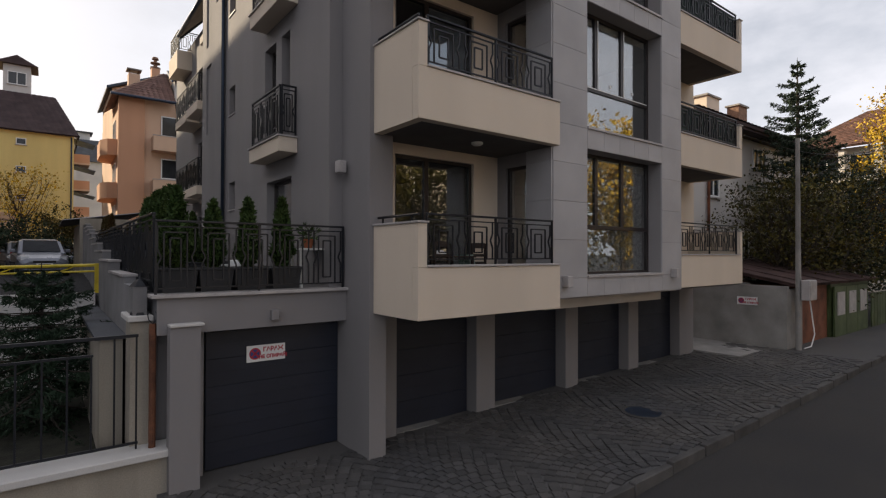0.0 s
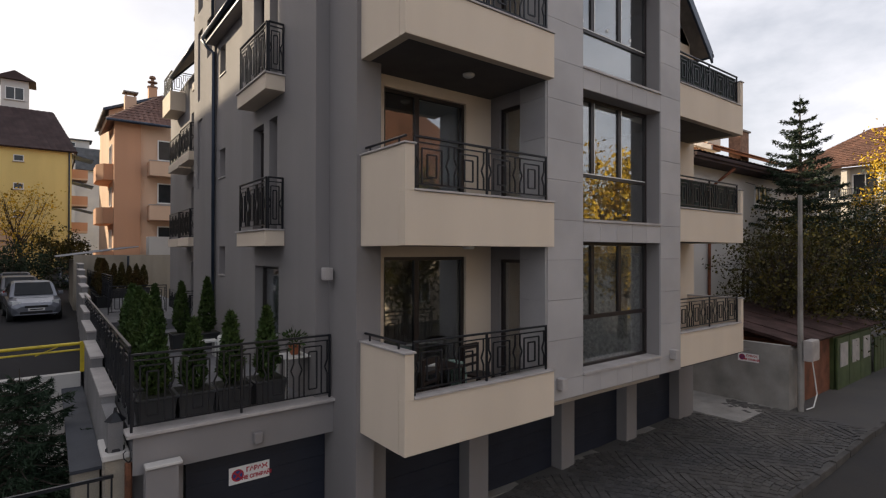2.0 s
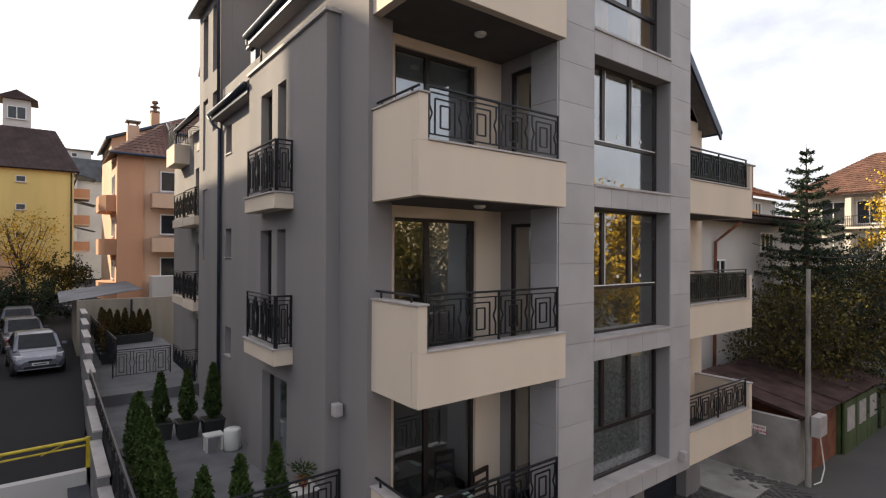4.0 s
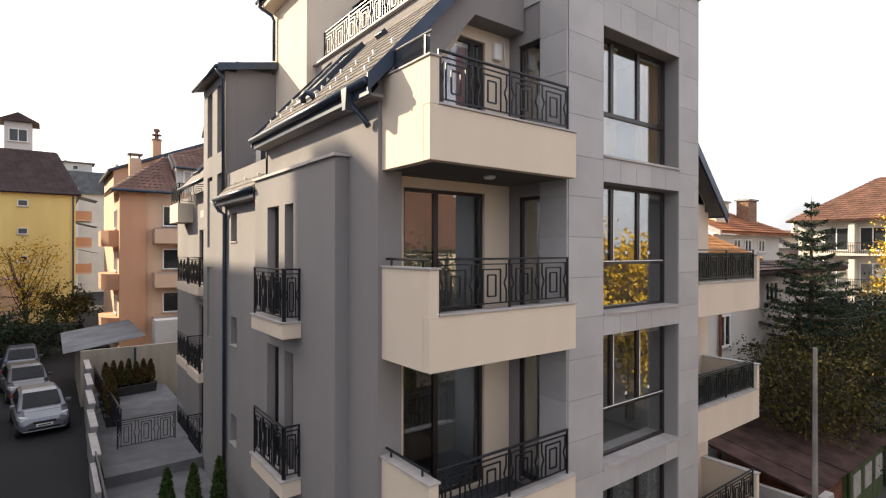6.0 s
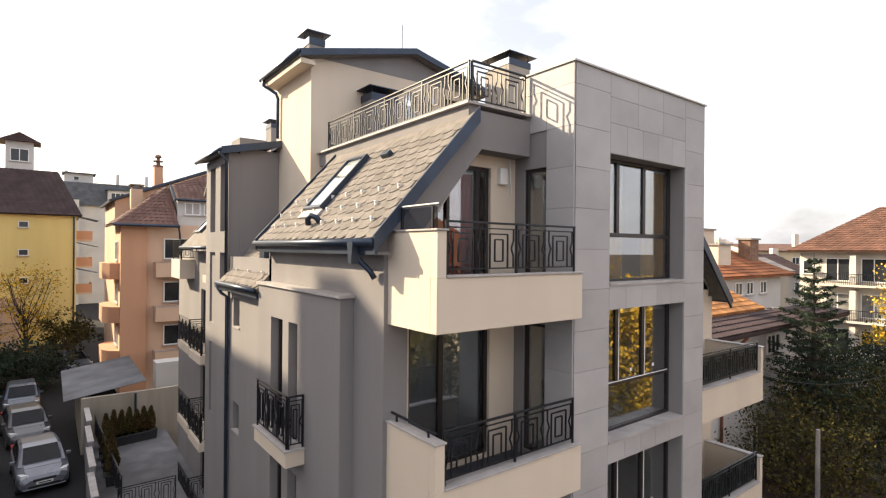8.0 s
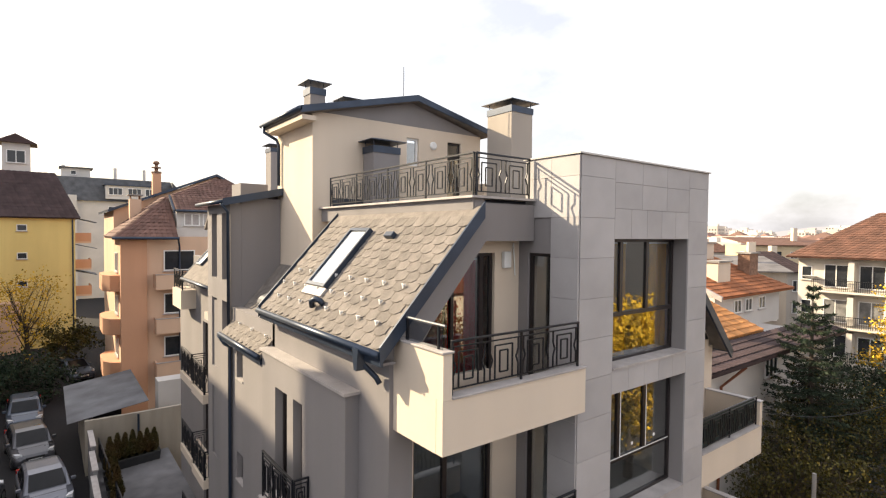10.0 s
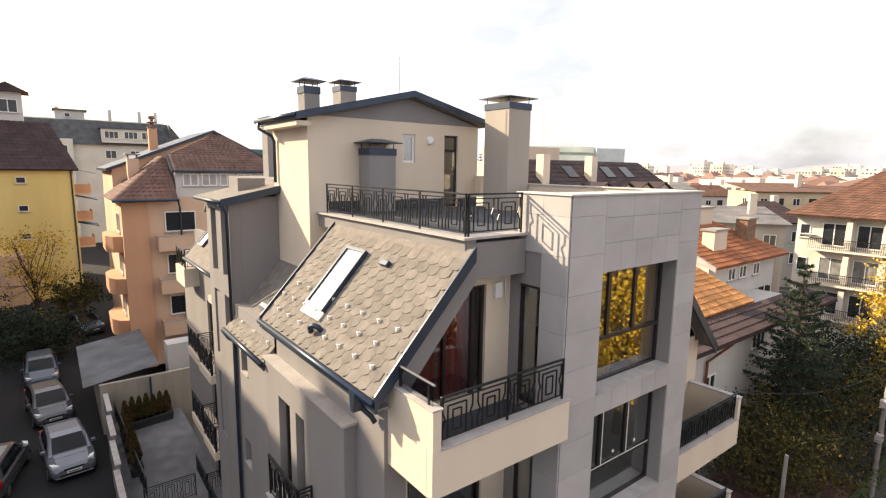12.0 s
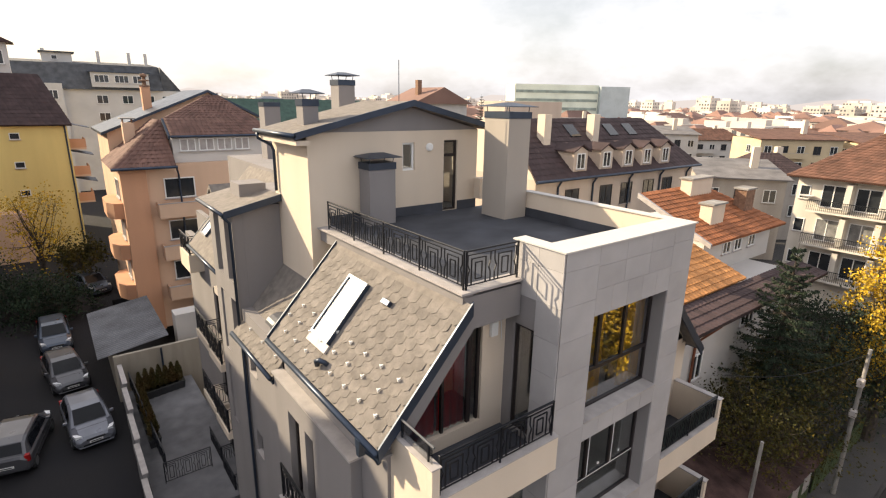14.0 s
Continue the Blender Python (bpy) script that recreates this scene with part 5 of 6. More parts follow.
conifer((0.05, 11.3, 0.32), 2.75, 1.75, M_FIR, 3, 0.05, 12, "small dark green fir tree in the garden", 3.2)
conifer((26.2, 8.65, 0.36), 11.5, 3.1, M_SPRUCE, 4, 0.12, 27, "tall dark spruce behind the sheds", 1.25)


def broadleaf(at, height, spread, mat, seed, leaves, size, label, clumps=70, low=0.3):
    """A broad tree: tapered stem, forking limbs, twigs, and leaves in loose clumps with gaps."""
    t = thing("tree", label, "tree", "", at)
    rng = np.random.default_rng(seed)
    wood, pts = bmesh.new(), []
    part("trunk", tube(bmesh.new(), [(0, 0, 0), (0.1, 0.05, height * 0.25), (0.05, 0.1, height * 0.5)], [0.03 * height, 0.022 * height, 0.014 * height], 8), M_BARK, t)
    for k in range(clumps):
        a = rng.uniform(0, 2 * np.pi)
        h = low + (1 - low) * rng.uniform(0, 1) ** 0.8
        r = spread * np.sqrt(rng.uniform(0.05, 1)) * (0.55 + 0.45 * np.sin(np.pi * min(1, (h - low) / (1.02 - low) * 0.9 + 0.1)))
        c = np.array([r * np.cos(a), r * np.sin(a), h * height])
        s0 = np.array([0.05, 0.08, height * rng.uniform(0.2, 0.5)])
        m1 = s0 + (c - s0) * 0.5 + rng.normal(0, 0.12 * spread, 3) * np.array([1, 1, 0.6])
        tube(wood, [s0, m1, c], [0.006 * height, 0.004 * height, 0.006], 5, False)
        for j in range(4):
            q = c + rng.normal(0, 0.22 * spread, 3)
            tube(wood, [m1 + (c - m1) * rng.uniform(0.2, 0.9), (c + q) / 2 + rng.normal(0, 0.05, 3), q], [0.012, 0.008, 0.003], 3, False)
            m = leaves // (clumps * 4)
            pts.append(q + rng.normal(0, 0.13 * spread, (m, 3)) * np.array([1, 1, 0.7]))
    part("bough", wood, M_BARK, t)["kind"] = "stuff"
    p = np.concatenate(pts)
    leaf_mesh("crown", p, np.zeros_like(p) + np.array([0, 0, 0.4]), size, mat, t, seed, 0.4)
    return t


broadleaf((23.0, 8.0, 0.36), 5.6, 2.4, M_AUTUMN, 11, 8000, 0.095, "olive and yellow autumn tree over the sheds")
broadleaf((27.5, 7.8, 0.36), 6.2, 3.2, M_AUTUMN, 12, 9000, 0.1, "half bare autumn tree with olive leaves")
broadleaf((32.0, 8.5, 0.36), 6.6, 3.4, M_SPRUCE, 13, 11000, 0.12, "dark evergreen tree beside the street")
broadleaf((36.5, 6.4, 0.36), 5.6, 3.0, M_SPRUCE, 15, 9000, 0.16, "dark evergreen shrubbery along the street")
broadleaf((33.4, 5.9, 0.36), 11.0, 2.0, M_GOLD, 14, 15000, 0.12, "golden yellow autumn tree")
broadleaf((-1.4, 53.5, 2.3), 7.5, 2.6, M_GOLD, 16, 1800, 0.16, "nearly bare tree with few yellow leaves", 40)
broadleaf((1.2, 50.5, 2.3), 3.6, 1.8, M_AUTUMN, 17, 3000, 0.16, "low olive shrub beside the drive", 30)
broadleaf((-0.8, 44.5, 2.3), 2.2, 2.2, M_FIR, 18, 5000, 0.14, "dark hedge behind the parked cars", 40, 0.1)
broadleaf((-3.8, 46.0, 2.3), 2.6, 2.4, M_FIR, 19, 5000, 0.14, "dark hedge behind the parked cars", 40, 0.1)

# ---- street side beyond the building ----
gw = structure("side_wall", boxed(17.75, 17.95, 6.2, 12.0, 0.0, 2.25), M_CONC, "grey rendered side wall at the drive", "wall")
part("wall_return", boxed(17.952, 19.0, 6.2, 6.35, 0.0, 2.15), M_CONC, gw)
structure("drive", boxed(15.5, 17.74, 6.6, 14, 0.2, 0.37), M_CONC, "pale concrete drive", "pavement")
ul = thing("utility_pole", "pale concrete utility pole with a meter box", "pole", at=(18.0, 5.98, 0.3))
part("shaft", tube(bmesh.new(), [(0, 0, -0.1), (0, 0, 6.4)], [0.085, 0.055], 10), M_CONC, ul)
bx = part("meter_box", boxed(-0.1, 0.5, -0.32, -0.1, 1.55, 2.15, bevel=0.015), M_COPING, ul, "light grey meter box")
part("door", boxed(-0.06, 0.46, -0.335, -0.322, 1.6, 2.1), M_COPING, bx)
part("cable", tube(bmesh.new(), [(0.3, -0.2, 1.55), (0.5, -0.2, 1.0), (0.62, -0.22, 0.5), (0.4, -0.2, 0.15), (0.15, -0.1, 0.1)], 0.018, 6), M_WFRAME, ul)
u2 = thing("utility_pole", "weathered timber utility pole with two small boxes", "pole", at=(27.0, 5.5, 0.3))
part("shaft", tube(bmesh.new(), [(0, 0, -0.1), (0, 0, 7.4)], [0.11, 0.075], 10), M_CONC, u2)
for z in (4.2, 5.7):
    part("junction_box", boxed(-0.36, -0.08, -0.14, 0.12, z, z + 0.34, bevel=0.02), M_COPING, u2, "light grey junction box")
part("cable", tube(bmesh.new(), [(-7.0 * k / 10, 2.8 * k / 10, 7.2 - 0.5 * math.sin(math.pi * k / 10)) for k in range(11)], 0.012, 5), M_IRON, u2)
sd = thing("sheet_shed", "rust red sheet metal shed with a low roof", "shed")
part("wall", boxed(19.0, 21.6, 6.3, 9.0, 0.2, 2.2), M_RUST, sd)
M_OLDSHEET = material("weathered_brown_sheet", (0.085, 0.05, 0.046), 0.85, vary=0.4, size=1.5, each=0.2)
M_OLDSHEET.node_tree.nodes["Principled BSDF"].inputs["Specular IOR Level"].default_value = 0.2
sr = part("roof", prism(bmesh.new(), [(6.05, 2.29), (9.4, 2.98), (9.4, 2.9), (6.05, 2.21)], "x", 18.15, 26.5), M_OLDSHEET, sd, "brown weathered sheet roof")
for i in range(9):
    x, d = 18.1 + 0.94 * i, 0.02 * (i % 2)
    part("sheet", prism(bmesh.new(), [(5.96 - 2 * d, 2.287 + d), (9.42, 3.0 + d), (9.42, 3.015 + d), (5.96 - 2 * d, 2.302 + d)], "x", x, x + 0.97), M_OLDSHEET, sr)
gg = thing("green_gate", "olive green sheet metal gate with a white picture panel", "gate")
for i in range(3):
    x = 21.7 + 1.3 * i
    part("leaf", boxed(x, x + 1.26, 6.1, 6.16, 0.36, 2.1), M_GREENPAINT, gg)
    part("panel", boxed(x + 0.25, x + 1.0, 6.07, 6.098, 1.1, 1.9), M_COPING, gg)
part("wall", boxed(21.62, 26.0, 6.2, 9.0, 0.3, 2.2), M_GREENPAINT, gg)
fe = thing("green_fence", "olive green board fence along the street", "fence")
for i in range(40):
    part("board", boxed(26.1 + 0.4 * i, 26.45 + 0.4 * i, 6.1, 6.14, 0.36, 1.7), M_GREENPAINT, fe)

# ---- roof details ----
sl = Vector((5.75 - EYE_X, 0, 14.15 - 12.0)).normalized()     # up the slope
nl = Vector((-sl.z, 0, sl.x))                                  # off the slope
ROOF_TURN = Matrix(((0, sl.x, nl.x), (-1, 0, 0), (0, sl.z, nl.z))).to_4x4()   # local x runs along the eave towards the front, y up the slope


def on_roof(y, up, lift=0.0, eave=12.0):
    p = Vector((EYE_X, y, eave)) + sl * up + nl * lift
    return Matrix.Translation(p) @ ROOF_TURN


sky = part("roof_window", bmesh.new(), M_GUTTER, main_roof, "tilted roof window with its bright reflection put in as a white panel")
sky.matrix_basis = on_roof(10.32, 0.84)
bm = bmesh.new()
W2, L2 = 0.36, 1.38
for a in ((-W2 - 0.06, -W2, 0, L2), (W2, W2 + 0.06, 0, L2), (-W2 - 0.06, W2 + 0.06, -0.07, 0), (-W2 - 0.06, W2 + 0.06, L2, L2 + 0.07)):
    box(bm, a[0], a[1], a[2], a[3], -0.04, 0.11)
bm.to_mesh(sky.data)
bm.free()
# white panel under the pane puts the bright reflection into its colour
p_ = part("white_panel", boxed(-W2, W2, 0, L2, 0.02, 0.06), M_SIGN, sky, "white panel put in for the bright reflection")
p_ = part("pane", boxed(-W2, W2, 0, L2, 0.075, 0.085), M_GLASS, sky)
p_.visible_shadow = False
part("flashing", boxed(-W2 - 0.1, W2 + 0.1, -0.26, -0.072, -0.01, 0.05), M_COPING, sky)
vt = part("vent_pipe", tube(bmesh.new(), [(0, 0, -0.05), (0, 0.02, 0.1), (-0.06, 0, 0.17), (-0.16, -0.06, 0.16), (-0.2, -0.12, 0.06)], 0.055, 10), M_GUTTER, main_roof, "bent dark vent pipe", True)
vt.matrix_basis = on_roof(9.6, 0.45)
vs_ = part("vent_cowl", boxed(-0.14, 0.14, -0.06, 0.06, 0.0, 0.1, bevel=0.01), M_GUTTER, main_roof, "small roof vent")
vs_.matrix_basis = on_roof(9.05, 2.15)
guard = bmesh.new()
prism(guard, [(-0.045, 0), (0.045, 0), (0, 0.05)], "x", -0.016, 0.016)
box(guard, -0.03, 0.03, 0.0, 0.012, 0.0, 0.05)
g_me = bpy.data.meshes.new("snow_guard")
guard.to_mesh(g_me)
guard.free()
g_me.materials.append(M_SIGN)
for r in range(3):
    for i in range(8):
        g = new("snow_guard", g_me)
        g.parent = main_roof
        g.matrix_basis = on_roof(7.5 + 0.6 * i + 0.3 * (r % 2), 0.38 + 0.36 * r, 0.03)
for i in range(5):
    g = new("snow_guard", g_me)
    g.parent = low_roof
    g.matrix_basis = on_roof(12.6 + 0.5 * i, 0.4 + 0.3 * (i % 2), 0.03, 10.95)
vb = part("roof_vent_box", boxed(4.15, 4.6, 12.75, 13.1, 11.2, 12.05), M_GUTTER, low_roof, "grey metal vent with a curved hood")
bm = bmesh.new()
prism(bm, [(4.05 + 0.33 - 0.33 * math.cos(math.pi * k / 8), 12.0 + 0.2 * math.sin(math.pi * k / 8)) for k in range(9)], "y", 12.68, 13.17)
part("hood", bm, M_SHEET, vb)

# downpipes
for pts in ([(3.78, 7.55, 11.95), (3.78, 7.55, 11.75), (4.0, 7.45, 11.5), (4.04, 7.4, 11.4)], [(3.76, 15.6, 10.85), (3.9, 15.5, 10.6), (4.02, 15.42, 10.5), (4.02, 15.42, 2.6)],
            [(3.78, 15.3, 14.42), (3.98, 15.4, 14.2), (3.99, 15.4, 11.1)], [(5.0, 15.55, 16.65), (5.0, 15.55, 16.5), (5.33, 15.45, 16.3), (5.38, 15.42, 16.15), (5.38, 15.42, 15.0)]):
    part("downpipe", tube(bmesh.new(), pts, 0.045, 8), M_GUTTER, building, "dark grey metal downpipe", True)
part("hopper", prism(bmesh.new(), [(7.46, 11.95), (7.64, 11.95), (7.59, 11.62), (7.5, 11.62)], "x", 3.7, 3.84), M_GUTTER, building)
# lightning rod and lamps
part("lightning_rod", tube(bmesh.new(), [(PR + 0.2, 14.0, 17.5), (PR + 0.2, 14.0, 18.7)], 0.012, 6), M_GUTTER, building)
part("wall_lamp", lathe(bmesh.new(), [(0.12, 0), (0.12, 0.04), (0.08, 0.07)], sides=16), M_SIGN, building, "round white wall lamp").matrix_basis = Matrix.Translation((9.23, PY - 0.002, 16.27)) @ pose(0, 0, 0, 90)
part("meter_box", boxed(11.0, 11.3, 12.9, 13.19, 14.6, 15.25), M_CREAM, building)
for x, y, z in ((3.98, 7.98, 4.55), (7.5, CLAD - 0.08, 2.62), (11.2, CLAD - 0.08, 2.7)):
    part("wall_lamp", boxed(x - 0.07, x + 0.07, y - 0.07, y + 0.08, z, z + 0.2, bevel=0.01), M_COPING, building, "small grey wall lamp")
part("wall_lamp", boxed(2.82, 2.94, 7.9, 8.0, 2.2, 2.36, bevel=0.01), M_GREY, building)
part("alarm_box", boxed(6.72, 6.9, BACK - 0.09, BACK, 13.05, 13.35, bevel=0.01), M_SIGN, building, "white alarm box")
part("cable", tube(bmesh.new(), [(6.9, BACK - 0.05, 13.3), (7.0, BACK - 0.03, 13.5), (7.05, BACK - 0.03, 12.9)], 0.012, 6), M_SIGN, building)
# glass side panel of the top balcony
hp = part("glass_balustrade", boxed(4.235, 4.247, 6.1, 7.0, 12.12, 12.42), M_GLASS_DARK, building, "clear glass panel with a steel rail")
hp.visible_shadow = False
part("top_rail", tube(bmesh.new(), [(4.24, 7.1, 12.45), (4.24, 6.05, 12.45)], 0.02, 8), M_SHEET, hp)
for y in (6.2, 6.95):
    part("post", boxed(4.225, 4.257, y - 0.015, y + 0.015, 12.1, 12.45), M_IRON, hp)

# ---- signs over the garages ----
FONT_WORDS = ("ГАРАЖ", "НЕ СПИРАЙ!")


def sign(at, w=0.62, turn=0, small=1.0):
    s_ = thing("sign", "white no parking sign with red ring and lettering", "sign", "garage signs", at, turn)
    h = w * 0.42
    part("plate", boxed(-w / 2, w / 2, -0.006, 0.006, -h / 2, h / 2), M_SIGN, s_)
    for r0, m, off in ((0.36, M_SIGNRED, -0.008), (0.27, M_SIGNBLUE, -0.0095)):
        bm = bmesh.new()
        bmesh.ops.create_circle(bm, cap_ends=True, radius=h * r0, segments=24)
        bmesh.ops.transform(bm, matrix=Matrix.Translation((-w * 0.29, off, 0)) @ pose(0, 0, 0, 90), verts=bm.verts)
        part("disc", bm, m, s_)
    for k in (45, 135):
        bm = boxed(-h * 0.33, h * 0.33, -0.0015, 0.0015, -0.012, 0.012)
        bmesh.ops.transform(bm, matrix=Matrix.Translation((-w * 0.29, -0.0115, 0)) @ Matrix.Rotation(radians(k), 4, "Y"), verts=bm.verts)
        part("stroke", bm, M_SIGNRED, s_)
    for i, word in enumerate(FONT_WORDS):
        cu = bpy.data.curves.new("lettering", "FONT")
        cu.body, cu.size, cu.align_x, cu.extrude, cu.offset = word, h * (0.36 if i == 0 else 0.29), "CENTER", 0.001, 0.004
        cu.materials.append(M_SIGNRED)
        tx = new("lettering", cu)
        tx.parent = s_
        tx.matrix_basis = Matrix.Translation((w * 0.18, -0.009, h * (0.1 if i == 0 else -0.32))) @ pose(0, 0, 0, 90)
    return s_


sign((2.86, 8.28, 1.66), 0.6)
for x in (5.55, 7.95, 10.55, 13.05):
    sign((x, 8.1, 2.2), 0.55)
sign((17.73, 7.3, 1.75), 0.6, -90)

# ---- curtains, and pale sheets added to lighten door panes, behind the front windows ----
M_LACE = material("lace_curtain", (0.86, 0.84, 0.8), 0.9, vary=0.3, size=14, grain=40, bump=0)
M_AMBER = material("amber_curtain", (0.95, 0.5, 0.05), 0.8, vary=0.2, size=6, streak=True)
M_REDCUR = material("red_curtain", (0.8, 0.028, 0.025), 0.8, vary=0.25, size=6, streak=True)
M_PALESHEET = material("pale_grey_sheet", (0.52, 0.54, 0.57), 0.7, vary=0.06)


def curtain(x0, x1, y, z0, z1, mat, label, folds=9, deep=0.05):
    c = thing("curtain", label, "curtain")
    bm = bmesh.new()
    n = folds * 8
    col = []
    for i in range(n + 1):
        u = i / n
        yy = y + deep * math.sin(2 * math.pi * folds * u) * (0.8 + 0.3 * math.sin(5.1 * u * math.pi))
        col.append((bm.verts.new((x0 + (x1 - x0) * u, yy, z0)), bm.verts.new((x0 + (x1 - x0) * u, yy * 0.7 + y * 0.3, z1))))
    for a, b in zip(col, col[1:]):
        bm.faces.new((a[0], b[0], b[1], a[1]))
    bmesh.ops.solidify(bm, geom=bm.faces[:], thickness=0.006)
    part("fabric", bm, mat, c, smooth=True)
    part("rail", boxed(x0, x1, y - 0.03, y + 0.03, z1, z1 + 0.03), M_WFRAME, c)
    return c


curtain(8.25, 10.7, CLAD + 0.44, 2.83, 5.12, M_LACE, "white lace net curtain with chevron folds", 12, 0.03)
curtain(8.25, 9.2, CLAD + 0.44, 11.3, 13.5, M_AMBER, "amber orange curtain drawn to the side", 5, 0.03)
curtain(9.85, 10.7, CLAD + 0.44, 11.3, 13.5, M_AMBER, "amber orange curtain drawn to the side", 4, 0.03)
curtain(4.62, 5.5, BACK + 0.17, 10.97, 12.45, M_REDCUR, "deep red curtain behind the gable window", 5, 0.025)
curtain(5.56, 6.25, BACK + 0.17, 10.97, 13.2, M_REDCUR, "deep red curtain behind the balcony door", 4, 0.025)
# pale sheets added behind two doors in place of sky reflection on the glass
curtain(4.86, 6.5, BACK + 0.18, 8.15, 10.5, M_PALESHEET, "pale grey sheet added behind the balcony door to lighten its panes", 2, 0.01)
curtain(5.55, 6.5, BACK + 0.18, 5.33, 7.68, M_PALESHEET, "pale grey sheet added behind the balcony door to lighten its panes", 2, 0.01)

# ---- loose things on balconies and terrace ----
M_DARKWOOD = material("dark_wood", (0.025, 0.015, 0.012), 0.5, vary=0.25, size=8)
M_PLASTICW = material("white_plastic", (0.68, 0.68, 0.66), 0.5, vary=0.08)
M_BLUE = material("blue_cloth", (0.03, 0.05, 0.16), 0.8, vary=0.2)
M_TERRA = material("terracotta_pot", (0.35, 0.11, 0.05), 0.8, vary=0.15)


def chair(at, turn, mat, label):
    c = thing("chair", label, "chair", "balcony chairs", at, turn)
    part("seat", boxed(-0.21, 0.21, -0.2, 0.2, 0.43, 0.47, bevel=0.008), mat, c)
    for x in (-0.19, 0.19):
        part("leg", boxed(x - 0.018, x + 0.018, -0.19, -0.155, 0, 0.43), mat, c)
        part("leg", boxed(x - 0.018, x + 0.018, 0.165, 0.2, 0, 0.96), mat, c)
        part("stretcher", boxed(x - 0.01, x + 0.01, -0.155, 0.165, 0.16, 0.19), mat, c)
    for z, h in ((0.58, 0.05), (0.72, 0.05), (0.87, 0.1)):
        part("back_slat", boxed(-0.172, 0.172, 0.172, 0.192, z, z + h, bevel=0.005), mat, c)
    return c


def table(at, w, d, h, mat, label):
    t = thing("table", label, "table", "", at)
    part("tabletop", boxed(-w / 2, w / 2, -d / 2, d / 2, h - 0.03, h, bevel=0.006), mat, t)
    for x in (-w / 2 + 0.05, w / 2 - 0.05):
        for y in (-d / 2 + 0.05, d / 2 - 0.05):
            part("leg", boxed(x - 0.02, x + 0.02, y - 0.02, y + 0.02, 0, h - 0.03), mat, t)
    return t


chair((6.35, 7.0, 2.44), 10, M_DARKWOOD, "dark wooden ladder back chair on the balcony")
chair((4.95, 6.75, 2.44), 200, M_DARKWOOD, "dark wooden ladder back chair beside the table")
table((5.35, 7.0, 2.44), 0.95, 0.65, 0.74, M_DARKWOOD, "dark wooden balcony table with things on it")
bw = thing("bowl", "white bowl upside down on the balcony table", "bowl", at=(5.3, 7.0, 3.18))
part("shell", lathe(bmesh.new(), [(0.11, 0.0), (0.105, 0.04), (0.06, 0.085), (0.02, 0.09)], sides=14), M_PLASTICW, bw, smooth=True)
cl = thing("cloth", "green and white patterned cloth hung over a table edge", "cloth", at=(5.86, 6.95, 2.7))
M_CLOTH = material("patterned_cloth", (0.42, 0.5, 0.46), 0.9, vary=0.5, size=25, tint=(0.03, 0.15, 0.11))
part("fold", prism(bmesh.new(), [(-0.04, 0), (0.05, 0.02), (0.06, 0.3), (0.0, 0.5), (-0.12, 0.5), (-0.05, 0.3)], "y", -0.15, 0.15), M_CLOTH, cl)
bg = thing("bag", "dark blue cloth bag on the balcony floor", "bag", at=(6.85, 6.55, 2.44))
part("body", lathe(bmesh.new(), [(0.12, 0), (0.2, 0.08), (0.21, 0.2), (0.14, 0.32), (0.04, 0.36)], sides=12), M_BLUE, bg, smooth=True)
table((3.75, 8.6, 2.58), 0.65, 0.5, 0.72, M_PLASTICW, "white plastic table on the terrace")
fp = thing("flower_pot", "terracotta pot with a small plant", "pot", at=(3.68, 8.6, 3.3))
part("pot", lathe(bmesh.new(), [(0.06, 0), (0.09, 0.14), (0.1, 0.14), (0.1, 0.16)], sides=12), M_TERRA, fp)
pp = np.random.default_rng(2).normal(0, 0.08, (120, 3)) + np.array([0, 0, 0.25])
leaf_mesh("leaves", pp, np.zeros_like(pp) + [0, 0, 0.6], 0.07, M_THUJA, fp, 2)
bk = thing("bucket", "white plastic drum on the terrace floor", "bucket", at=(3.72, 12.9, 2.58))
part("drum", lathe(bmesh.new(), [(0.17, 0), (0.19, 0.05), (0.19, 0.45), (0.17, 0.48)], sides=14), M_PLASTICW, bk, smooth=True)
st = thing("stool", "small white stool beside the drum", "stool", at=(3.35, 13.1, 2.58))
part("seat", boxed(-0.2, 0.2, -0.15, 0.15, 0.34, 0.38), M_PLASTICW, st)
for x in (-0.16, 0.16):
    part("leg", boxed(x - 0.02, x + 0.02, -0.13, 0.13, 0, 0.34), M_PLASTICW, st)


# ---- parked cars ----
M_TYRE = material("tyre_rubber", (0.015, 0.015, 0.016), 0.8, vary=0.1)
M_RIM = material("wheel_rim", (0.4, 0.41, 0.42), 0.35, metal=0.8, vary=0.1, bump=0)
M_LAMP = material("headlight", (0.75, 0.77, 0.8), 0.15, vary=0.05, bump=0)
M_TAIL = material("tail_light", (0.35, 0.01, 0.01), 0.25, vary=0.05, bump=0)
M_CARGLASS = material("car_glass", (0.015, 0.018, 0.024), 0.05, vary=0.05, bump=0)


def car_paint(name, colour):
    m = material(name, colour, 0.32, metal=0.35, vary=0.05, bump=0)
    m.node_tree.nodes["Principled BSDF"].inputs["Coat Weight"].default_value = 0.25
    return m


def loft(bm, rings):
    """Skin over rings of equal count; the ends are closed."""
    vs = [[bm.verts.new(p) for p in r] for r in rings]
    k = len(vs[0])
    for a, b in zip(vs, vs[1:]):
        for i in range(k):
            bm.faces.new((a[i], a[(i + 1) % k], b[(i + 1) % k], b[i]))
    bm.faces.new(vs[0][::-1])
    bm.faces.new(vs[-1])
    bmesh.ops.recalc_face_normals(bm, faces=bm.faces)
    return bm


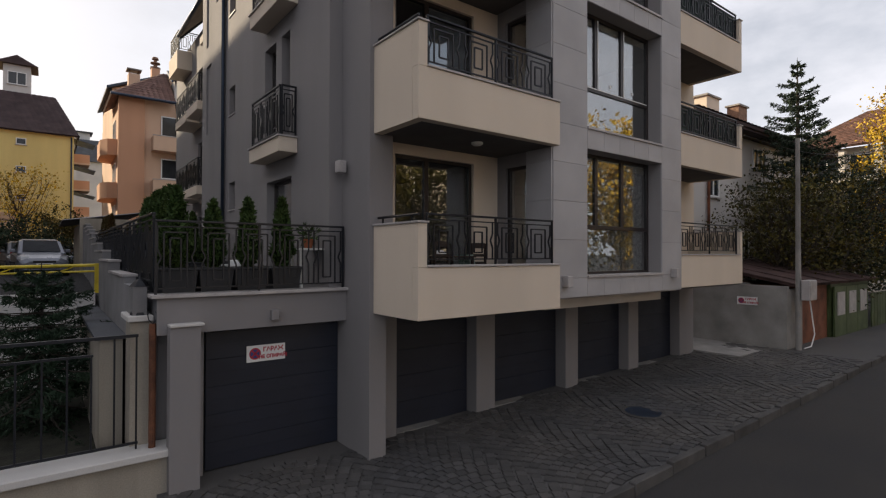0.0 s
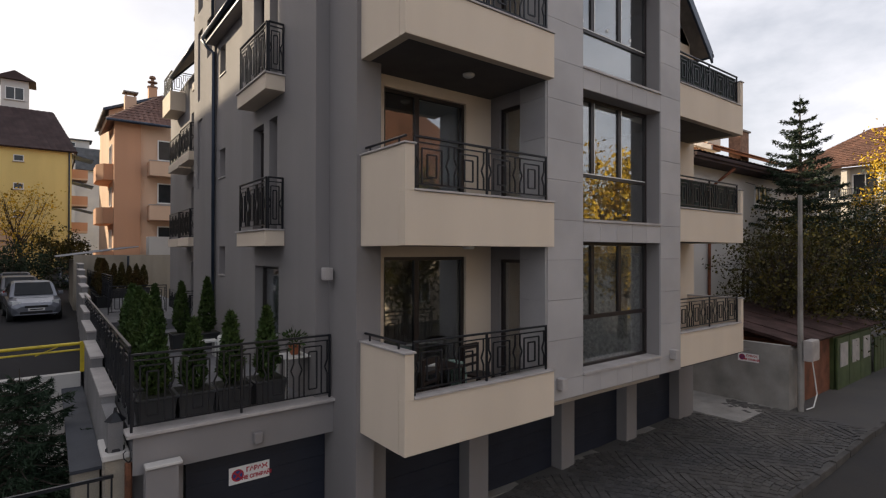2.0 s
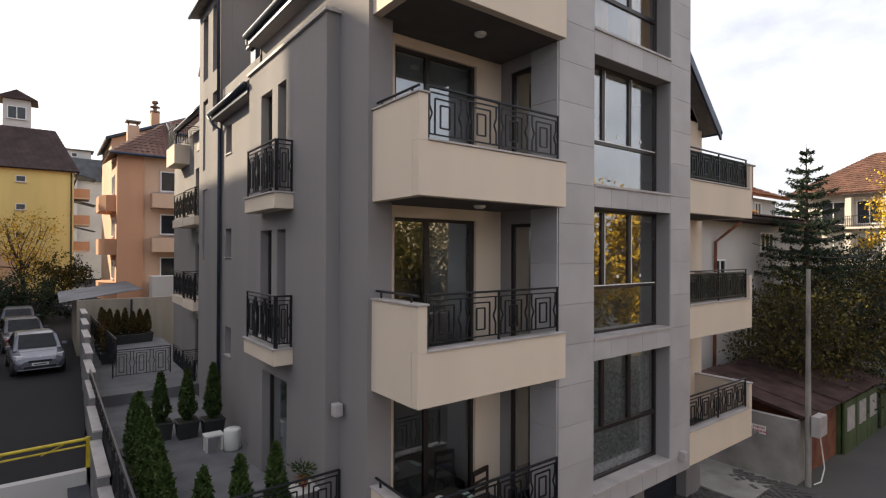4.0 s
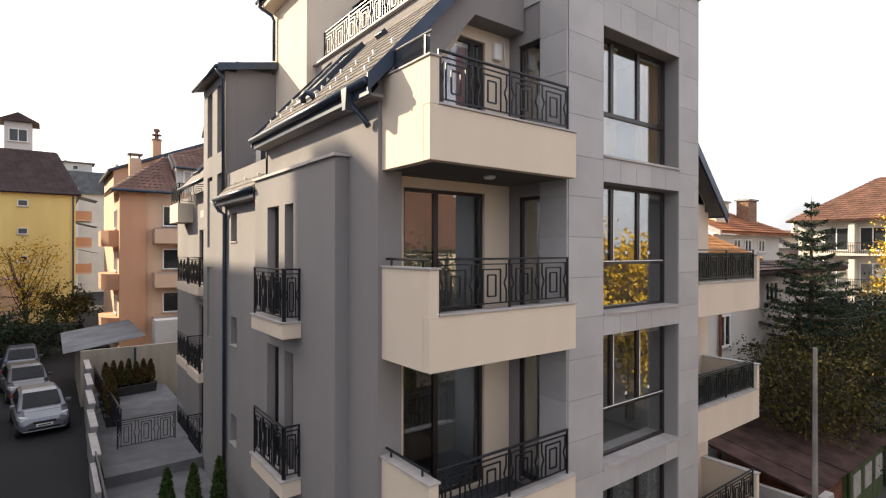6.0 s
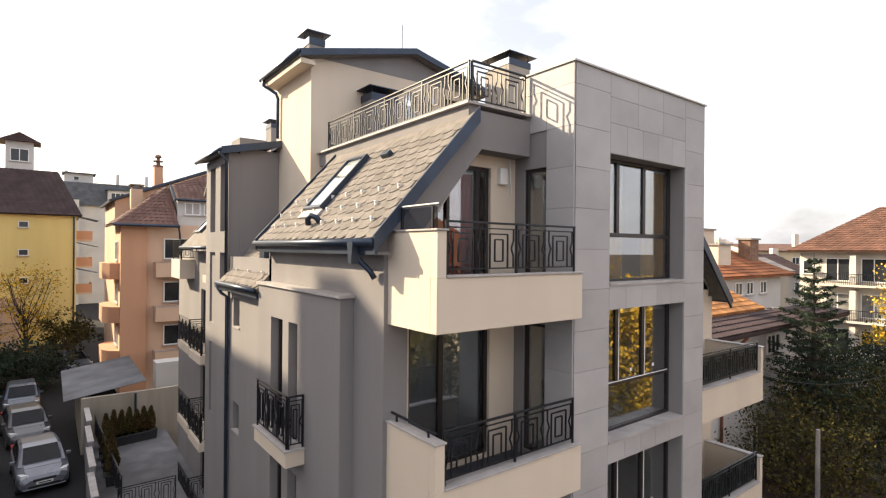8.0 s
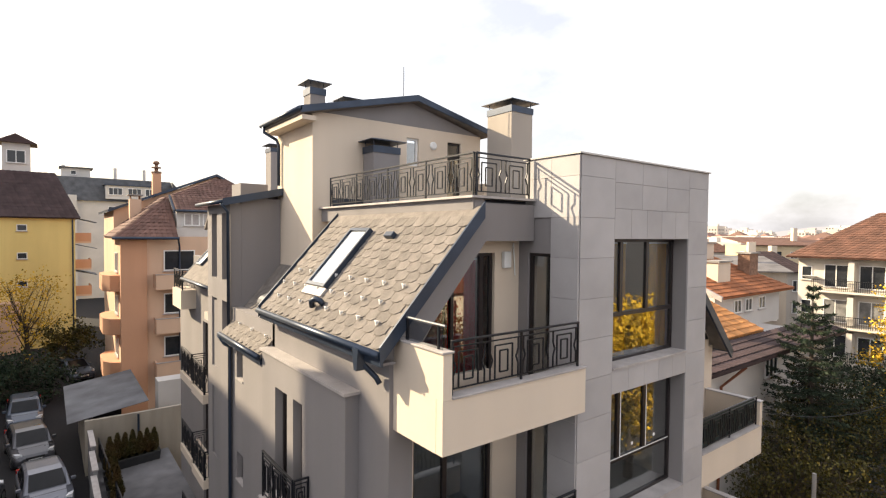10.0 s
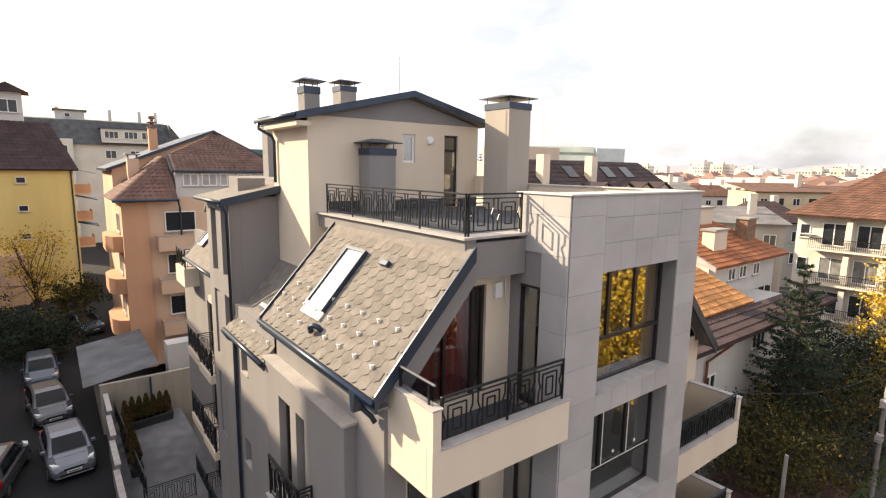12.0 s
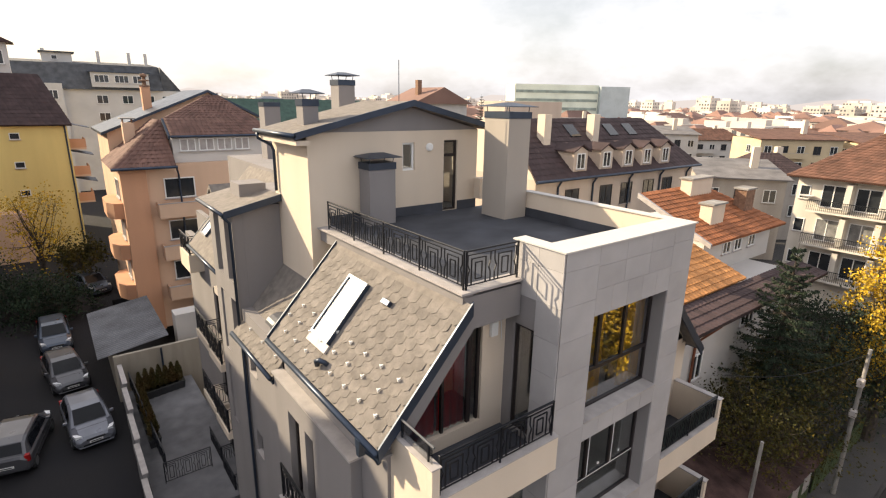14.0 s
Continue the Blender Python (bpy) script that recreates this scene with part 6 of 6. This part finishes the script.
def hatchback(at, turn, paint, label, length=3.75, height=1.5):
    """A small hatchback with its nose along its own -y."""
    c = thing("car", label, "car", "parked cars", at, turn)
    hl, hh = length / 2, height
    # stations along the body: y, half width, sill, shoulder, crown
    st_ = [(-hl, 0.62, 0.36, 0.52, 0.60), (-hl + 0.12, 0.76, 0.24, 0.62, 0.72), (-hl + 0.55, 0.83, 0.22, 0.76, 0.86), (-hl + 1.0, 0.84, 0.22, 0.86, 0.97),
           (-0.2, 0.84, 0.22, 0.90, 1.0), (0.7, 0.84, 0.22, 0.92, 1.02), (hl - 0.3, 0.82, 0.24, 0.94, 1.05), (hl - 0.06, 0.76, 0.3, 0.9, 1.0), (hl, 0.68, 0.4, 0.8, 0.9)]
    rings = [[(-w * 0.9, y, s), (-w, y, s + 0.12), (-w, y, m - 0.05), (-w * 0.94, y, m), (-w * 0.7, y, t), (w * 0.7, y, t), (w * 0.94, y, m), (w, y, m - 0.05), (w, y, s + 0.12), (w * 0.9, y, s)] for y, w, s, m, t in st_]
    part("body", loft(bmesh.new(), rings), paint, c, smooth=False)
    cab = [(-hl + 0.85, 0.72, 0.90, 0.92), (-hl + 1.55, 0.66, 0.92, hh - 0.06), (-hl + 1.95, 0.64, 0.94, hh), (hl - 0.9, 0.62, 0.96, hh - 0.02), (hl - 0.45, 0.62, 0.98, hh - 0.1), (hl - 0.12, 0.68, 0.98, 1.02)]
    rings = [[(-0.78, y, b), (-w - 0.03 * (1 - (z - b)), y, z - 0.06 * (z > 1)), (-w * 0.86, y, z), (w * 0.86, y, z), (w + 0.03 * (1 - (z - b)), y, z - 0.06 * (z > 1)), (0.78, y, b)] for y, w, b, z in cab]
    part("cabin", loft(bmesh.new(), rings), paint, c)

    def pane(pts, name):
        bm = bmesh.new()
        vs = [bm.verts.new(p) for p in pts]
        f = bm.faces.new(vs)
        bmesh.ops.solidify(bm, geom=[f], thickness=0.012)
        part(name, bm, M_CARGLASS, c)
    pane([(-0.62, -hl + 0.90, 0.995), (0.62, -hl + 0.90, 0.995), (0.55, -hl + 1.50, hh - 0.05), (-0.55, -hl + 1.50, hh - 0.05)], "windscreen")
    pane([(-0.57, hl - 0.13, 1.07), (0.57, hl - 0.13, 1.07), (0.52, hl - 0.41, hh - 0.12), (-0.52, hl - 0.41, hh - 0.12)], "rear_window")
    for s_ in (-1, 1):
        pane([(s_ * 0.80, -hl + 1.25, 0.99), (s_ * 0.70, -hl + 1.65, hh - 0.13), (s_ * 0.69, -0.02, hh - 0.1), (s_ * 0.80, 0.0, 0.99)], "side_window")
        pane([(s_ * 0.80, 0.08, 0.99), (s_ * 0.69, 0.08, hh - 0.1), (s_ * 0.67, hl - 0.75, hh - 0.16), (s_ * 0.79, hl - 0.5, 1.02)], "side_window")
        part("mirror", boxed(s_ * 0.9 - 0.09, s_ * 0.9 + 0.09, -hl + 1.2, -hl + 1.3, 0.95, 1.08, bevel=0.02), paint, c)
        part("headlight", prism(bmesh.new(), [(s_ * 0.48, -hl + 0.1), (s_ * 0.72, -hl + 0.18), (s_ * 0.8, -hl + 0.48), (s_ * 0.62, -hl + 0.38)], "z", 0.64, 0.79), M_LAMP, c)
        part("tail_light", boxed(s_ * 0.72 - 0.09, s_ * 0.72 + 0.09, hl - 0.2, hl - 0.03, 0.7, 1.02, bevel=0.02), M_TAIL, c)
        for y in (-hl + 0.7, hl - 0.65):
            wh_ = part("wheel", bmesh.new(), M_TYRE, c)
            bm = lathe(bmesh.new(), [(0.2, -0.1), (0.29, -0.1), (0.3, -0.06), (0.3, 0.06), (0.29, 0.1), (0.2, 0.1)], sides=18)
            bm.to_mesh(wh_.data)
            bm.free()
            wh_.matrix_basis = Matrix.Translation((s_ * 0.76, y, 0.3)) @ pose(0, 0, 0, 0, 90)
            part("rim", lathe(bmesh.new(), [(0.19, -0.105), (0.2, -0.1), (0.2, 0.1), (0.19, 0.105)], sides=14), M_RIM, wh_)
    part("bonnet_seam", boxed(-0.6, 0.6, -hl + 0.62, -hl + 0.632, 0.85, 0.885), M_TYRE, c)
    part("bumper", boxed(-0.66, 0.66, -hl - 0.03, -hl + 0.1, 0.26, 0.3, bevel=0.012), paint, c)
    for s_ in (-1, 1):
        part("door_handle", boxed(s_ * 0.845 - 0.012, s_ * 0.845 + 0.012, 0.0, 0.16, 0.82, 0.85), M_TYRE, c)
        part("sill_trim", boxed(s_ * 0.845 - 0.008, s_ * 0.845 + 0.008, -hl + 1.1, hl - 1.05, 0.5, 0.56), M_TYRE, c)
    part("grille", boxed(-0.36, 0.36, -hl - 0.012, -hl + 0.08, 0.54, 0.62, bevel=0.01), M_TYRE, c)
    part("lower_grille", boxed(-0.5, 0.5, -hl - 0.005, -hl + 0.12, 0.3, 0.4, bevel=0.01), M_TYRE, c)
    part("plate", boxed(-0.26, 0.26, -hl - 0.02, -hl + 0.02, 0.42, 0.52), M_SIGN, c)
    part("plate", boxed(-0.26, 0.26, hl - 0.02, hl + 0.02, 0.55, 0.65), M_SIGN, c)
    part("plate_bar", boxed(-0.2, 0.2, -hl - 0.024, -hl - 0.019, 0.45, 0.49), M_TYRE, c)
    part("plate_bar", boxed(-0.2, 0.2, hl + 0.019, hl + 0.024, 0.58, 0.62), M_TYRE, c)
    return c


P_SILVER, P_GREYCAR, P_BLUECAR, P_WHITE = car_paint("silver_paint", (0.165, 0.176, 0.21)), car_paint("grey_paint", (0.1, 0.102, 0.114)), car_paint("blue_grey_paint", (0.07, 0.09, 0.125)), car_paint("white_paint", (0.16, 0.16, 0.165))
hatchback((-0.12, 27.6, 2.3), 6, P_SILVER, "silver hatchback parked with its nose outwards")
hatchback((-2.6, 27.4, 2.3), 168, P_GREYCAR, "grey estate car parked tail outwards in the yard", 4.1, 1.55)
hatchback((-0.75, 33.6, 2.3), 8, P_GREYCAR, "pale grey hatchback parked behind another car", 3.9)
hatchback((-1.1, 39.6, 2.3), 2, P_BLUECAR, "blue-grey car parked at the hedge", 4.1, 1.5)
hatchback((1.5, 49.5, 2.3), 20, P_BLUECAR, "dark blue car parked on the drive", 4.1)
hatchback((-4.9, 33.5, 2.3), 170, P_WHITE, "white car under a pale cover", 4.0, 1.6)

# ---- houses across the street, mirrored in the panes ----
oq = thing("opposite_house", "cream gabled house across the street", "house")
part("wall", boxed(6, 30, -26, -14, 0, 9.5), M_CREAM, oq)
part("roof", prism(bmesh.new(), [(5.5, 9.5), (18, 15.5), (30.5, 9.5)], "y", -26.5, -13.5), M_OLDTILE, oq)
for z in (1.6, 4.6, 7.2):
    for x in (8, 12, 16, 20, 24, 27):
        opening(oq, "y", -14, x, z, 1.5, 1.4, out=1)
broadleaf((16.5, -9.5, 0.3), 8.5, 3.4, M_AUTUMN, 41, 7000, 0.2, "olive gold tree across the street")
broadleaf((25.5, -3.8, 0.3), 9.2, 2.8, M_GOLD, 43, 7000, 0.2, "golden yellow tree across the street")
broadleaf((24.0, -9.0, 0.3), 7.5, 3.2, M_AUTUMN, 42, 7000, 0.2, "olive tree across the street")

# ---- the city beyond ----
# city colours are chosen pale, with the haze of distance painted in
M_CITYWALL = material("city_render", (0.60, 0.55, 0.50), 0.9, vary=0.12, size=0.05, island=0.28, bump=0)
M_CITYROOF = material("city_tile", (0.26, 0.15, 0.12), 0.9, vary=0.2, size=0.1, island=0.3, bump=0)
M_CITYWIN = material("city_window", (0.10, 0.10, 0.11), 0.3, vary=0.1, bump=0)


def city(seed):
    rng = random.Random(seed)
    wv, wf, rv, rf, pv, pf = [], [], [], [], [], []

    def quad_box(v, f, x0, x1, y0, y1, z0, z1):
        k = len(v)
        v += [(x0, y0, z0), (x1, y0, z0), (x1, y1, z0), (x0, y1, z0), (x0, y0, z1), (x1, y0, z1), (x1, y1, z1), (x0, y1, z1)]
        f += [tuple(k + i for i in q) for q in ((4, 5, 6, 7), (0, 1, 5, 4), (1, 2, 6, 5), (2, 3, 7, 6), (3, 0, 4, 7))]
    for i in range(4200):
        d = 175 + 1050 * rng.random() ** 1.05
        a = radians(rng.uniform(-2, 88))
        x, y = d * math.sin(a), d * math.cos(a)
        if y < 30 or (x < 40 and y < 110) or (y < 62 and x < 62):
            continue
        w, l = rng.uniform(8, 19), rng.uniform(8, 14)
        h = rng.choice((7, 8, 10, 11, 13)) + rng.random() - 1.5
        if d > 500 and rng.random() < 0.16:
            h += rng.uniform(3, 14)
        x0, x1, y0, y1 = x - w / 2, x + w / 2, y - l / 2, y + l / 2
        quad_box(wv, wf, x0, x1, y0, y1, 0, h)
        if h < 15 and rng.random() < 0.36:
            k, e, t = len(rv), 0.6, rng.uniform(2.2, 3.8)
            c = min(w, l) * 0.42
            rv += [(x0 - e, y0 - e, h), (x1 + e, y0 - e, h), (x1 + e, y1 + e, h), (x0 - e, y1 + e, h), (x0 + c, y, h + t), (x1 - c, y, h + t)]
            rf += [tuple(k + i for i in q) for q in ((0, 1, 5, 4), (1, 2, 5), (2, 3, 4, 5), (3, 0, 4))]
        else:
            quad_box(wv, wf, x0 + w * 0.3, x0 + w * 0.55, y0 + 2, y1 - 2, h, h + 1.8)
        if d < 640:
            z = 1.2
            while z + 1.6 < h:
                u = x0 + 1.0
                while u + 1.3 < x1:
                    if rng.random() < 0.85:
                        k = len(pv)
                        pv += [(u, y0 - 0.05, z), (u + 1.3, y0 - 0.05, z), (u + 1.3, y0 - 0.05, z + 1.4), (u, y0 - 0.05, z + 1.4)]
                        pf.append((k, k + 1, k + 2, k + 3))
                    u += 2.5
                u = y0 + 1.0
                while u + 1.3 < y1:
                    if rng.random() < 0.7:
                        k = len(pv)
                        pv += [(x0 - 0.05, u, z), (x0 - 0.05, u + 1.3, z), (x0 - 0.05, u + 1.3, z + 1.4), (x0 - 0.05, u, z + 1.4)]
                        pf.append((k, k + 1, k + 2, k + 3))
                    u += 2.5
                z += 2.9
    for name, v, f, m, label in (("city_walls", wv, wf, M_CITYWALL, "distant city houses with haze put into their pale colour"), ("city_roofs", rv, rf, M_CITYROOF, "tiled roofs of the distant city"), ("city_windows", pv, pf, M_CITYWIN, "dark windows of the distant houses")):
        me = bpy.data.meshes.new(name)
        me.from_pydata(v, [], f)
        me.materials.append(m)
        tagged(new(name, me), label, "city", kind="stuff")


city(8)
ob_ = thing("office_block", "far green and white office block paled as if by haze", "building", at=(168, 140, 0), turn=-30)
# office walls, wing and bands lifted paler: distance haze put into their colours
M_HAZEDGREEN = material("hazed_green_panel", (0.74, 0.8, 0.68), 0.7, vary=0.15, size=0.1)
part("wall", boxed(-22, 12, 0, 14, 0, 25), M_HAZEDGREEN, ob_)
part("wing", boxed(12.1, 24, -2, 14, 0, 24.5), material("blue_glazing", (0.42, 0.48, 0.5), 0.3, vary=0.1, size=0.3), ob_, "blue-grey glazed wing")
M_OFFICEBAND = material("office_band", (0.3, 0.37, 0.33), 0.4, vary=0.3, size=0.4, bump=0)
for k in range(7):
    part("window_band", boxed(-21.5, 11.5, -0.2, -0.002, 2.6 + 3.2 * k, 3.6 + 3.2 * k), M_OFFICEBAND, ob_)
fh = thing("far_house", "white house with a red hip roof", "house")
part("wall", boxed(62, 76, 92, 102, 0, 17.2), M_WHITEWALL, fh)
part("roof", prism(bmesh.new(), [(61, 17.2), (69, 20.6), (77, 17.2)], "y", 91, 103), M_CITYROOF, fh)
part("chimney", boxed(65, 66, 95, 96, 18, 22), M_BRICK, fh)
conifer((82, 94, 0), 19.5, 3.0, M_SPRUCE, 77, 0.3, 22, "dark spruce on the skyline", 0.8)
gr = thing("green_roof_house", "long house with dark green and brown roofs", "house")
part("wall", boxed(14, 46, 66, 76, 0, 14.0), M_CREAM, gr)
part("roof", prism(bmesh.new(), [(65, 14.0), (69, 17.6), (73, 17.6), (77, 14.0)], "x", 13.4, 46.6), material("green_sheet", (0.03, 0.08, 0.06), 0.6, vary=0.2), gr)
# glowing far strip with the haze put into its colour; hides the ground's edge
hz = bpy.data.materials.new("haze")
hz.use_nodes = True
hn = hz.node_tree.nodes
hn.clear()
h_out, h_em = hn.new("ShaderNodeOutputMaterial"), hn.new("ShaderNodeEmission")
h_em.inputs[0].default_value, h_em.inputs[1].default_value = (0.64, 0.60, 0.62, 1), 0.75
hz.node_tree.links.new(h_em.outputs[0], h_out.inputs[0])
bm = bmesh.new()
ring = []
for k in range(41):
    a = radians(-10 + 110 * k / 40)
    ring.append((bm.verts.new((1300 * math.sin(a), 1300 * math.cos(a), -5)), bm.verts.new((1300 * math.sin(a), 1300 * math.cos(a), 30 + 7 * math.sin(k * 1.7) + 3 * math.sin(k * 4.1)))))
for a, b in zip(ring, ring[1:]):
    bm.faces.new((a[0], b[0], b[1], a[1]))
structure("backdrop", bm, hz, "glowing backdrop strip painted as pale distant haze", "backdrop")

# ---- shingles, one by one ----
tab = bmesh.new()
tw, tl = 0.325, 0.2
prism(tab, [(-tw / 2 + 0.005, tl + 0.05), (-tw / 2 + 0.005, 0.06), (-tw / 4 + 0.01, 0.0), (tw / 4 - 0.01, 0.0), (tw / 2 - 0.005, 0.06), (tw / 2 - 0.005, tl + 0.05)], "z", 0.0, 0.012)
for v in tab.verts:
    v.co.z += 0.016 * max(0, 1 - v.co.y / tl)
t_me = bpy.data.meshes.new("shingle")
tab.to_mesh(t_me)
tab.free()
t_me.materials.append(M_SHINGLE)
slope_len = (Vector((5.75, 14.15)) - Vector((EYE_X, 12.0))).length


def shingles(host, y0, y1, eave, top):
    rows = int(top / tl)
    for r in range(rows):
        off = tw / 2 if r % 2 else 0
        k = int((y1 - y0 - off) / tw)
        for i in range(k):
            o = new("shingle", t_me)
            o.parent = host
            o.matrix_basis = on_roof(y0 + off + tw * (i + 0.5), r * tl, -0.016, eave)


shingles(main_roof, 7.02, 12.25, 12.0, slope_len - 0.1)
shingles(low_roof, 12.3, 15.45, 10.95, 1.6)


# ---- setts and kerb of the pavement ----
sett = bmesh.new()
box(sett, -0.078, 0.078, -0.078, 0.078, -0.05, 0.022)
for v in sett.verts:
    if v.co.z > 0:
        v.co.x *= 0.9
        v.co.y *= 0.9
s_me = bpy.data.meshes.new("sett")
sett.to_mesh(s_me)
sett.free()
s_me.materials.append(M_PAVE)
pave = bpy.data.objects["pavement"]
sv, sf = [], []
near = 0
rp = random.Random(3)
for j in range(-2, 21):
    for i in range(98):
        x, y = 1.45 + 0.165 * i + 0.08 * (j % 2), 4.36 + 0.16 * j
        u_ = (x % 1.9) / 0.95 - 1
        y += 0.34 * (1 - u_ * u_)
        if y < 4.33:
            continue
        dz, a = rp.uniform(-0.008, 0.008), rp.uniform(-0.12, 0.12) - math.atan(0.72 * u_)
        if 5.2 < x < 8.6 and 4.9 < y < 7.3 and near < 300:
            o = new("sett", s_me)
            o.parent = pave
            o.matrix_basis = pose(x, y, ground_z(x) + dz, 0, 0, math.degrees(a))
            near += 1
            continue
        k = len(sv)
        c, n_ = math.cos(a), math.sin(a)
        for u, w, z in ((-0.078, -0.078, -0.05), (0.078, -0.078, -0.05), (0.078, 0.078, -0.05), (-0.078, 0.078, -0.05), (-0.07, -0.07, 0.022), (0.07, -0.07, 0.022), (0.07, 0.07, 0.022), (-0.07, 0.07, 0.022)):
            sv.append((x + u * c - w * n_, y + u * n_ + w * c, ground_z(x) + dz + z))
        sf += [tuple(k + q for q in f) for f in ((4, 5, 6, 7), (0, 1, 5, 4), (1, 2, 6, 5), (2, 3, 7, 6), (3, 0, 4, 7))]
me = bpy.data.meshes.new("setts")
me.from_pydata(sv, [], sf)
me.materials.append(M_PAVE)
o = new("setts", me)
o.parent = pave
o["kind"] = "stuff"
kerb_me = bpy.data.meshes.new("kerbstone")
kb = boxed(-0.49, 0.49, -0.06, 0.06, -0.2, 0.045, bevel=0.012)
kb.to_mesh(kerb_me)
kb.free()
M_KERB = material("worn_kerb", (0.072, 0.068, 0.066), 0.9, vary=0.3, size=2, each=0.2)
kerb_me.materials.append(M_KERB)
kerb = structure("kerb", boxed(1.3, 1.42, 4.19, 4.31, -0.2, 0.03), M_KERB, "worn concrete kerb along the street", "kerb")
for i in range(30):
    o = new("kerbstone", kerb_me)
    o.parent = kerb
    x = 1.95 + i
    o.matrix_basis = pose(x, 4.2 + rp.uniform(-0.012, 0.012), ground_z(x) + rp.uniform(-0.01, 0.006), 0, 0, rp.uniform(-0.6, 0.6))
mh = thing("manhole_cover", "round dark iron manhole cover in the paving", "manhole", at=(9.3, 5.75, ground_z(9.3) + 0.018))
part("ring", lathe(bmesh.new(), [(0.42, -0.05), (0.42, 0.012), (0.34, 0.012), (0.34, -0.05)], sides=24), M_KERB, mh)
part("lid", lathe(bmesh.new(), [(0.335, -0.04), (0.335, 0.014), (0.02, 0.016)], sides=24), M_GUTTER, mh)


# ---- houses in the middle distance ----
def flat(at, turn, label, w, d, h, walls, roof_mat, floors, cols, kind="gable"):
    f_ = thing("house", label, "house", "", at, turn)
    part("wall", boxed(0, w, 0, d, 0, h), walls, f_)
    if kind == "gable":
        tiled(f_, (-0.6, -0.6, h), (w + 0.6, -0.6, h), (w - 2.2, d / 2, h + 2.6), (2.2, d / 2, h + 2.6), roof_mat, wide=0.6, deep=0.6)
        tiled(f_, (-0.6, d + 0.6, h), (-0.6, -0.6, h), (2.2, d / 2, h + 2.6), (2.2, d / 2 + 0.1, h + 2.6), roof_mat, wide=0.6, deep=0.6)
    else:
        part("roof", prism(bmesh.new(), [(-0.5, h), (d + 0.5, h + 1.4), (d + 0.5, h + 1.55), (-0.5, h + 0.15)], "x", -0.5, w + 0.5), roof_mat, f_)
    for k in range(floors):
        z = h - 2.6 - 2.9 * k
        slab_balcony(f_, w * 0.1, w * 0.55, -1.1, -0.002, z - 0.7, walls, 1.0, bars=k % 2 == 1)
        for i in range(cols):
            opening(f_, "y", 0, w * (i + 0.25) / cols, z, w / cols * 0.45, 1.5, frame_mat=M_FRAME if i % 2 else M_WFRAME, bars=1)
        opening(f_, "x", 0, d * 0.3, z, 1.4, 1.4)
    part("chimney", boxed(w * 0.7, w * 0.7 + 0.8, d * 0.5, d * 0.5 + 0.8, h, h + 3.4), M_CREAM, f_)
    return f_


def at_view(depth, right, z=0.0):
    """A place so far ahead and to the right of the first eye."""
    return (depth * 0.62 + right * 0.785, depth * 0.785 - right * 0.62, z)


M_DUSTY = material("dusty_render", (0.40, 0.36, 0.32), 0.9, vary=0.2, size=0.4, streak=True)
M_SAND = material("sand_render", (0.58, 0.46, 0.30), 0.9, vary=0.1, size=0.4)
M_GREYROOF = material("grey_sheet_roof", (0.17, 0.16, 0.16), 0.8, vary=0.25, size=0.6)
flat(at_view(62, 29), -52, "weathered grey house with a loggia under a sheet roof", 9, 9, 9.6, M_DUSTY, M_GREYROOF, 3, 3, "shed")
flat(at_view(70, 39), -38, "dark grey house with a low roof", 8, 8, 9.0, M_DUSTY, M_BROWNTILE, 2, 3)
flat(at_view(98, 56), -38, "sand coloured apartment house with terraces and red roofs", 15, 10, 12.0, M_SAND, M_OLDTILE, 4, 5, "shed")
flat(at_view(98, 74), -38, "sand coloured apartment house with terraces and red roofs", 12, 10, 11.6, M_SAND, M_OLDTILE, 4, 4, "shed")
flat(at_view(120, 40), -45, "white apartment house in the middle distance", 14, 10, 11.5, M_WHITEWALL, M_GREYROOF, 3, 5, "shed")
flat(at_view(135, 58), -30, "white apartment house in the middle distance", 16, 10, 9.5, M_WHITEWALL, M_OLDTILE, 3, 5)
flat(at_view(140, 22), -38, "cream apartment house in the middle distance", 18, 10, 12.5, M_CREAM, M_GREYROOF, 3, 6, "shed")
flat(at_view(150, 90), -38, "white apartment house in the middle distance", 18, 10, 9.5, M_WHITEWALL, M_OLDTILE, 3, 6)
